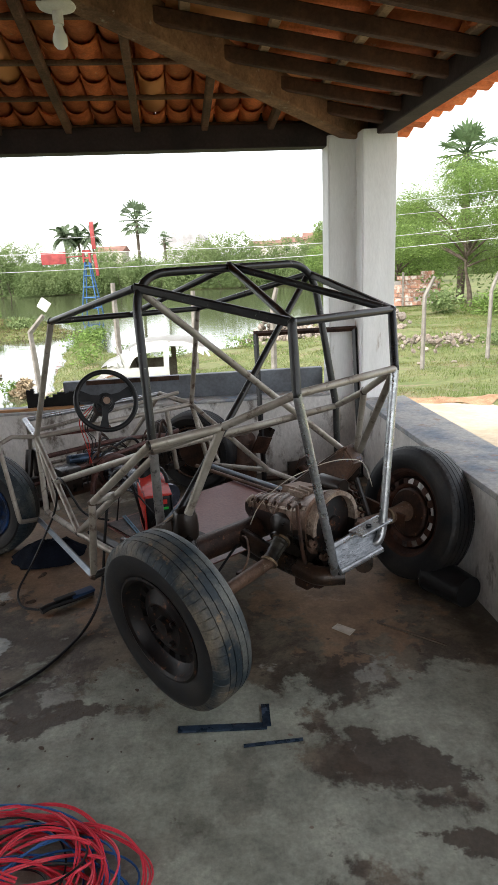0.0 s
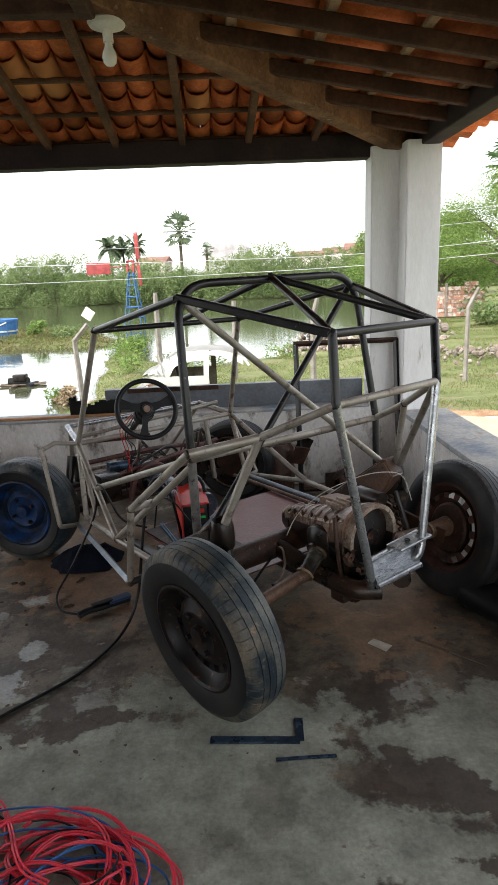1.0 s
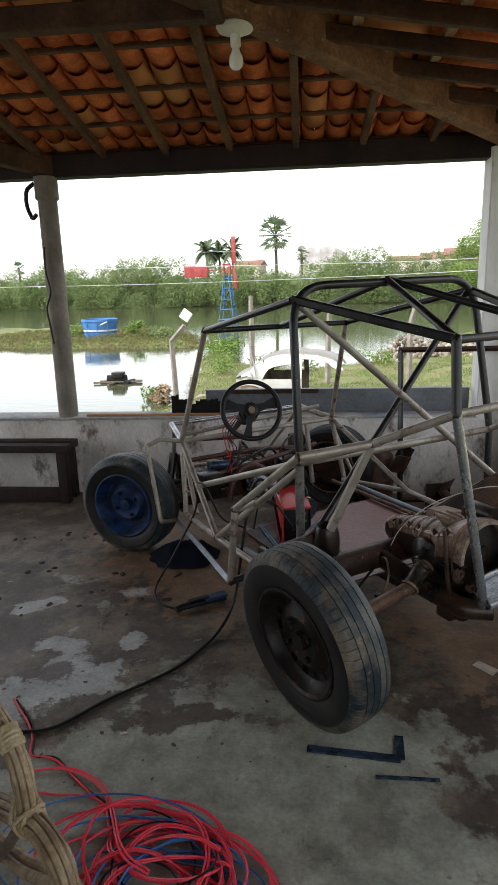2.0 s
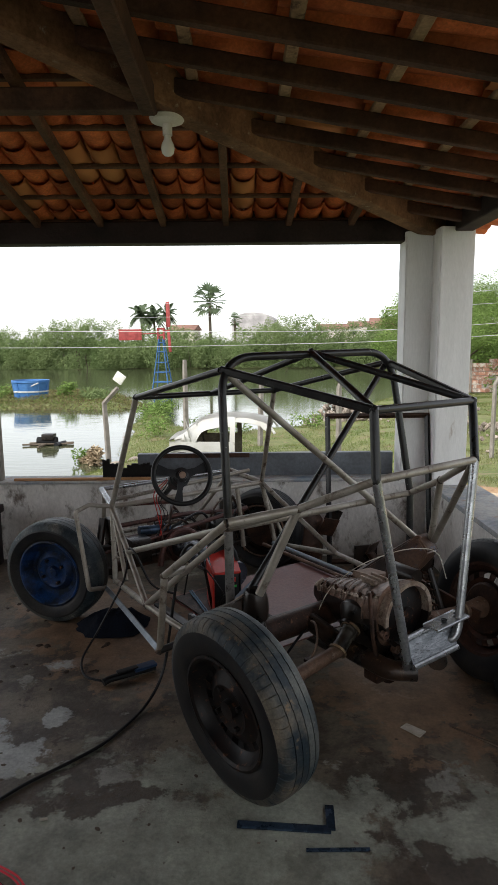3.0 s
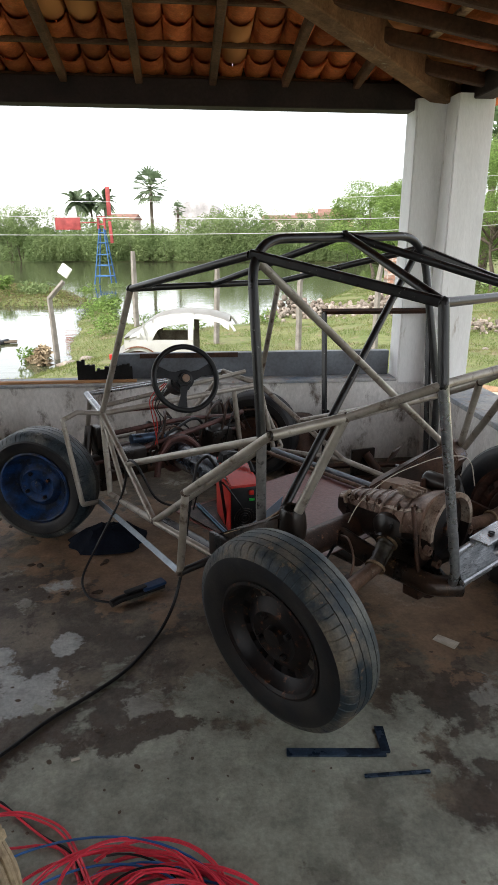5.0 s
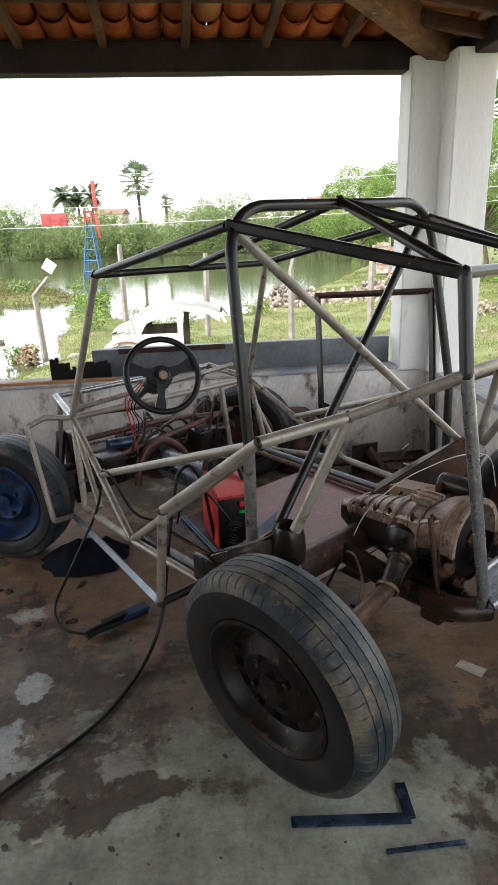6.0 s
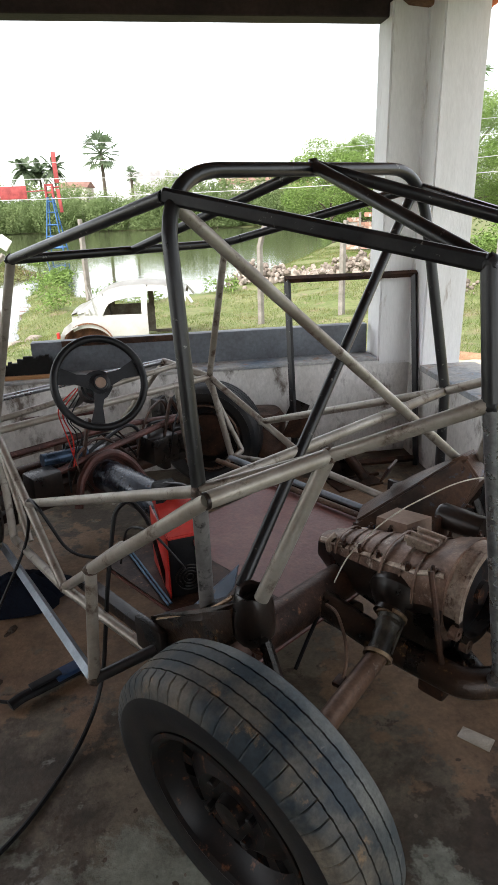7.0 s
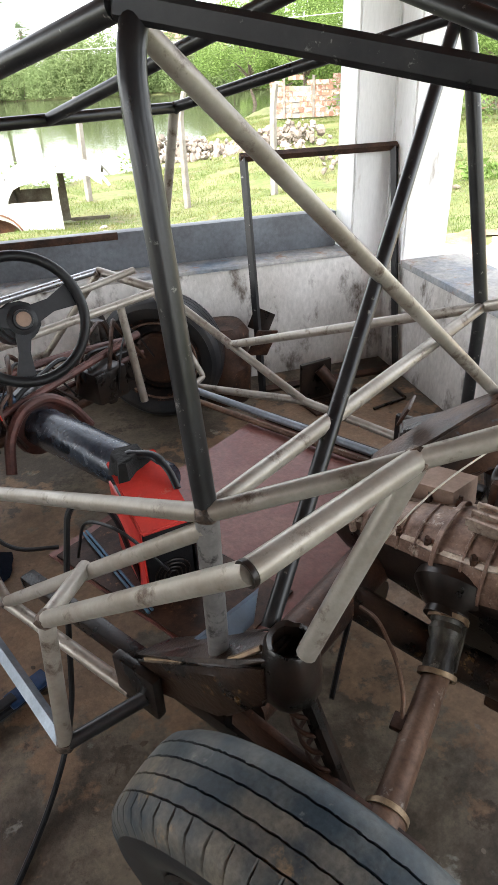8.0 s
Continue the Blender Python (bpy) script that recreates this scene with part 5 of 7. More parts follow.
gx, gy = axis_steps(-300, -30, 18, 300, 0.45, 6.0), axis_steps(-60, 0, 50, 600, 0.45, 5.0)
X, Y = np.meshgrid(gx, gy)
Z = ground_z(X, Y)
house = (X * 0.985 + Y * 0.174 > -5.2) & (X * 0.985 + Y * 0.174 < 1.6) & (-X * 0.174 + Y * 0.985 < 4.3) & (-X * 0.174 + Y * 0.985 > -2.5)
Z = np.where(house, -0.6, Z)
nx, ny = len(gx), len(gy)
me = bpy.data.meshes.new("ground")
idx = np.arange(nx * ny).reshape(ny, nx)
quads = np.stack([idx[:-1, :-1], idx[:-1, 1:], idx[1:, 1:], idx[1:, :-1]], -1).reshape(-1, 4)
me.from_pydata(np.stack([X, Y, Z], -1).reshape(-1, 3).tolist(), [], quads.tolist())
me.polygons.foreach_set("use_smooth", [True] * len(quads))
me.materials.append(M["grass"])
tagged(new("ground", me), "rough grassy waste ground sloping to the pond", "ground", kind="structure")
bm = B()
bmesh.ops.create_grid(bm, x_segments=2, y_segments=2, size=150, matrix=Matrix.Translation((-20, 60, WATER_Z)))
solo("water", bm, M["water"], "still brown-green pond reflecting a white sky", "water", kind="structure")
bm = B()
n = 30
rim = [(2.0 + 9.0 * i / n, 0) for i in range(n + 1)]
top, bot = [], []
for i in range(n + 1):
    x = 1.5 + 9.0 * i / n
    y0, y1 = 3.0 - 0.3 * i / n, 8.2 - 0.9 * i / n + 0.12 * math.sin(i * 1.3) + 0.08 * math.sin(i * 3.1)
    top.append([bm.verts.new((x, y, float(ground_z(x, y)) + 0.015 + (0.012 if 0 < j < 8 else -0.03))) for j, y in enumerate(np.linspace(y0, y1, 9))])
for a, b in zip(top, top[1:]):
    for j in range(8):
        bm.faces.new((a[j], b[j], b[j + 1], a[j + 1]))
solo("sand_path", bm, M["sand"], "pale bare sandy path beside the veranda", "path", kind="structure")
bm = B()
rows = []
for i in range(61):
    x = 1.5 + 9.0 * i / 60
    y1 = 8.2 - 0.9 * i / 60 + 0.12 * math.sin(i * 0.65) + 0.08 * math.sin(i * 1.55)
    w0, w1 = 0.28 + 0.12 * math.sin(i * 1.9) + 0.08 * math.sin(i * 4.3), 0.30 + 0.12 * math.sin(i * 2.7 + 1)
    rows.append([bm.verts.new((x, y, float(ground_z(x, y)) + d)) for y, d in ((y1 - w0, 0.012), (y1 - w0 * 0.4, 0.034), (y1 + w1 * 0.4, 0.016), (y1 + w1, -0.03))])
for a, b in zip(rows, rows[1:]):
    for j in range(3):
        bm.faces.new((a[j], b[j], b[j + 1], a[j + 1]))
solo("path_edge", bm, mat("reddish_bare_soil", (0.25, 0.135, 0.07), (0.36, 0.24, 0.14), 0.95, scale=5.0, fine=40, bump=0.5, vary=0.3), "reddish bare soil between the path and the grass", "path edge", kind="structure")


# ---- plants ----
def quad_cloud(name, pos, size, aspect, material, seed, droop=0.0, m=None, parent=None):
    """Many small leaf blades, one mesh: pos is an (n, 3) array."""
    r = np.random.RandomState(seed)
    n = len(pos)
    d = r.normal(size=(n, 3))
    d[:, 2] = d[:, 2] * 0.6 - droop
    d /= np.linalg.norm(d, axis=1)[:, None] + 1e-9
    q = np.cross(d, r.normal(size=(n, 3)))
    q /= np.linalg.norm(q, axis=1)[:, None] + 1e-9
    s = (size * r.uniform(0.6, 1.4, n))[:, None]
    a, b = d * s, q * s * aspect
    v = np.stack([pos - a, pos + b * 0.9 - a * 0.1, pos + a, pos - b * 0.9 - a * 0.1], 1).reshape(-1, 3)
    me = bpy.data.meshes.new(name)
    me.from_pydata(v.tolist(), [], np.arange(4 * n).reshape(n, 4).tolist())
    me.materials.append(material)
    ob = new(name, me)
    if parent is not None:
        ob.parent = parent
    if m is not None:
        ob.matrix_world = m
    return ob


def blob_points(centres, radii, per, seed, flat=0.75):
    r = np.random.RandomState(seed)
    out = []
    for c, rad in zip(centres, radii):
        u = r.normal(size=(per, 3))
        u /= np.linalg.norm(u, axis=1)[:, None]
        u *= (r.uniform(0.25, 1.0, per) ** 0.5)[:, None] * rad
        u[:, 2] *= flat
        out.append(np.asarray(c) + u)
    return np.concatenate(out)


def tree(name, x, y, height, spread, label, seed, leaves=2600, leaf=0.13, aspect=0.33, material="leaf", trunk_r=0.16, low=0.35, blobs=16):
    r = random.Random(seed)
    z0 = float(ground_z(x, y)) - 0.05
    t = thing(name, label, "tree", pose(x, y, z0))
    fork = height * low
    lean = Vector((r.uniform(-0.12, 0.12), r.uniform(-0.12, 0.12), 0)) * height
    top = lean + Vector((0, 0, height * 0.75))
    bm = B()
    mids = [Vector((0, 0, 0)), lean * 0.2 + Vector((0.05, 0, fork * 0.5)), lean * 0.5 + Vector((-0.04, 0.03, fork)), top]
    sweep(bm, bent(mids, 4, 0.4), [trunk_r * (1.15 - 0.95 * i / 14) for i in range(len(bent(mids, 4, 0.4)))], 10)
    part("trunk", bm, M["bark"], t)
    centres, radii = [], []
    for k in range(blobs):
        a = 2 * math.pi * k / blobs * 2.4 + r.uniform(-0.4, 0.4)
        h = fork + (height - fork) * (0.12 + 0.84 * (k + 0.5) / blobs) + r.uniform(-0.2, 0.2)
        f = math.sin(math.pi * min(max((h - fork * 0.6) / (height * 1.12 - fork * 0.6), 0.05), 0.97)) ** 0.6
        d = spread * f * r.uniform(0.45, 1.0)
        c = lean * 0.5 + Vector((d * math.cos(a), d * math.sin(a), h))
        centres.append(c)
        radii.append(spread * r.uniform(0.24, 0.44))
        if k % 2 == 0:
            b0 = lean * 0.5 + Vector((0, 0, fork + (h - fork) * 0.35))
            mid = (b0 + c) / 2 + Vector((0, 0, 0.12 * height * r.uniform(0.2, 0.8)))
            part("limb", sweep(B(), bent([b0, mid, c], 4, 0.45), [trunk_r * f2 for f2 in (0.5, 0.42, 0.36, 0.3, 0.24, 0.18, 0.10)], 7), M["bark"], t)
    ob = quad_cloud("crown", blob_points(centres, radii, leaves // blobs, seed), leaf, aspect, M[material], seed + 1, 0.25)
    ob.parent = t
    return t


tree("mesquite_tree", 8.1, 28.3, 5.9, 3.2, "feathery light green tree on the grassy slope", 3, 95000, 0.046, 0.27, "leaf", 0.10, 0.26, 40)
tree("mesquite_tree", 12.2, 27.0, 5.6, 3.4, "feathery light green tree on the grassy slope", 4, 80000, 0.048, 0.27, "leaf", 0.10, 0.14, 38)
tree("mesquite_tree", 5.8, 33.5, 4.9, 2.4, "feathery green tree behind the brick wall", 5, 36000, 0.062, 0.27, "leaf", 0.09, 0.2, 26)
tree("mesquite_tree", 15.5, 33.0, 6.0, 4.0, "feathery green tree at the edge of the yard", 6, 9000, 0.12, 0.25, "leaf", 0.15, 0.1, 20)
tree("bank_tree", 6.0, 54.0, 7.6, 4.0, "spreading light green tree beside the pond", 8, 30000, 0.10, 0.3, "leaf", 0.14, 0.18, 26)
tree("bank_tree", 12.0, 60.0, 6.4, 4.5, "spreading green tree beside the pond", 9, 3200, 0.26, 0.3, "leaf", 0.2, 0.12, 16)
tree("bank_tree", 11.5, 76.0, 5.0, 4.5, "low green tree on the far bank", 10, 2600, 0.30, 0.4, "leaf", 0.2, 0.1, 14)


def bush(x, y, r0, h, label, seed, material="leaf", n=500, leaf=0.07):
    z0 = float(ground_z(x, y))
    rr = random.Random(seed)
    cs = [(rr.uniform(-r0, r0) * 0.7, rr.uniform(-r0, r0) * 0.7, rr.uniform(0.2, 0.75) * h) for _ in range(6)]
    p = blob_points(cs, [r0 * 0.55] * 6, n // 6, seed, 0.8)
    p[:, 2] = np.maximum(p[:, 2], 0.0)
    ob = quad_cloud("shrub", p, leaf, 0.35, M[material], seed, -0.2, pose(x, y, z0))
    return tagged(ob, label, "shrub", "weeds on the slope")


for k, (x, y, r0, h) in enumerate(((6.3, 24.5, 0.9, 0.9), (7.6, 24.0, 1.0, 0.8), (9.3, 25.0, 1.3, 1.3), (11.0, 23.0, 1.3, 1.2), (13.0, 22.0, 1.6, 1.4), (7.0, 30.5, 1.4, 2.2), (10.2, 31.0, 2.0, 2.6), (-6.3, 14.4, 0.35, 0.6),
                                   (-5.3, 17.0, 0.5, 0.5), (-4.6, 19.5, 0.6, 0.6), (-6.9, 21.5, 0.7, 0.5), (-7.6, 24.6, 0.7, 0.6), (-3.4, 18.6, 0.5, 0.4), (-1.2, 20.0, 0.6, 0.4), (-8.4, 26.2, 0.6, 0.45),
                                   (5.2, 15.0, 0.4, 0.3), (4.9, 12.4, 0.35, 0.25), (-14.6, 30.6, 0.5, 1.0), (-13.5, 31.5, 0.9, 0.5), (-19.0, 31.5, 1.0, 0.4), (-12.2, 35.5, 0.7, 0.7), (-11.2, 38.5, 0.6, 0.6))):
    bush(x, y, r0, h, "low leafy green weed clump", 40 + k, "leaf" if k % 3 else "leaf_far", 700 if r0 > 0.8 else 360, 0.10 if y > 22 else 0.06)
bush(-6.05, 14.1, 0.32, 0.7, "tuft of dry brown grass on the pond edge", 77, "rattan", 500, 0.09)

# grass and bank woods
gr = np.random.RandomState(5)
n = 330000
gxs, gys = gr.uniform(-9, 13, n), 6.9 + (gr.uniform(0, 1, n) ** 1.3) * 26
keep = ~(inside(POND_NEAR, gxs, gys) | inside(POND_FAR, gxs, gys)) & ~((gxs > 1.5) & (gys < 8.0 + 0.2 * np.sin(gxs * 3)))
gxs, gys = gxs[keep], gys[keep]
clump = np.sin(gxs * 1.7 + 2 * np.sin(gys * 0.9)) * np.sin(gys * 1.3 + gxs * 0.5)
gxs, gys = gxs[clump > -0.55], gys[clump > -0.55]
gz = ground_z(gxs, gys)
hgt = gr.uniform(0.015, 0.065, len(gxs)) * (1 + 0.02 * gys)
ang = gr.uniform(0, 6.28, len(gxs))
w = gr.uniform(0.0018, 0.0050, len(gxs)) * (1 + 0.03 * gys)
lean_x, lean_y = gr.normal(0, 0.03, len(gxs)), gr.normal(0, 0.03, len(gxs))
base = np.stack([gxs, gys, gz - 0.01], 1)
sx = np.stack([np.cos(ang) * w, np.sin(ang) * w, 0 * w], 1)
tip = base + np.stack([lean_x, lean_y, hgt], 1)
vv = np.stack([base - sx, base + sx, tip], 1).reshape(-1, 3)
me = bpy.data.meshes.new("grass")
me.from_pydata(vv.tolist(), [], np.arange(len(vv)).reshape(-1, 3).tolist())
me.materials.append(M["blade"])
tagged(new("grass", me), "short rough grass and weeds on the slope", "grass", kind="stuff")

sr = np.random.RandomState(77)
n = 52000
rx, ry = sr.uniform(-24, -8, n), sr.uniform(26.5, 41, n)
dry = ~(inside(POND_NEAR, rx, ry) | inside(POND_FAR, rx, ry))
rx, ry = rx[dry], ry[dry]
rz = ground_z(rx, ry) + sr.uniform(0.0, 0.28, len(rx)) * (0.6 + 0.4 * np.sin(rx * 1.1) * np.sin(ry * 0.9))
half = len(rx) * 2 // 3
tagged(quad_cloud("spit_weeds", np.stack([rx, ry, rz], 1)[:half], 0.075, 0.22, M["blade"], 78, -0.6), "green weeds on the spit in the pond", "weeds", kind="stuff")
tagged(quad_cloud("spit_reeds", np.stack([rx, ry, rz], 1)[half:], 0.09, 0.15, M["dry_weed"], 79, -0.7), "brown dead weeds on the spit in the pond", "weeds", kind="stuff")
hr = np.random.RandomState(12)
clumps = []
for x0 in np.arange(-104, 74, 1.7):
    for row in range(3):
        r0 = hr.uniform(1.1, 2.0) + 0.25 * row
        top = 2.3 + 0.8 * row + 1.3 * math.sin(x0 * 0.13) * math.sin(x0 * 0.31 + 1) + hr.normal(0, 0.6)
        cx, cy = x0 + hr.uniform(-0.9, 0.9), 82.6 + 0.062 * min(x0 + 12, 20) + 1.9 * row + hr.uniform(-0.5, 0.5)
        clumps.append((cx, cy, top - r0 * 0.8, r0))
        if row == 0:
            clumps.append((cx + hr.uniform(-0.8, 0.8), cy - 0.4, hr.uniform(-0.6, 0.4), r0 * 0.9))
leafs = []
for cx, cy, cz, r0 in clumps:
    k = int(340 * r0 * r0)
    u = hr.normal(size=(k, 3))
    u[:, 1] = -np.abs(u[:, 1]) * 0.9
    u /= np.linalg.norm(u, axis=1)[:, None]
    u *= (hr.uniform(0.45, 1.0, k) ** 0.6 * (1 + 0.22 * np.sin(u[:, 0] * 7 + cx) * np.sin(u[:, 2] * 6 + cz)))[:, None] * r0
    u[:, 2] *= 1.15
    leafs.append(u + (cx, cy, cz))
leafs = np.concatenate(leafs)
leafs = leafs[leafs[:, 2] > -1.15]
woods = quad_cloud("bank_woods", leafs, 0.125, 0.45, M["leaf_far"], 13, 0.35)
vs, fs = [], []
for i in range(361):
    x = -105 + 0.5 * i
    h = 2.5 + 0.5 * math.sin(x * 0.13) * math.sin(x * 0.31 + 1) + 0.3 * math.sin(x * 1.7)
    vs += [(x, 83.6 + 0.06 * min(x + 12, 20) + 0.5 * math.sin(x * 0.8), -1.3), (x, 87.5 + 0.6 * math.sin(x * 1.1), h * 0.6), (x, 91.0, h), (x, 94.0, -1.0)]
    if i:
        b0 = 4 * i
        fs += [(b0 - 4 + j, b0 + j, b0 + j + 1, b0 - 3 + j) for j in range(3)]
me = bpy.data.meshes.new("thicket_core")
me.from_pydata(vs, [], fs)
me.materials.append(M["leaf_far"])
tagged(new("thicket_core", me), "dense shaded inside of the far bank thicket", "woods", kind="stuff")
tagged(woods, "continuous green thicket along the far bank", "woods", kind="stuff")
bm = B()
for k in range(70):
    x = rnd.uniform(-70, 25)
    y = 82.0 + rnd.uniform(0, 1.6)
    h = rnd.uniform(0.6, 2.4)
    sweep(bm, [(x, y, -1.25), (x + rnd.uniform(-0.4, 0.4), y, -1.1 + h)], rnd.uniform(0.03, 0.07), 5)
me = finish(bm, "bank_stems", M["bark"])
tagged(new("bank_stems", me), "grey bare stems along the far waterline", "stems", kind="stuff")


def fan_palm(name, x, y, top, crown, label, seed, trunk=0.16, fans=26, material="palm_far"):
    r = random.Random(seed)
    z0 = float(ground_z(x, y))
    t = thing(name, label, "palm tree", pose(x, y, z0))
    h = top - z0 - crown * 0.75
    part("trunk", sweep(B(), [(0, 0, 0), (0.05, 0, h * 0.5), (0.0, 0.03, h)], [trunk * 1.2, trunk, trunk * 0.9], 10), M["bark"], t)
    for k in range(fans):
        a, e = 2 * math.pi * k * 0.618, radians(-60 + 145 * (k + 0.5) / fans)
        d = Vector((math.cos(a) * math.cos(e), math.sin(a) * math.cos(e), math.sin(e)))
        L = crown * r.uniform(0.55, 0.8)
        c = Vector((0, 0, h)) + d * L * 0.55
        bm = B()
        sweep(bm, [(0, 0, h), c], 0.018 * crown, 4)
        side = d.cross(Vector((0, 0, 1))).normalized()
        nrm = side.cross(d)
        for j in range(9):
            f = radians(-75 + 150 * j / 8)
            v = d * math.cos(f) + side * math.sin(f)
            w2 = (d * -math.sin(f) + side * math.cos(f)) * 0.034 * crown
            tip2 = c + v * L * 0.55 - Vector((0, 0, 0.10 * crown * abs(math.sin(f)))) + nrm * 0.02
            vs = [bm.verts.new(p) for p in (c, c + v * L * 0.3 + w2, tip2, c + v * L * 0.3 - w2)]
            bm.faces.new(vs)
        part("frond", bm, M[material], t)
    return t


fan_palm("fan_palm", 8.9, 33.0, 7.8, 2.2, "green fan palm rising above the feathery trees", 2, 0.17, 30, "palm_leaf")
fan_palm("fan_palm", -20.1, 88.0, 10.9, 4.0, "tall thin fan palm on the far bank", 3, 0.22, 22)
fan_palm("fan_palm", -18.0, 96.0, 7.0, 1.9, "small fan palm behind the far bank", 4, 0.2, 16)
fan_palm("fan_palm", -67.0, 96.0, 6.6, 2.0, "small fan palm far along the bank", 14, 0.2, 16)


def coconut(x, y, top, crown, seed):
    r = random.Random(seed)
    z0 = float(ground_z(x, y))
    t = thing("coconut_palm", "dark feathery coconut palm on the far bank", "palm tree", pose(x, y, z0), "coconut palms")
    h = top - z0 - crown * 0.4
    part("trunk", sweep(B(), [(0, 0, 0), (0.2, 0, h * 0.5), (0.0, 0, h)], [0.22, 0.17, 0.15], 8), M["bark"], t)
    for k in range(24):
        a, up0 = 2 * math.pi * k / 12 + r.uniform(-0.25, 0.25), r.uniform(-0.4, 2.1)
        spine = [Vector((math.cos(a) * crown * s, math.sin(a) * crown * s, h + crown * (up0 * s - 1.0 * s * s))) for s in (0, 0.25, 0.5, 0.75, 1.0)]
        bm = B()
        sweep(bm, spine, [0.05, 0.045, 0.04, 0.03, 0.015], 4)
        side = Vector((-math.sin(a), math.cos(a), 0))
        for i in range(22):
            s = 0.1 + 0.9 * i / 21
            f = s * 4
            p = spine[min(int(f), 3)].lerp(spine[min(int(f), 3) + 1], f - min(int(f), 3))
            for sg in (-1, 1):
                L = crown * 0.36 * math.sin(math.pi * (0.12 + 0.8 * s))
                e = p + side * sg * L + Vector((0, 0, -0.45 * L))
                o = (spine[-1] - spine[0]).normalized() * 0.10
                bm.faces.new([bm.verts.new(q) for q in (p - o, p + o, e)])
        part("frond", bm, M["palm_far"], t)


for k, (x, y, tp, c) in enumerate(((-31.0, 90, 7.1, 2.3), (-27.4, 91, 7.0, 2.0), (-30.0, 93, 6.7, 2.2))):
    coconut(x, y, tp, c * 0.82, 60 + k)


# ---- things outside ----
def fence_post(x, y, h, arm, label, r=0.055, lean=0.0):
    z0 = float(ground_z(x, y)) - 0.05
    pts = [(0, 0, 0), (lean, 0, h * 0.5), (lean * 2, 0, h * 0.8)]
    pts += [(lean * 2 + arm, 0, h)] if arm else [(lean * 2, 0, h)]
    bm = B()
    sweep(bm, pts, [r * 1.35, r * 1.25, r * 1.2, r], 4)
    bmesh.ops.bevel(bm, geom=bm.edges[:], offset=0.008, segments=1, affect="EDGES")
    return solo("fence_post", bm, M["post"], label, "fence post", pose(x, y, z0, 0, 0, 0), "fence posts on the slope")


fence_post(-5.9, 14.8, 1.97, 0.38, "weathered concrete fence post with a bent arm", 0.06, -0.03)
fence_post(-5.0, 19.0, 2.25, 0, "weathered wooden fence post", 0.07)
fence_post(-2.15, 15.8, 2.0, 0, "grey concrete fence post behind the white car shell", 0.06, 0.02)
fence_post(-0.1, 14.1, 2.0, 0.10, "grey weathered fence post", 0.055)
fence_post(1.52, 13.7, 1.85, 0.05, "brown weathered fence post", 0.055)
fence_post(2.75, 11.9, 1.75, 0.17, "concrete fence post with a bent arm", 0.036)
fence_post(4.25, 12.9, 1.75, 0.12, "concrete fence post with a bent arm", 0.036)
box_lamp = B()
box(box_lamp, -0.13, 0.13, -0.03, 0.03, -0.13, 0.13, 0.02)
solo("post_lamp", box_lamp, M["white_plastic"], "white square floodlight on the bent fence post", "lamp", pose(-5.50, 14.72, 0.77, 12, 38, 5))


def wire(pts, r, label="pale overhead wire crossing the view"):
    return solo("overhead_wire", sweep(B(), bent(pts, 6, 0.48), r, 5), M["wire"], label, "wire", group="overhead wires")


wire([(-26, 9.5, 2.2), (-10, 9.2, 1.86), (-3.3, 9, 1.74), (0.73, 9, 1.70), (2.92, 9, 1.84), (14, 9, 2.75)], 0.0036)
wire([(-26, 9.5, 1.9), (-10, 9.2, 1.56), (-3.3, 9, 1.50), (0.73, 9, 1.555), (2.92, 9, 1.67), (14, 9, 2.3)], 0.0036)
wire([(-26, 11.5, 2.8), (-8, 11.2, 2.12), (-2, 11, 2.02), (2.6, 11, 2.16), (14, 11, 3.0)], 0.003)
wire([(-26, 11.5, 2.9), (-8, 11.2, 2.35), (-2, 11, 2.27), (2.6, 11, 2.36), (14, 11, 3.3)], 0.003)

# white car shell
shell = thing("car_shell", "stripped white rounded car body shell without doors on the grass", "car", pose(-4.13, 12.05, -0.99, 0, 0, 4) @ Matrix.Translation((0.37, 0, 0)) @ Matrix.Diagonal((0.95, 0.95, 0.90, 1)))
TOPX = [0.30, 0.42, 0.60, 0.81, 1.01, 1.24, 1.61, 2.02, 2.32, 2.45]
TOPZ = [0.70, 0.74, 0.84, 1.025, 1.126, 1.183, 1.20, 1.17, 1.09, 1.02]
WINX, WINZ = [0.90, 0.98, 1.10, 1.35, 1.60], [0.70, 0.86, 0.92, 0.975, 0.985]


def panel_y(z):
    return 0.24 * max(0.0, (z - 0.62) / 0.58) ** 1.4


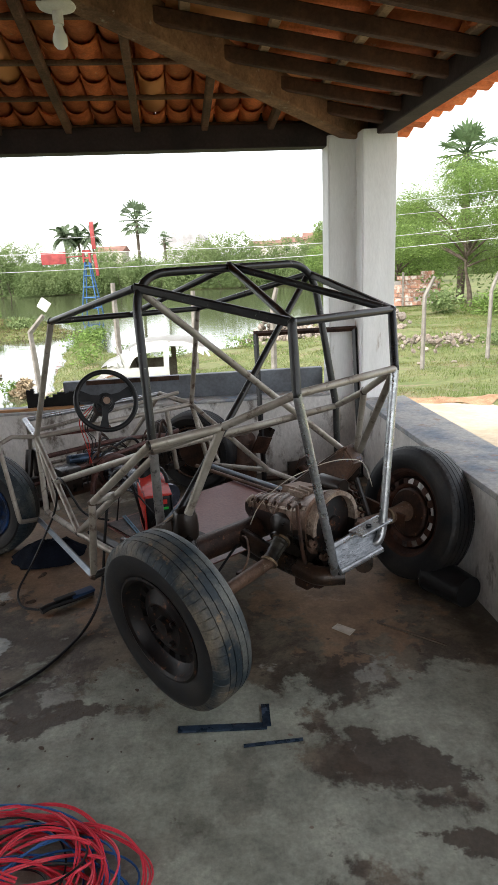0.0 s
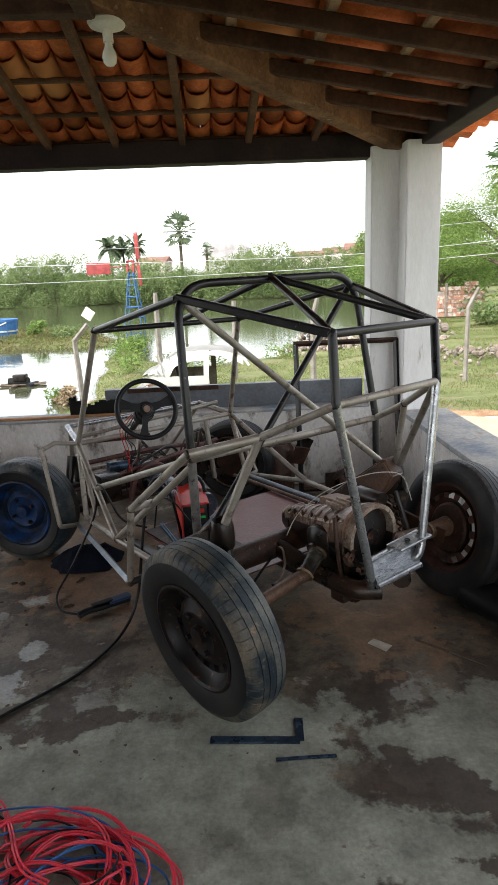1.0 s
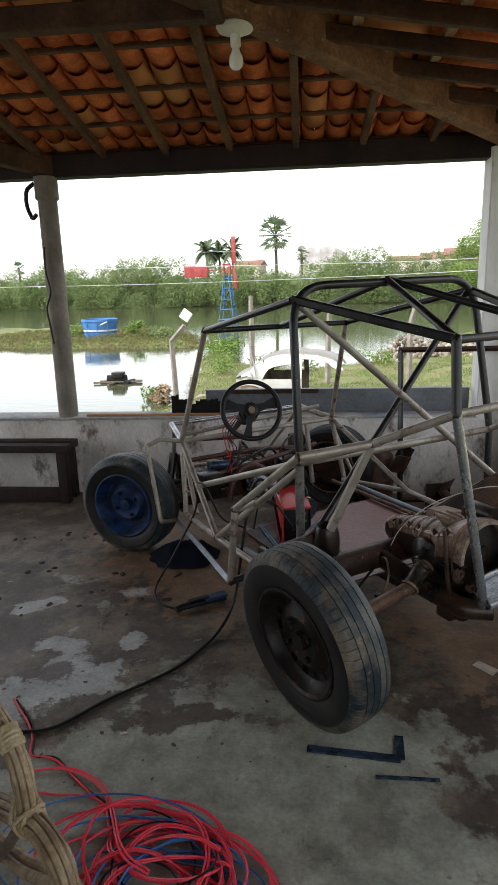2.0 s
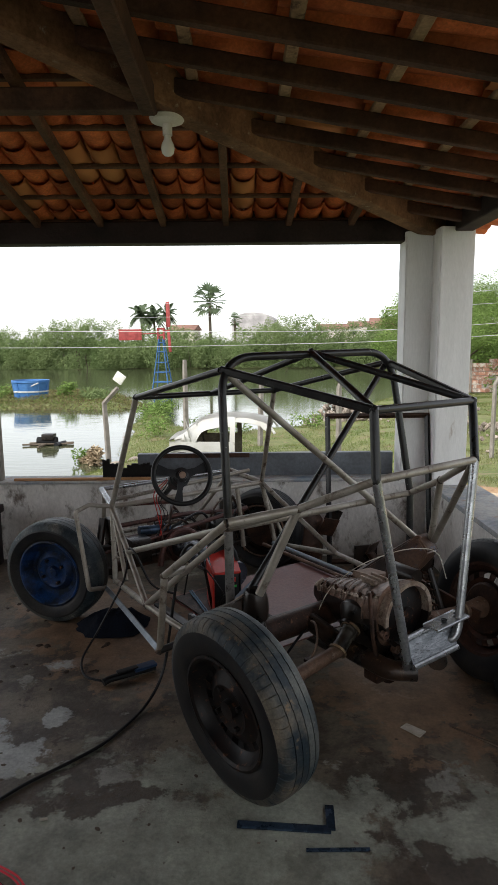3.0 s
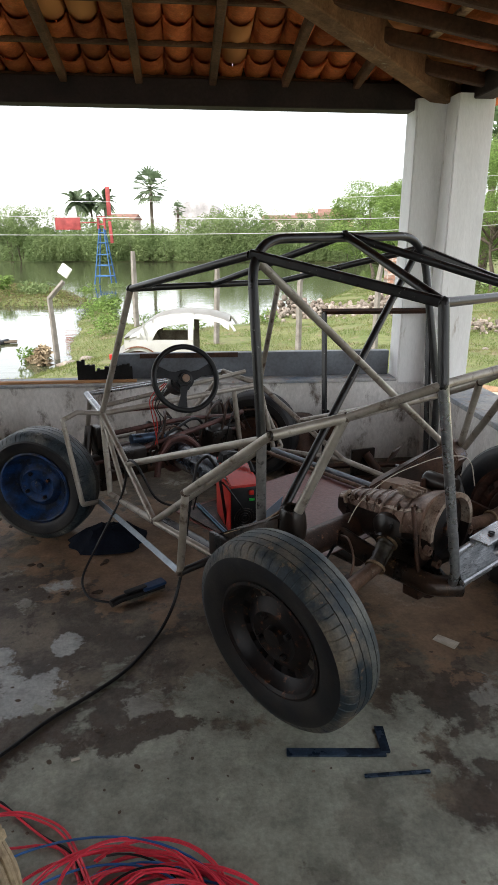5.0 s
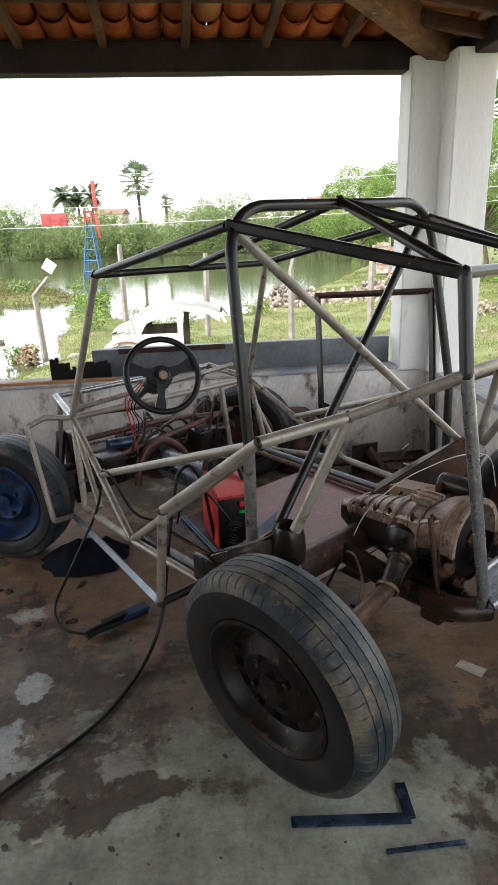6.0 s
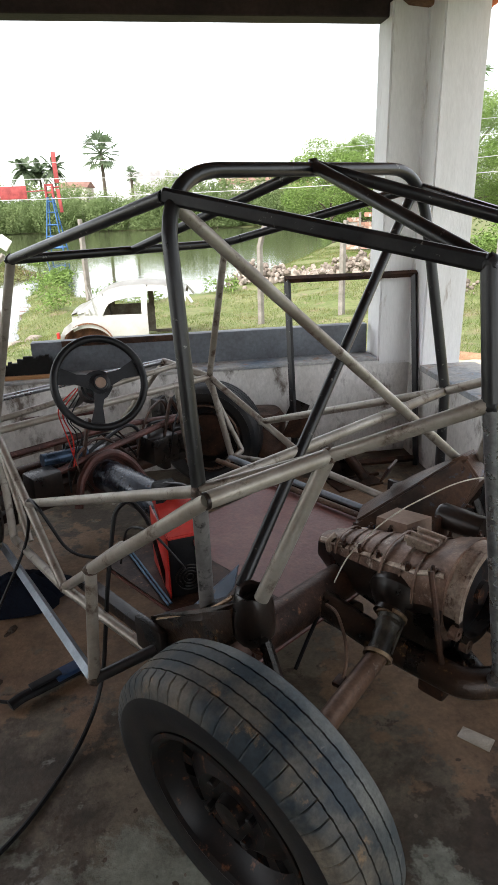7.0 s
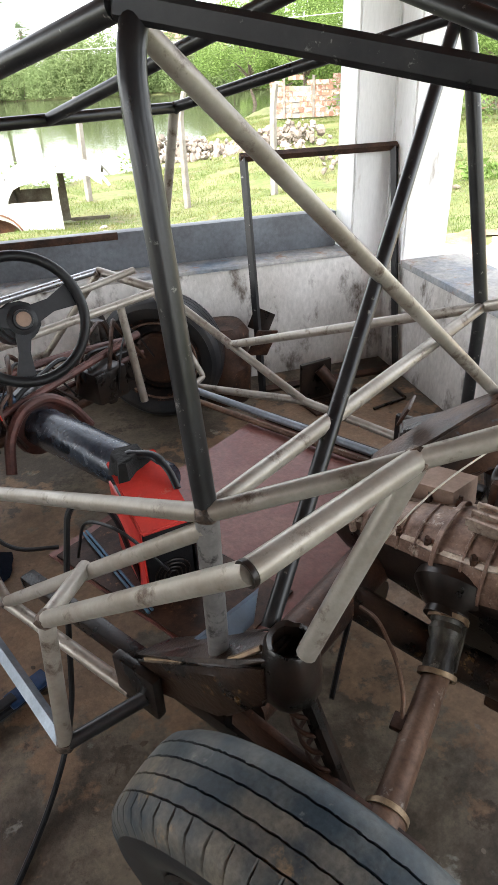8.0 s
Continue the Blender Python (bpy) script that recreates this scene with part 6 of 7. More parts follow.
for side, nm in ((0, "side_panel"), (1, "side_panel")):
    bm = B()

    def P(x, z):
        y = panel_y(z) + 0.05 * (1 - x / 2.45) * (z < 0.7)
        return bm.verts.new((x, 1.50 - y if side else y, z))

    def strip(x0, x1, lo_f, hi_f, n, m):
        rows = [[P(x, lo_f(x) + (hi_f(x) - lo_f(x)) * j / m) for j in range(m + 1)] for x in np.linspace(x0, x1, n + 1)]
        for a, b in zip(rows, rows[1:]):
            for j in range(m):
                bm.faces.new((a[j], b[j], b[j + 1], a[j + 1]))

    def top_f(x):
        return float(np.interp(x, TOPX, TOPZ))

    def arch(x):
        d = (x - 0.58) / 0.47
        return 0.02 + (0.40 * math.sqrt(max(0.0, 1 - d * d)) if abs(d) < 1 else 0.0)

    def belt(x):
        return 0.66

    def win_top(x):
        return float(np.interp(x, WINX, WINZ))
    strip(0.30, 0.90, arch, lambda x: min(0.66, top_f(x) - 0.02), 20, 5)
    strip(0.90, 1.72, arch, belt, 20, 5)
    strip(0.42, 0.90, belt, top_f, 12, 4)
    strip(0.90, 1.61, win_top, top_f, 14, 2)
    strip(1.61, 1.72, belt, top_f, 2, 5)
    strip(1.72, 2.45, lambda x: top_f(x) - 0.10 - 0.05 * (x > 2.3), top_f, 12, 2)
    strip(1.72, 2.45, lambda x: 0.0, lambda x: 0.07, 6, 1)
    bmesh.ops.remove_doubles(bm, verts=bm.verts[:], dist=0.002)
    r = bmesh.ops.solidify(bm, geom=bm.faces[:], thickness=0.018)
    # whole far panel takes the dark colour that imitates shade in the shell
    part(nm, bm, M["car_inner" if side else "car_white"], shell)
bm = B()
rows = []
for x in np.linspace(0.30, 2.45, 26):
    zt = float(np.interp(x, TOPX, TOPZ))
    y0 = panel_y(zt)
    rows.append([bm.verts.new((x, y0 + (1.50 - 2 * y0) * j / 10, zt + 0.055 * math.sin(math.pi * j / 10) ** 0.7)) for j in range(11)])
lining = B()
under = [[lining.verts.new(v.co - Vector((0, 0, 0.03))) for v in row] for row in rows]
for a, b in zip(rows, rows[1:]):
    for j in range(10):
        bm.faces.new((a[j], b[j], b[j + 1], a[j + 1]))
for a, b in zip(under, under[1:]):
    for j in range(10):
        lining.faces.new((a[j], b[j], b[j + 1], a[j + 1]))
bmesh.ops.solidify(bm, geom=bm.faces[:], thickness=0.012)
bmesh.ops.solidify(lining, geom=lining.faces[:], thickness=0.004)
roof_skin = part("roof", bm, M["car_white"], shell)
part("roof_lining", lining, M["car_inner"], roof_skin, "grey-brown inside of the roof, darkened for shade")
bm = B()
rows = []
for i, (x, z) in enumerate(((0.02, 0.10), (0.01, 0.26), (0.09, 0.40), (0.22, 0.50), (0.36, 0.56))):
    rows.append([bm.verts.new((x + (0.06 if j in (0, 6) else 0), -0.06 + 0.27 * j, z - (0.10 if j in (0, 6) else 0.0))) for j in range(7)])
for a, b in zip(rows, rows[1:]):
    for j in range(6):
        bm.faces.new((a[j], b[j], b[j + 1], a[j + 1]))
bmesh.ops.solidify(bm, geom=bm.faces[:], thickness=0.015)
part("rear_wing", bm, M["car_white"], shell)
bm = B()
lathe(bm, [(0.50, -0.02), (0.47, -0.02), (0.46, 0.30), (0.0, 0.30)], 32, pose(0.58, 0.02, 0.03, -90))
bmesh.ops.delete(bm, geom=[v for v in bm.verts if v.co.z < 0.0], context="VERTS")
part("wheel_arch", bm, M["car_rust"], shell, "rusty brown inner wheel arch")
part("tail_lamp", box(B(), 0.0, 0.05, -0.07, 0.03, 0.24, 0.36, 0.015), M["red_paint"], shell, "small red tail lamp")
part("a_pillar", sweep(B(), [(2.44, 0.17, 1.02), (2.52, 0.13, 0.92), (2.57, 0.10, 0.84)], 0.03, 8), M["car_white"], shell)
part("a_pillar", sweep(B(), [(2.44, 1.33, 1.02), (2.52, 1.37, 0.92), (2.57, 1.40, 0.84)], 0.03, 8), M["car_white"], shell)

# rubble heaps
verts, faces = [], []
ico = B()
bmesh.ops.create_icosphere(ico, subdivisions=1, radius=1.0)
iv, jf = [v.co.copy() for v in ico.verts], [[v.index for v in f.verts] for f in ico.faces]
ico.free()
rr = random.Random(8)
for k in range(760):
    t = rr.random()
    if k < 640:
        x, y = -0.9 + 4.6 * t + rr.gauss(0, 0.3), 22.6 - 1.4 * t + rr.gauss(0, 0.9)
        h = (0.35 + 0.35 * math.sin(t * 9)) * math.exp(-((y - 22.6 + 1.4 * t) / 1.0) ** 2) * rr.random()
    else:
        x, y = 3.2 + 1.3 * t + rr.gauss(0, 0.3), 15.8 + rr.gauss(0, 0.6)
        h = 0.22 * rr.random()
    s = rr.uniform(0.03, 0.15) * (1.0 if k < 640 else 0.6)
    rot = Euler((rr.uniform(0, 6), rr.uniform(0, 6), rr.uniform(0, 6))).to_matrix()
    sc = Vector((s * rr.uniform(0.7, 1.5), s, s * rr.uniform(0.5, 0.9)))
    o = Vector((x, y, float(ground_z(x, y)) + h))
    b0 = len(verts)
    verts += [o + rot @ Vector((v.x * sc.x, v.y * sc.y, v.z * sc.z)) * rr.uniform(0.8, 1.15) for v in iv]
    faces += [[b0 + i for i in f] for f in jf]
me = bpy.data.meshes.new("rubble")
me.from_pydata([tuple(v) for v in verts], [], faces)
me.materials.append(M["stone"])
tagged(new("rubble", me), "heap of pale broken stone and brick rubble", "rubble", kind="stuff")
for k in range(14):
    bm = B()
    bmesh.ops.create_icosphere(bm, subdivisions=2, radius=0.11)
    for v in bm.verts:
        v.co = Vector((v.co.x * 1.5, v.co.y, v.co.z * 0.6)) * (1.0 if k < 7 else 0.5) * (1 + 0.35 * noise.noise(v.co * 9 + Vector((k, 0, 0))))
    x, y = ((rr.uniform(-5.6, -4.2), rr.uniform(12.5, 14.5)) if k < 7 else (rr.uniform(-3, 5), rr.uniform(9, 13)))
    solo("loose_stone", bm, M["stone"], "pale loose stone lying in the grass", "stone", pose(x, y, float(ground_z(x, y)) + 0.02, 0, 0, rr.uniform(0, 360)), "stones in the grass")

# ruined brick walls
def ruined_wall(x, y, courses, length, label):
    ruin = thing("brick_wall", label, "wall", pose(x, y, -0.62), "ruined brick walls")
    part("core", box(B(), 0, length * 0.3 + 0.1, 0.03, 0.11, 0, courses * 0.19 - 0.4), M["mortar"], ruin)
    bm = B()
    for row in range(courses):
        for c in range(length):
            x0 = c * 0.30 + (0.15 if row % 2 else 0)
            if (row > courses - 4 and rr.random() < 0.2 * (row - courses + 4)) or rr.random() < 0.05:
                continue
            box(bm, x0, x0 + 0.285, rr.uniform(-0.008, 0.008), 0.14, row * 0.19 + 0.01, row * 0.19 + 0.18)
    tagged(part("brickwork", bm, M["brick"], ruin), kind="stuff")
    for k in range(length // 4):
        px = 0.5 + k * 1.2
        part("stub_post", box(B(), px, px + 0.09, -0.05, 0.02, 0, rr.uniform(1.3, 1.7)), M["post"], ruin)


ruined_wall(3.7, 29.6, 8, 11, "ruined unplastered red brick wall under the trees")
ruined_wall(12.4, 29.2, 7, 11, "broken red brick wall at the edge of the yard")

# wind pump on the spit
mill = thing("wind_pump", "home-made wind pump, blue lattice tower with red vane and blades", "windmill", pose(-12.4, 40.3, -1.25))
legs = [(-0.55, -0.5), (0.55, -0.5), (0.55, 0.5), (-0.55, 0.5)]
for x, y in legs:
    part("leg", sweep(B(), [(x, y, 0), (x * 0.25, y * 0.25, 3.35)], 0.045, 5), M["mill_blue"], mill)
for z in (0.5, 1.15, 1.8, 2.5, 3.1):
    f = 1 - 0.75 * z / 3.35
    for (x0, y0), (x1, y1) in zip(legs, legs[1:] + legs[:1]):
        part("cross_bar", sweep(B(), [(x0 * f, y0 * f, z), (x1 * f, y1 * f, z)], 0.04, 4), M["mill_blue"], mill)
for x in (-0.2, 0.2):
    part("head_post", box(B(), x - 0.05, x + 0.05, -0.12, 0.12, 3.3, 4.05), M["mill_red"], mill)
part("head_bar", box(B(), -0.26, 0.26, -0.10, 0.10, 3.95, 4.07), M["mill_red"], mill)
part("head_bar", box(B(), -0.26, 0.26, -0.10, 0.10, 3.55, 3.65), M["mill_red"], mill)
part("vane_arm", sweep(B(), [(-0.2, 0, 3.72), (-1.4, 0, 3.68)], 0.035, 6), M["mill_red"], mill)
part("vane", box(B(), -2.95, -1.35, -0.02, 0.02, 3.28, 4.0, 0.01), M["mill_red"], mill, "red sheet tail vane")
part("blade", box(B(), 0.46, 0.72, -0.03, 0.03, 4.1, 5.75, 0.01, pose(0, 0, 0, 0, -1, 0)), M["mill_red"], mill, "long red blade")
part("blade", box(B(), 0.52, 0.72, -0.03, 0.03, 2.45, 3.75, 0.01, pose(0.15, 0, 0, 0, -4, 0)), M["mill_red"], mill, "long red blade")
part("axle", sweep(B(), [(0.1, 0, 3.85), (0.62, 0, 3.9)], 0.05, 6), M["mill_red"], mill)

# blue water tank on the spit
tank = thing("water_tank", "faded blue round water tank standing on the pond bank", "water tank", pose(-16.7, 30.8, -1.30) @ Matrix.Diagonal((0.93, 0.93, 1.25, 1)))
part("body", lathe(B(), [(0.0, 0.0), (0.78, 0.0), (0.85, 0.12), (1.0, 0.85), (1.04, 0.86), (1.04, 0.95), (0.98, 0.95), (0.96, 0.86), (0.82, 0.1), (0.0, 0.08)], 36), M["tank_blue"], tank)
for k in range(10):
    a = 2 * math.pi * k / 10
    part("rib", sweep(B(), [(0.86 * math.cos(a), 0.86 * math.sin(a), 0.12), (1.01 * math.cos(a), 1.01 * math.sin(a), 0.85)], 0.03, 5), M["tank_blue"], tank)
part("rope_band", lathe(B(), [(0.925, 0.44), (0.955, 0.45), (0.965, 0.50), (0.935, 0.51)], 36, None, True), M["wire"], tank, "flaking white band round the tank")
part("pole", sweep(B(), [(-0.5, -0.9, 0.45), (0.9, -0.8, 0.85)], 0.03, 6), M["wire"], tank, "pale pole laid over the tank")

# raft on the near pond
raft = thing("raft", "small dark float of poles and drums on the pond", "raft", pose(-8.6, 16.8, WATER_Z, 0, 0, 8))
for x0, y0, x1, y1 in ((-0.7, -0.1, 0.75, 0.05), (-0.6, 0.2, 0.7, 0.25), (-0.1, -0.5, 0.1, 0.6)):
    part("pole", sweep(B(), [(x0, y0, 0.04), (x1, y1, 0.05)], 0.03, 6), M["bark"], raft)
part("drum", sweep(B(), [(-0.32, 0.1, 0.11), (0.25, 0.12, 0.11)], 0.13, 14), M["dark_sheet"], raft)
part("motor_box", box(B(), -0.16, 0.20, -0.05, 0.25, 0.16, 0.34, 0.03), M["oily"], raft)
part("float", sweep(B(), [(0.30, -0.15, 0.03), (0.42, 0.3, 0.03)], 0.08, 10), M["black_plastic"], raft)


# far houses
def far_house(x, y, w, d, h, roof, label, storeys=1):
    t = thing("house", label, "house", pose(x, y, 1.2), "houses beyond the bank")
    part("wall", box(B(), 0, w, 0, d, -2, h), M["brick"] if roof == "brick" else M["hall_grey" if roof == "arch" else "house_wall"], t)
    if roof == "arch":
        bm = B()
        sweep(bm, [(w / 2, -0.2, h - 0.3), (w / 2, d + 0.2, h - 0.3)], w * 0.52, 24, flat=0.42)
        part("roof", bm, M["hall_grey"], t)
    else:
        bm = B()
        hull(bm, [(-0.4, -0.4, h), (w + 0.4, -0.4, h), (-0.4, d + 0.4, h), (w + 0.4, d + 0.4, h), (-0.4, d / 2, h + 1.3), (w + 0.4, d / 2, h + 1.3)])
        part("roof", bm, M["house_roof"], t)
    for k in range(max(2, int(w / 3))):
        xx = 0.8 + k * (w - 1.6) / max(1, int(w / 3) - 0.5)
        part("window", box(B(), xx, xx + 0.9, -0.06, 0.02, h - 2.0, h - 0.9), M["dark_glass"], t)
    return t


far_house(-28.9, 150, 10.0, 9, 6.7, "arch", "far pale hall with a rounded roof beyond the trees")
far_house(-44, 148, 6, 7, 4.6, "gable", "far small house with a red roof beyond the trees")
far_house(-8.5, 150, 8.5, 8, 4.4, "gable", "far house with a red tiled roof beyond the trees")
far_house(-1.0, 146, 7.0, 8, 4.8, "gable", "far house with a red tiled roof beyond the trees")
far_house(3.4, 120, 6.0, 7, 4.4, "brick", "far raw brick house with a red roof beyond the trees")


# ---- things on the veranda ----
def floor_strip(name, pts, w, h, material, label, category):
    """A flat bar lying on the floor."""
    bm = B()
    for k, (a, b) in enumerate(zip(pts, pts[1:])):
        dx, dy = b[0] - a[0], b[1] - a[1]
        box(bm, 0, math.hypot(dx, dy), -w / 2, w / 2, 0.001, h * (1 + 0.15 * k), 0.0012, pose(a[0], a[1], 0, 0, 0, math.degrees(math.atan2(dy, dx))))
    return solo(name, bm, M[material], label, category)


floor_strip("steel_offcut", [(-0.124, 1.727), (0.17, 1.749), (0.160, 1.850)], 0.028, 0.008, "blue_steel", "L-shaped navy steel offcut on the concrete", "steel bar")
floor_strip("metal_rod", [(0.099, 1.658), (0.288, 1.690)], 0.010, 0.008, "blue_steel", "short dark steel rod on the concrete", "steel rod")
floor_strip("twig", [(0.62, 2.36), (0.73, 2.29), (0.86, 2.20)], 0.006, 0.006, "bark", "thin dry twig on the floor", "twig")
bm = B()
box(bm, -0.044, 0.044, -0.021, 0.021, 0.001, 0.004)
bm.verts.ensure_lookup_table()
for v in bm.verts:
    v.co.z += 0.005 * (v.co.x > 0) * (v.co.y > 0)
solo("card_scrap", bm, M["paper"], "dirty scrap of card on the floor", "scrap", pose(0.469, 2.315, 0, 0, 0, -38))
for k in range(74):
    bm = B()
    bmesh.ops.create_icosphere(bm, subdivisions=1, radius=rnd.uniform(0.003, 0.008))
    for v in bm.verts:
        v.co = Vector((v.co.x * rnd.uniform(0.8, 1.9), v.co.y, abs(v.co.z) * 0.5))
    if k < 16:
        x, y = rnd.uniform(0.25, 0.75), rnd.uniform(1.95, 2.5)
    elif k < 26:
        x, y = rnd.uniform(-0.9, 0.7), rnd.uniform(1.2, 2.0)
    else:
        x = rnd.uniform(-1.5, -0.25)
        y = 1.9 + 0.3 * x + abs(rnd.gauss(0, 0.45)) * (1 if k % 4 else -0.5)
    solo("rubble_crumb", bm, M["bark" if k >= 26 or k % 3 == 0 else "stone"], "small crumb of dried dirt on the floor" if k >= 26 else "small crumb of rubble on the floor", "crumb", pose(x, y, 0.001, 0, 0, rnd.uniform(0, 360)), group="crumbs on the floor")

for k in range(36):
    bm = B()
    r = rnd.uniform(0.006, 0.016)
    bmesh.ops.create_icosphere(bm, subdivisions=2, radius=r)
    for v in bm.verts:
        g = 1 + 0.5 * noise.noise(v.co * (1.3 / r) + Vector((k, 0, 0)))
        v.co = Vector((v.co.x * g * 1.4, v.co.y * g, max(0.0, v.co.z) * 0.45 * g))
    solo("mud_clod", bm, M["dried_mud"], "flat clod of dried brown mud on the floor", "clod", pose(rnd.uniform(-2.2, -0.95), rnd.uniform(2.25, 3.25), 0.0, 0, 0, rnd.uniform(0, 360)), group="clods of dried mud")
solo("cigarette_end", sweep(B(), [(-0.012, 0, 0.005), (0.012, 0.002, 0.005)], 0.0042, 10), M["paper"], "pale stub lying on the concrete", "stub", pose(-0.74, 1.65, 0, 0, 0, 20))

# welding cables and electrode holder
holder = thing("electrode_holder", "black and blue electrode holder lying on the concrete", "welding tool", pose(-0.772, 2.522, 0, 0, 0, 43))
bm = B()
sweep(bm, bent([(-0.125, 0, 0.02), (-0.09, 0.003, 0.026), (0.0, 0, 0.024), (0.08, 0, 0.022), (0.125, 0.004, 0.018)], 3, 0.4), 0.018, 10, flat=0.9)
part("handle", bm, M["black_plastic"], holder)
bm = B()
box(bm, 0.02, 0.13, -0.024, 0.024, 0.030, 0.046, 0.006)
part("jaw", bm, mat("navy_holder_jaw", (0.012, 0.035, 0.10), (0.02, 0.05, 0.12), 0.35, scale=14, fine=90, bump=0.05), holder, "blue insulated jaw")
part("lever", box(B(), -0.06, 0.04, -0.014, 0.014, 0.042, 0.052, 0.004), M["black_plastic"], holder)


def cable(pts, r, material, label, name="welding_cable", cat="cable", sides=8, n=6):
    return solo(name, sweep(B(), bent(pts, n, 0.48), r, sides), M[material], label, cat)


cable([(-0.852, 2.448, 0.02), (-0.97, 2.475, 0.012), (-1.06, 2.62, 0.012), (-1.05, 2.80, 0.06), (-0.90, 2.86, 0.35), (-0.86, 2.80, 0.53), (-0.80, 2.72, 0.54), (-0.72, 2.72, 0.36), (-0.62, 2.78, 0.31)],
      0.0055, "black_cable", "black welding lead looped over the frame")
cable([(-0.40, 2.62, 0.31), (-0.42, 2.54, 0.58), (-0.455, 2.491, 0.668), (-0.50, 2.498, 0.63), (-0.529, 2.459, 0.45), (-0.569, 2.437, 0.15), (-0.592, 2.395, 0.055), (-0.620, 2.29, 0.012), (-0.652, 2.17, 0.008), (-0.70, 2.03, 0.008),
       (-0.80, 1.89, 0.008), (-0.885, 1.785, 0.008), (-0.94, 1.68, 0.008), (-0.995, 1.60, 0.008), (-1.10, 1.562, 0.008), (-1.30, 1.53, 0.008), (-1.6, 1.45, 0.008)], 0.0065, "black_cable", "long black welding lead across the floor")

# low navy-black lump with a ragged outline
bm = B()
lump_rings = []
for i in range(7):
    f = i / 6
    row = []
    for k in range(28):
        a = 2 * math.pi * k / 28
        edge = 1 + 0.35 * noise.noise(Vector((math.cos(a) * 1.6, math.sin(a) * 1.6, 3.0))) + 0.10 * noise.noise(Vector((math.cos(a) * 3, math.sin(a) * 4, 8.0)))
        p = Vector((0.20 * f * edge * math.cos(a), 0.13 * f * edge * math.sin(a), 0))
        row.append(bm.verts.new((p.x, p.y, 0.004 + (1 - f * f) * 0.07 + 0.05 * (1 - f) * abs(noise.noise(p * 11)) + 0.05 * abs(noise.noise(p * 22 + Vector((3, 1, 0)))) * (1 - f * f))))
    lump_rings.append(row)
for r0, r1 in zip(lump_rings, lump_rings[1:]):
    for k in range(28):
        bm.faces.new((r0[k], r0[(k + 1) % 28], r1[(k + 1) % 28], r1[k]))
bmesh.ops.remove_doubles(bm, verts=bm.verts[:], dist=0.0005)
bmesh.ops.solidify(bm, geom=bm.faces[:], thickness=0.003)
solo("dark_cloth", bm, mat("navy_black_lump", (0.003, 0.005, 0.011), (0.008, 0.012, 0.022), 0.9, scale=8, fine=90, bump=0.2, sheen=0.15), "crumpled navy-black lump on the floor under the frame", "cloth", pose(-1.05, 3.02, 0.001, 0, 0, 20))

# heap of red and blue cable
heap = Vector((-0.42, 1.17, 0))
crnd = random.Random(31)


def coil_loops(n, turns, material, label, z0, pair, reach):
    """Strands that wind round the heap several times, some of them in pairs."""
    coil = thing("cable_coil", label, "cable")
    for k in range(n):
        c = heap + Vector((crnd.uniform(-0.07, 0.07), crnd.uniform(-0.05, 0.06), 0))
        rx, ry, a0 = crnd.uniform(0.13, 0.23) * reach, crnd.uniform(0.11, 0.19) * reach, crnd.uniform(0, 6.28)
        ph, z1, way = crnd.uniform(0, 6.28), crnd.uniform(0.006, 0.035), crnd.choice((-1, 1))
        span = turns * 6.28 * crnd.uniform(0.85, 1.15)
        m = int(span * 7)
        strand = []
        for i in range(m + 1):
            a = a0 + way * span * i / m
            g = i / m * 5 + ph
            w = 1 + 0.28 * math.sin(1.3 * g + ph) + 0.07 * math.sin(2 * a + ph)
            x = rx * w * math.cos(a) * 1.15 + 0.05 * math.sin(0.9 * g)
            y = ry * w * math.sin(a) + 0.045 * math.cos(1.1 * g + 1)
            z = z0 + z1 + 0.012 * math.sin(2.3 * a + ph) + 0.010 * math.sin(g * 1.7)
            strand.append(c + Vector((x, y, max(0.004, z))))
        part("loop", sweep(B(), strand, 0.0029, 6), M[material], coil)
        if pair:
            twin = [p + Vector((0.007 * math.cos(i * 0.11 + ph), 0.007 * math.sin(i * 0.09), 0.002)) for i, p in enumerate(strand)]
            part("loop", sweep(B(), twin, 0.0029, 6), M[material], coil)
    return coil


coil_loops(6, 2.6, "red_cable", "heap of tangled red electric cable on the floor", 0.004, True, 1.0)
coil_loops(4, 2.0, "blue_cable", "tangled blue electric cable among red cable", 0.000, False, 1.02)
coil_loops(2, 1.6, "black_cable", "black cable in the tangled heap", 0.004, False, 0.8)
TRAIL = [(-1.22, 1.72), (-1.09, 1.62), (-1.03, 1.56), (-0.99, 1.475), (-0.92, 1.495), (-0.85, 1.465), (-0.75, 1.405), (-0.66, 1.36), (-0.61, 1.30), (-0.56, 1.24)]
cable([(x, y, 0.006) for x, y in TRAIL], 0.0034, "red_cable", "red cable trailing in bends from the heap", "loose_cable", "cable", 6)
cable([(x + 0.012, y + 0.010 * math.sin(k * 2), 0.005) for k, (x, y) in enumerate(TRAIL)], 0.0034, "black_cable", "black cable trailing beside the red one", "loose_cable", "cable", 6)
for dx in (0.0, 0.009):
    cable([(-0.96 + dx, 1.42, 0.007), (-0.83, 1.462 + dx, 0.012), (-0.70 + dx, 1.42 + dx, 0.010), (-0.64 + dx, 1.36, 0.012), (-0.59 + dx, 1.29, 0.03), (-0.55 + dx, 1.23, 0.045), (-0.50 + dx, 1.175 + dx, 0.05), (-0.42, 1.15 + dx, 0.055)],
          0.0034, "red_cable", "red cable running from the floor over the heap", "loose_cable", "cable", 6)
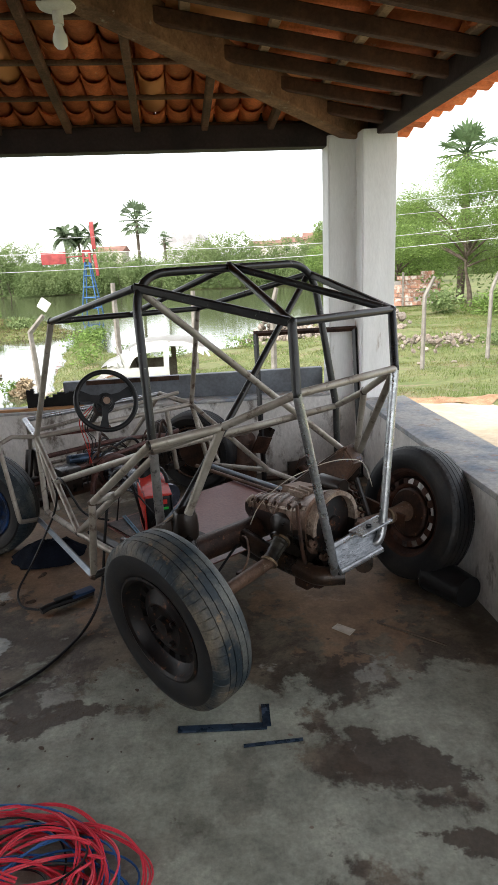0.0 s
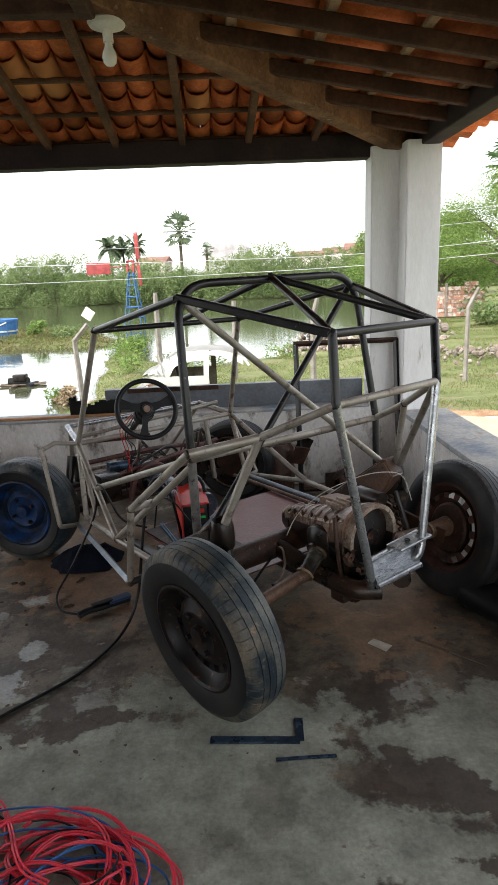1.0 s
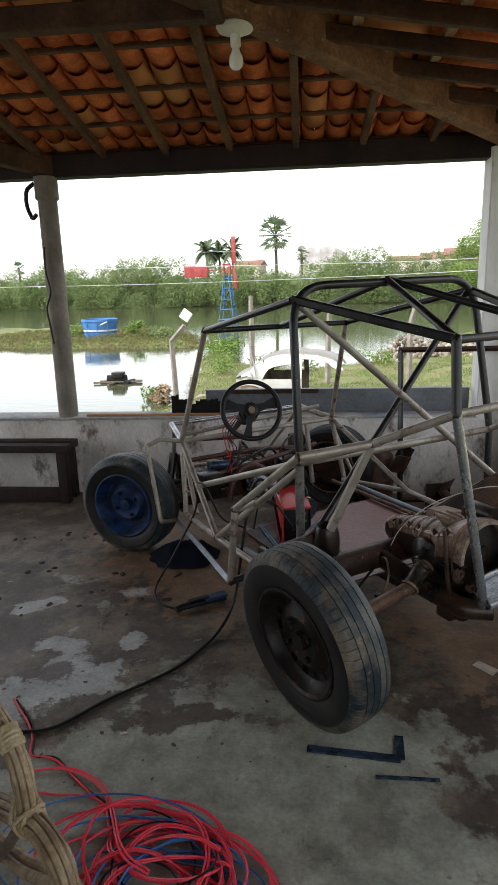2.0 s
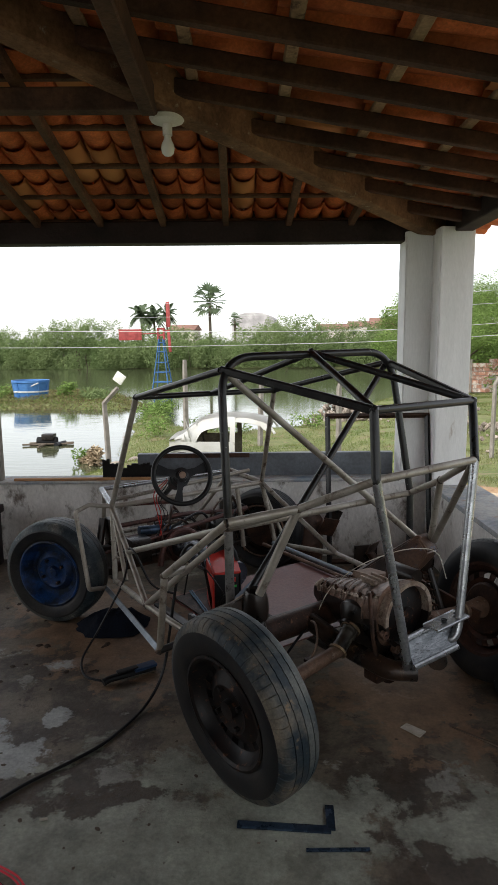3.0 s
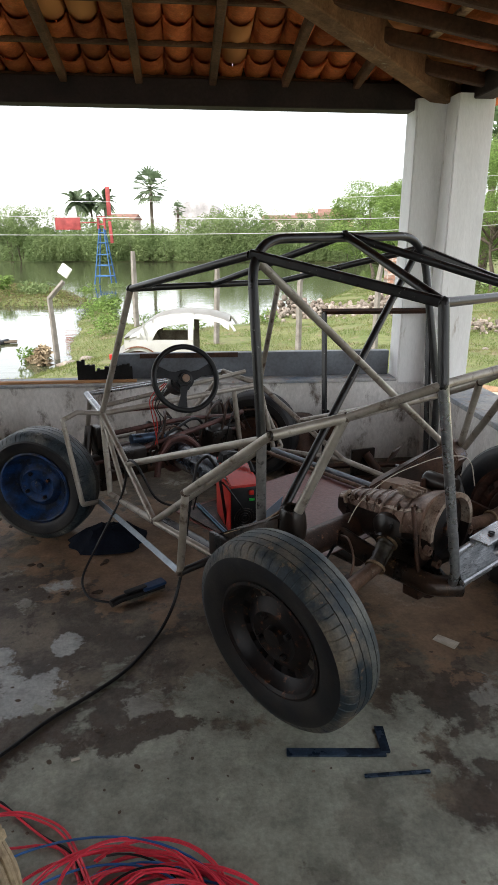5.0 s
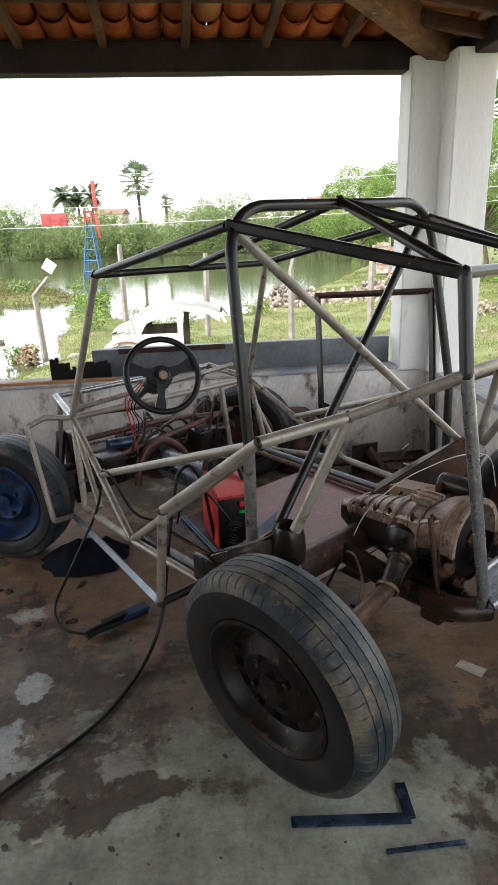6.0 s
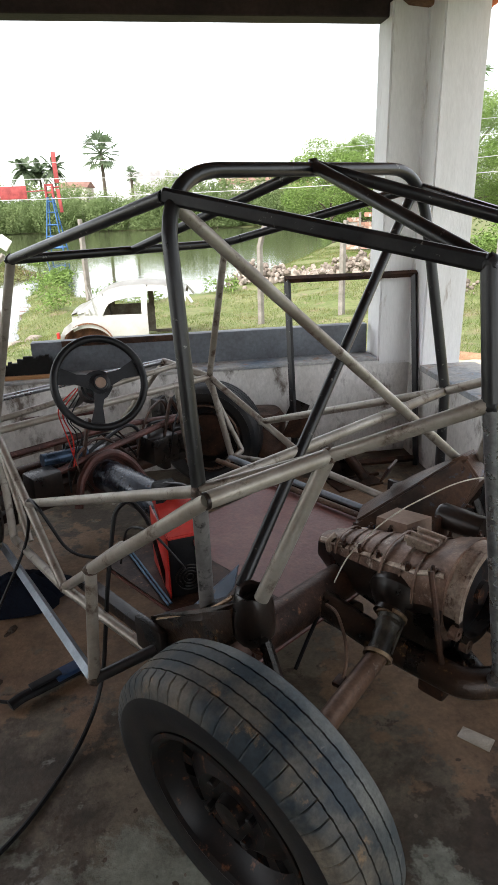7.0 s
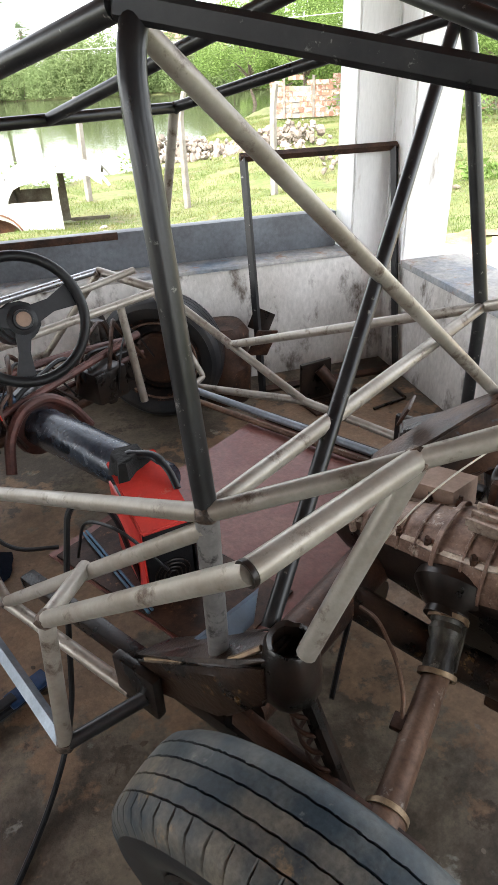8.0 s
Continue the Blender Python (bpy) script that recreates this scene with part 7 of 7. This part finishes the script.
cable([(-0.89, 1.352, 0.006), (-0.80, 1.362, 0.006), (-0.72, 1.382, 0.006), (-0.65, 1.36, 0.008), (-0.60, 1.28, 0.02)], 0.0034, "red_cable", "red cable end trailing over the floor", "loose_cable", "cable", 6)

# rattan rocking chair
chair = thing("rocking_chair", "bound rattan cane rocking chair beside the cable heap", "chair", pose(-0.894, 0.789, 0, 0, 0, -120))


def cane_bundle(path, n, r, name, parent):
    """Thin canes lying round a common line, as one bound bundle."""
    first = None
    ps = bent(path, 6, 0.45)
    ring = r / math.sin(math.pi / n) * 0.98
    for k in range(n):
        a = 2 * math.pi * k / n + 0.3
        pts = []
        for i, p in enumerate(ps):
            t = (ps[min(i + 1, len(ps) - 1)] - ps[max(i - 1, 0)]).normalized()
            u = Vector((1, 0, 0))
            v = t.cross(u).normalized()
            w = ring * (1 + 0.06 * math.sin(i * 0.7 + k * 2.1))
            pts.append(p + u * (w * math.cos(a)) + v * (w * math.sin(a)))
        cane = part("cane" if first else name, sweep(B(), pts, r, 8), M["rattan"], first or parent)
        first = first or cane
    return first


def binding(path, r, turns, parent, material="cane_pale"):
    """Thin strip wound round a bundle, turn beside turn."""
    ps = bent(path, turns, 0.45)
    radii = [r * (1.0 + (0.05 if i % 2 else -0.03)) for i in range(len(ps))]
    return part("binding", sweep(B(), ps, radii, 20), M[material], parent, "pale cane binding")


for s in (-0.27, 0.27):
    side = cane_bundle([(s, -0.10, 0.27), (s, 0.088, 0.367), (s, 0.257, 0.444), (s, 0.335, 0.462), (s, 0.395, 0.440), (s, 0.410, 0.375), (s, 0.405, 0.25), (s, 0.34, 0.10), (s, 0.22, 0.035), (s, -0.05, 0.026), (s, -0.30, 0.045), (s, -0.50, 0.13)], 9, 0.0066, "rocker", chair)
    hoop = cane_bundle([(s, 0.262, 0.452), (s, 0.269, 0.50), (s, 0.258, 0.562), (s, 0.223, 0.610), (s, 0.12, 0.645), (s, -0.10, 0.64), (s, -0.34, 0.61)], 8, 0.0062, "arm_hoop", chair)
    cane_bundle([(s, -0.22, 0.05), (s, -0.26, 0.40), (s, -0.40, 1.05)], 6, 0.008, "back_post", chair)
    cane_bundle([(s, 0.41, 0.405), (s, 0.18, 0.262), (s, -0.24, 0.16)], 3, 0.011, "seat_rail", chair)
    part("strut", sweep(B(), [(s * 0.99, 0.255, 0.440), (s * 0.96, 0.20, 0.370), (s * 0.93, 0.112, 0.253)], [0.013, 0.012, 0.011], 10), M["bark"], chair, "dark bound strut")
    binding([(s, 0.237, 0.597), (s, 0.222, 0.611), (s, 0.203, 0.622)], 0.0245, 5, hoop)
    binding([(s, 0.411, 0.395), (s, 0.411, 0.360), (s, 0.410, 0.325)], 0.0275, 6, side)
    part("knot", sweep(B(), bent([(s, 0.226, 0.428), (s, 0.258, 0.446), (s, 0.290, 0.456)], 4, 0.45), [0.0280, 0.0295] * 4 + [0.0280], 20), M["cane_pale"], side, "pale cane knot binding the joint")
    for q in (-1, 1):
        ring = [Vector((s, 0.262, 0.456)) + Vector((0.031 * math.cos(a), 0.026 * math.sin(a) * q, 0.033 * math.sin(a))) for a in (2 * math.pi * k / 28 for k in range(29))]
        part("lashing", sweep(B(), ring, 0.0042, 6, caps=False), M["cane_pale"], side)
for k in range(9):
    y = -0.25 + k * 0.034
    part("seat_cane", sweep(B(), [(-0.27, y, 0.175 + 0.25 * (y + 0.25)), (0.27, y, 0.175 + 0.25 * (y + 0.25))], 0.009, 8), M["rattan"], chair)
for k in range(12):
    z = 0.45 + k * 0.05
    y = -0.27 - (z - 0.4) * 0.20
    part("back_cane", sweep(B(), [(-0.27, y, z), (0.27, y, z)], 0.009, 8), M["rattan"], chair)

# welding machine standing in the frame
M["rod_blue"] = mat("blue_rod", (0.10, 0.20, 0.29), (0.07, 0.13, 0.19), 0.35, 0.4, scale=14, fine=90, bump=0.05, vary=0.2)
M["red_gloss"] = mat("glossy_red_plastic", (0.60, 0.045, 0.035), (0.52, 0.05, 0.04), 0.22, scale=8, fine=70, bump=0.05, vary=0.12, sheen=0.9, spots=(0.42, 0.16, 0.13), spot_amount=0.32)
weld = thing("welding_machine", "small red and black inverter welder on the floor sheet", "welder", pose(0.415, 2.305, 0, 0, 0, 45) @ pose(-0.288, 0.806, 0.303, 0, 0, -24) @ Matrix.Scale(0.87, 4))
bm = B()
box(bm, -0.065, 0.065, -0.115, 0.135, 0.0, 0.228, 0.012)
part("case", bm, M["black_plastic"], weld)
bm = B()
vs = [(-0.07, 0.142, 0.30), (0.07, 0.142, 0.30), (0.07, -0.135, 0.245), (-0.07, -0.135, 0.245)]
lo = [bm.verts.new((x, y, z - 0.012)) for x, y, z in vs]
hi = [bm.verts.new(v) for v in vs]
for i in range(4):
    bm.faces.new((lo[i], lo[(i + 1) % 4], hi[(i + 1) % 4], hi[i]))
bm.faces.new(lo[::-1])
bm.faces.new(hi)
bmesh.ops.bevel(bm, geom=bm.edges[:], offset=0.004, segments=2, affect="EDGES")
part("top_cover", bm, M["red_gloss"], weld, "glossy red sloped top cover")
part("side_panel", box(B(), -0.072, -0.066, -0.12, 0.14, 0.004, 0.238, 0.002), M["red_paint"], weld, "red side panel")
part("side_panel", box(B(), 0.066, 0.072, -0.12, 0.14, 0.004, 0.238, 0.002), M["black_plastic"], weld, "black side panel")
for rr in (0.048, 0.036, 0.024, 0.012):
    ringp = [(rr * math.cos(a), -0.121, 0.075 + rr * math.sin(a)) for a in (2 * math.pi * k / 24 for k in range(25))]
    part("fan_guard", sweep(B(), ringp, 0.0022, 6, caps=False), M["oily"], weld)
part("switch", box(B(), 0.022, 0.044, -0.128, -0.116, 0.190, 0.212, 0.002), M["red_paint"], weld)
part("indicator", box(B(), 0.024, 0.05, -0.122, -0.116, 0.158, 0.170, 0.002), mat("green_label", (0.03, 0.55, 0.08), None, 0.5, bump=0), weld, "bright green label")
part("carry_handle", sweep(B(), bent([(-0.045, 0.115, 0.292), (-0.02, 0.11, 0.325), (0.045, 0.07, 0.325), (0.066, 0.02, 0.300), (0.068, -0.03, 0.268)], 5, 0.45), [0.018] * 6 + [0.015] * 7 + [0.011] * 7, 10, flat=0.6), M["black_plastic"], weld)
part("plug_lead", sweep(B(), bent([(-0.02, -0.122, 0.12), (-0.03, -0.20, 0.16), (-0.12, -0.16, 0.30), (-0.18, -0.02, 0.26), (-0.2, 0.1, 0.05)], 5, 0.45), 0.0042, 8), M["black_cable"], weld)
bm = B()
for k in range(14):
    a = 2 * math.pi * k / 14
    bm.verts.new((0.06 * math.cos(a) * rnd.uniform(0.8, 1.3), 0.045 * math.sin(a) * rnd.uniform(0.7, 1.3), 0.0))
r = bmesh.ops.contextual_create(bm, geom=bm.verts[:])
e = bmesh.ops.extrude_face_region(bm, geom=bm.faces[:])
for v in e["geom"]:
    if isinstance(v, bmesh.types.BMVert):
        v.co = Vector((v.co.x * 0.7, v.co.y * 0.7, 0.03 + rnd.uniform(-0.008, 0.012)))
solo("charred_rag", bm, M["dark_sheet"], "charred black rag on the welder", "rag", pose(0.415, 2.305, 0, 0, 0, 45) @ pose(-0.262, 0.895, 0.556, -8, 0, 30))
bm = B()
for k in range(2):
    sweep(bm, [(-0.322 + 0.011 * k, 1.06, 0.310), (-0.412 + 0.011 * k, 0.715, 0.310)], 0.0040, 8)
solo("electrode_rod", bm, M["rod_blue"], "thin blue steel rods laid on the floor sheet", "rod", pose(0.415, 2.305, 0, 0, 0, 45))
bm = B()
box(bm, -0.415, -0.16, 0.50, 1.05, 0.2975, 0.303)
bmesh.ops.subdivide_edges(bm, edges=bm.edges[:], cuts=4, use_grid_fill=True)
for v in bm.verts:
    v.co.z += max(0, rnd.uniform(-0.002, 0.004))
solo("rusty_mat", bm, M["rust"], "rusty crumbly sheet under the welder", "sheet", pose(0.415, 2.305, 0, 0, 0, 45))

# lamp on the hip beam
lamp = thing("ceiling_lamp", "white lampholder with an unlit bulb on the hip beam", "lamp", pose(-0.600, 2.780, 2.352))
part("rose", lathe(B(), [(0.0, 0.135), (0.072, 0.135), (0.078, 0.125), (0.070, 0.112), (0.035, 0.100), (0.0, 0.098)], 28), M["white_plastic"], lamp)
part("socket", lathe(B(), [(0.021, 0.10), (0.021, 0.055), (0.0, 0.055)], 18), M["white_plastic"], lamp)
part("bulb", lathe(B(), [(0.0, -0.032), (0.015, -0.029), (0.026, -0.018), (0.030, 0.0), (0.027, 0.018), (0.018, 0.036), (0.014, 0.056)], 24), M["bulb"], lamp)

# rusty gate frame leaning on the back wall
gate = thing("steel_gate", "rusty square-tube gate frame leaning against the back wall", "gate", ROOM @ pose(0.788, 4.03, 0.0, -10.6))
for nm, a, b in (("post", (0, 0, 0), (0, 0, 1.038)), ("post", (0.685, 0, 0), (0.685, 0, 1.038)), ("rail", (-0.015, 0, 1.038), (0.70, 0, 1.038)), ("rail", (0.015, 0, 0.04), (0.67, 0, 0.04))):
    bm = B()
    sweep(bm, [a, b], 0.018, 4)
    part(nm, bm, M["rust" if nm == "rail" else "black_steel"], gate)

# board, strips and char on the back wall
board = thing("steel_channel", "grey painted steel channel lying along the back wall", "channel", ROOM)
bm = B()
box(bm, -0.56, 1.29, 4.405, 4.413, 0.571, 0.734, 0.001)
part("web", bm, M["grey_paint"], board)
part("flange", box(B(), -0.56, 1.29, 4.414, 4.47, 0.726, 0.734, 0.001), M["grey_paint"], board)
part("flange", box(B(), -0.56, 1.29, 4.414, 4.47, 0.571, 0.579, 0.001), M["grey_paint"], board)
part("rust_edge", box(B(), -0.40, 0.25, 4.398, 4.404, 0.706, 0.738, 0.001), M["rust"], board, "rusty upper edge")
bm = B()
n = 22
for i in range(n):
    x0, x1 = -0.80 + 0.35 * i / n, -0.80 + 0.35 * (i + 1) / n
    box(bm, x0, x1 + 0.002, 4.33, 4.352, 0.571, 0.675 + 0.03 * (i < 3) - 0.03 * (6 < i < 11) + rnd.uniform(-0.010, 0.012))
solo("charred_plank", bm, M["dark_sheet"], "black charred plank end on the back wall", "plank", ROOM)
bm = B()
box(bm, -1.42, -0.42, 4.285, 4.318, 0.571, 0.588, 0.003)
solo("wooden_batten", bm, mat("raw_batten_wood", (0.42, 0.22, 0.10), (0.33, 0.16, 0.07), 0.7, scale=6, fine=60, stretch=(0.3, 3, 3)), "thin raw wooden batten on the back wall", "batten", ROOM)

# bench frame at the back wall
bench = thing("bench_frame", "dark timber bench frame standing against the back wall", "bench", ROOM @ pose(-1.50, 4.02, 0))
for nm, c in (("leg", (-0.07, 0, 0.0, 0.06, 0.0, 0.37)), ("leg", (-0.07, 0, 0.14, 0.20, 0.0, 0.37)), ("leg", (-1.9, -1.83, 0.0, 0.06, 0.0, 0.37)), ("leg", (-1.9, -1.83, 0.14, 0.20, 0.0, 0.37)),
              ("top_rail", (-1.93, 0.02, -0.01, 0.07, 0.37, 0.425)), ("top_rail", (-1.93, 0.02, 0.13, 0.21, 0.37, 0.425)), ("lower_rail", (-1.83, -0.07, 0.0, 0.05, 0.01, 0.11))):
    part(nm, box(B(), *c, 0.006), M["plate_timber"], bench)

# junk in the back corner
junk = thing("scrap_bracket", "rusty plate bracket with a short pipe on the floor", "scrap metal", ROOM @ pose(1.02, 3.95, 0, 0, 0, 12))
part("plate", box(B(), -0.09, 0.07, -0.02, 0.0, 0.0, 0.19, 0.004), M["oily"], junk)
part("pipe", sweep(B(), [(0.0, -0.03, 0.16), (0.07, -0.12, 0.035)], 0.028, 14), M["rust"], junk)
part("foot", box(B(), -0.10, 0.16, -0.16, 0.02, 0.0, 0.012, 0.003), M["rust"], junk)
drum = thing("fuel_tank", "crumpled rusty fuel tank against the back wall", "tank", ROOM @ pose(0.63, 4.10, 0))
bm = B()
lathe(bm, [(0.0, 0.0), (0.10, 0.0), (0.115, 0.02), (0.118, 0.18), (0.112, 0.20), (0.115, 0.33), (0.09, 0.37), (0.0, 0.38)], 22)
for v in bm.verts:
    v.co += Vector((noise.noise(v.co * 9), noise.noise(v.co * 9 + Vector((5, 0, 0))), 0)) * 0.018
part("shell", bm, M["rust"], drum)
part("torn_flap", box(B(), -0.06, 0.05, -0.07, -0.062, 0.30, 0.43, 0.002, pose(0, 0, 0, 20, 15, 20)), M["rust"], drum)
part("torn_flap", box(B(), -0.03, 0.07, -0.02, -0.012, 0.34, 0.44, 0.002, pose(0, 0, 0, -25, 20, -30)), M["oily"], drum)
# black bucket by the side wall
bucket = thing("bucket", "black plastic bucket lying by the side wall", "bucket", pose(0.955, 2.55, 0.088, 0, 0, 32) @ pose(0, 0, 0, -90) @ Matrix.Scale(0.82, 4))
part("body", lathe(B(), [(0.0, -0.13), (0.085, -0.13), (0.104, 0.12), (0.108, 0.122), (0.108, 0.13), (0.100, 0.13), (0.082, -0.12), (0.0, -0.122)], 26), M["black_plastic"], bucket)
part("bail", sweep(B(), [(0.106 * math.cos(a), 0.106 * math.sin(a) * 0.5, 0.125 + 0.02 * math.sin(a)) for a in (math.pi * k / 12 for k in range(13))], 0.003, 6), M["steel"], bucket)
# scattered scraps behind the buggy
floor_strip("steel_offcut", [(0.30, 4.02), (0.52, 4.10)], 0.02, 0.015, "rust", "rusty steel offcut on the floor by the wall", "steel bar")
floor_strip("steel_offcut", [(0.55, 3.90), (0.72, 3.98), (0.70, 4.08)], 0.012, 0.010, "oily", "bent dark wire offcut on the floor by the wall", "steel bar")
# hook and cords on the round post
post_cord = solo("black_cord", sweep(B(), bent([(-0.02, -0.085, 1.75), (-0.03, -0.09, 1.6), (0.0, -0.088, 1.45), (-0.05, -0.085, 1.35), (-0.02, -0.086, 1.1)], 4, 0.4), 0.006, 6), M["black_cable"],
                 "black cord tied to the round post", "cord", ROOM @ pose(-1.575, 4.34, 0))
solo("post_hook", sweep(B(), bent([(-0.07, -0.03, 2.16), (-0.125, -0.04, 2.12), (-0.135, -0.04, 2.02), (-0.095, -0.05, 1.93), (-0.06, -0.06, 1.96)], 5, 0.45), 0.014, 10), M["black_cable"], "black rubber loop on the round post", "loop", ROOM @ pose(-1.575, 4.34, 0))
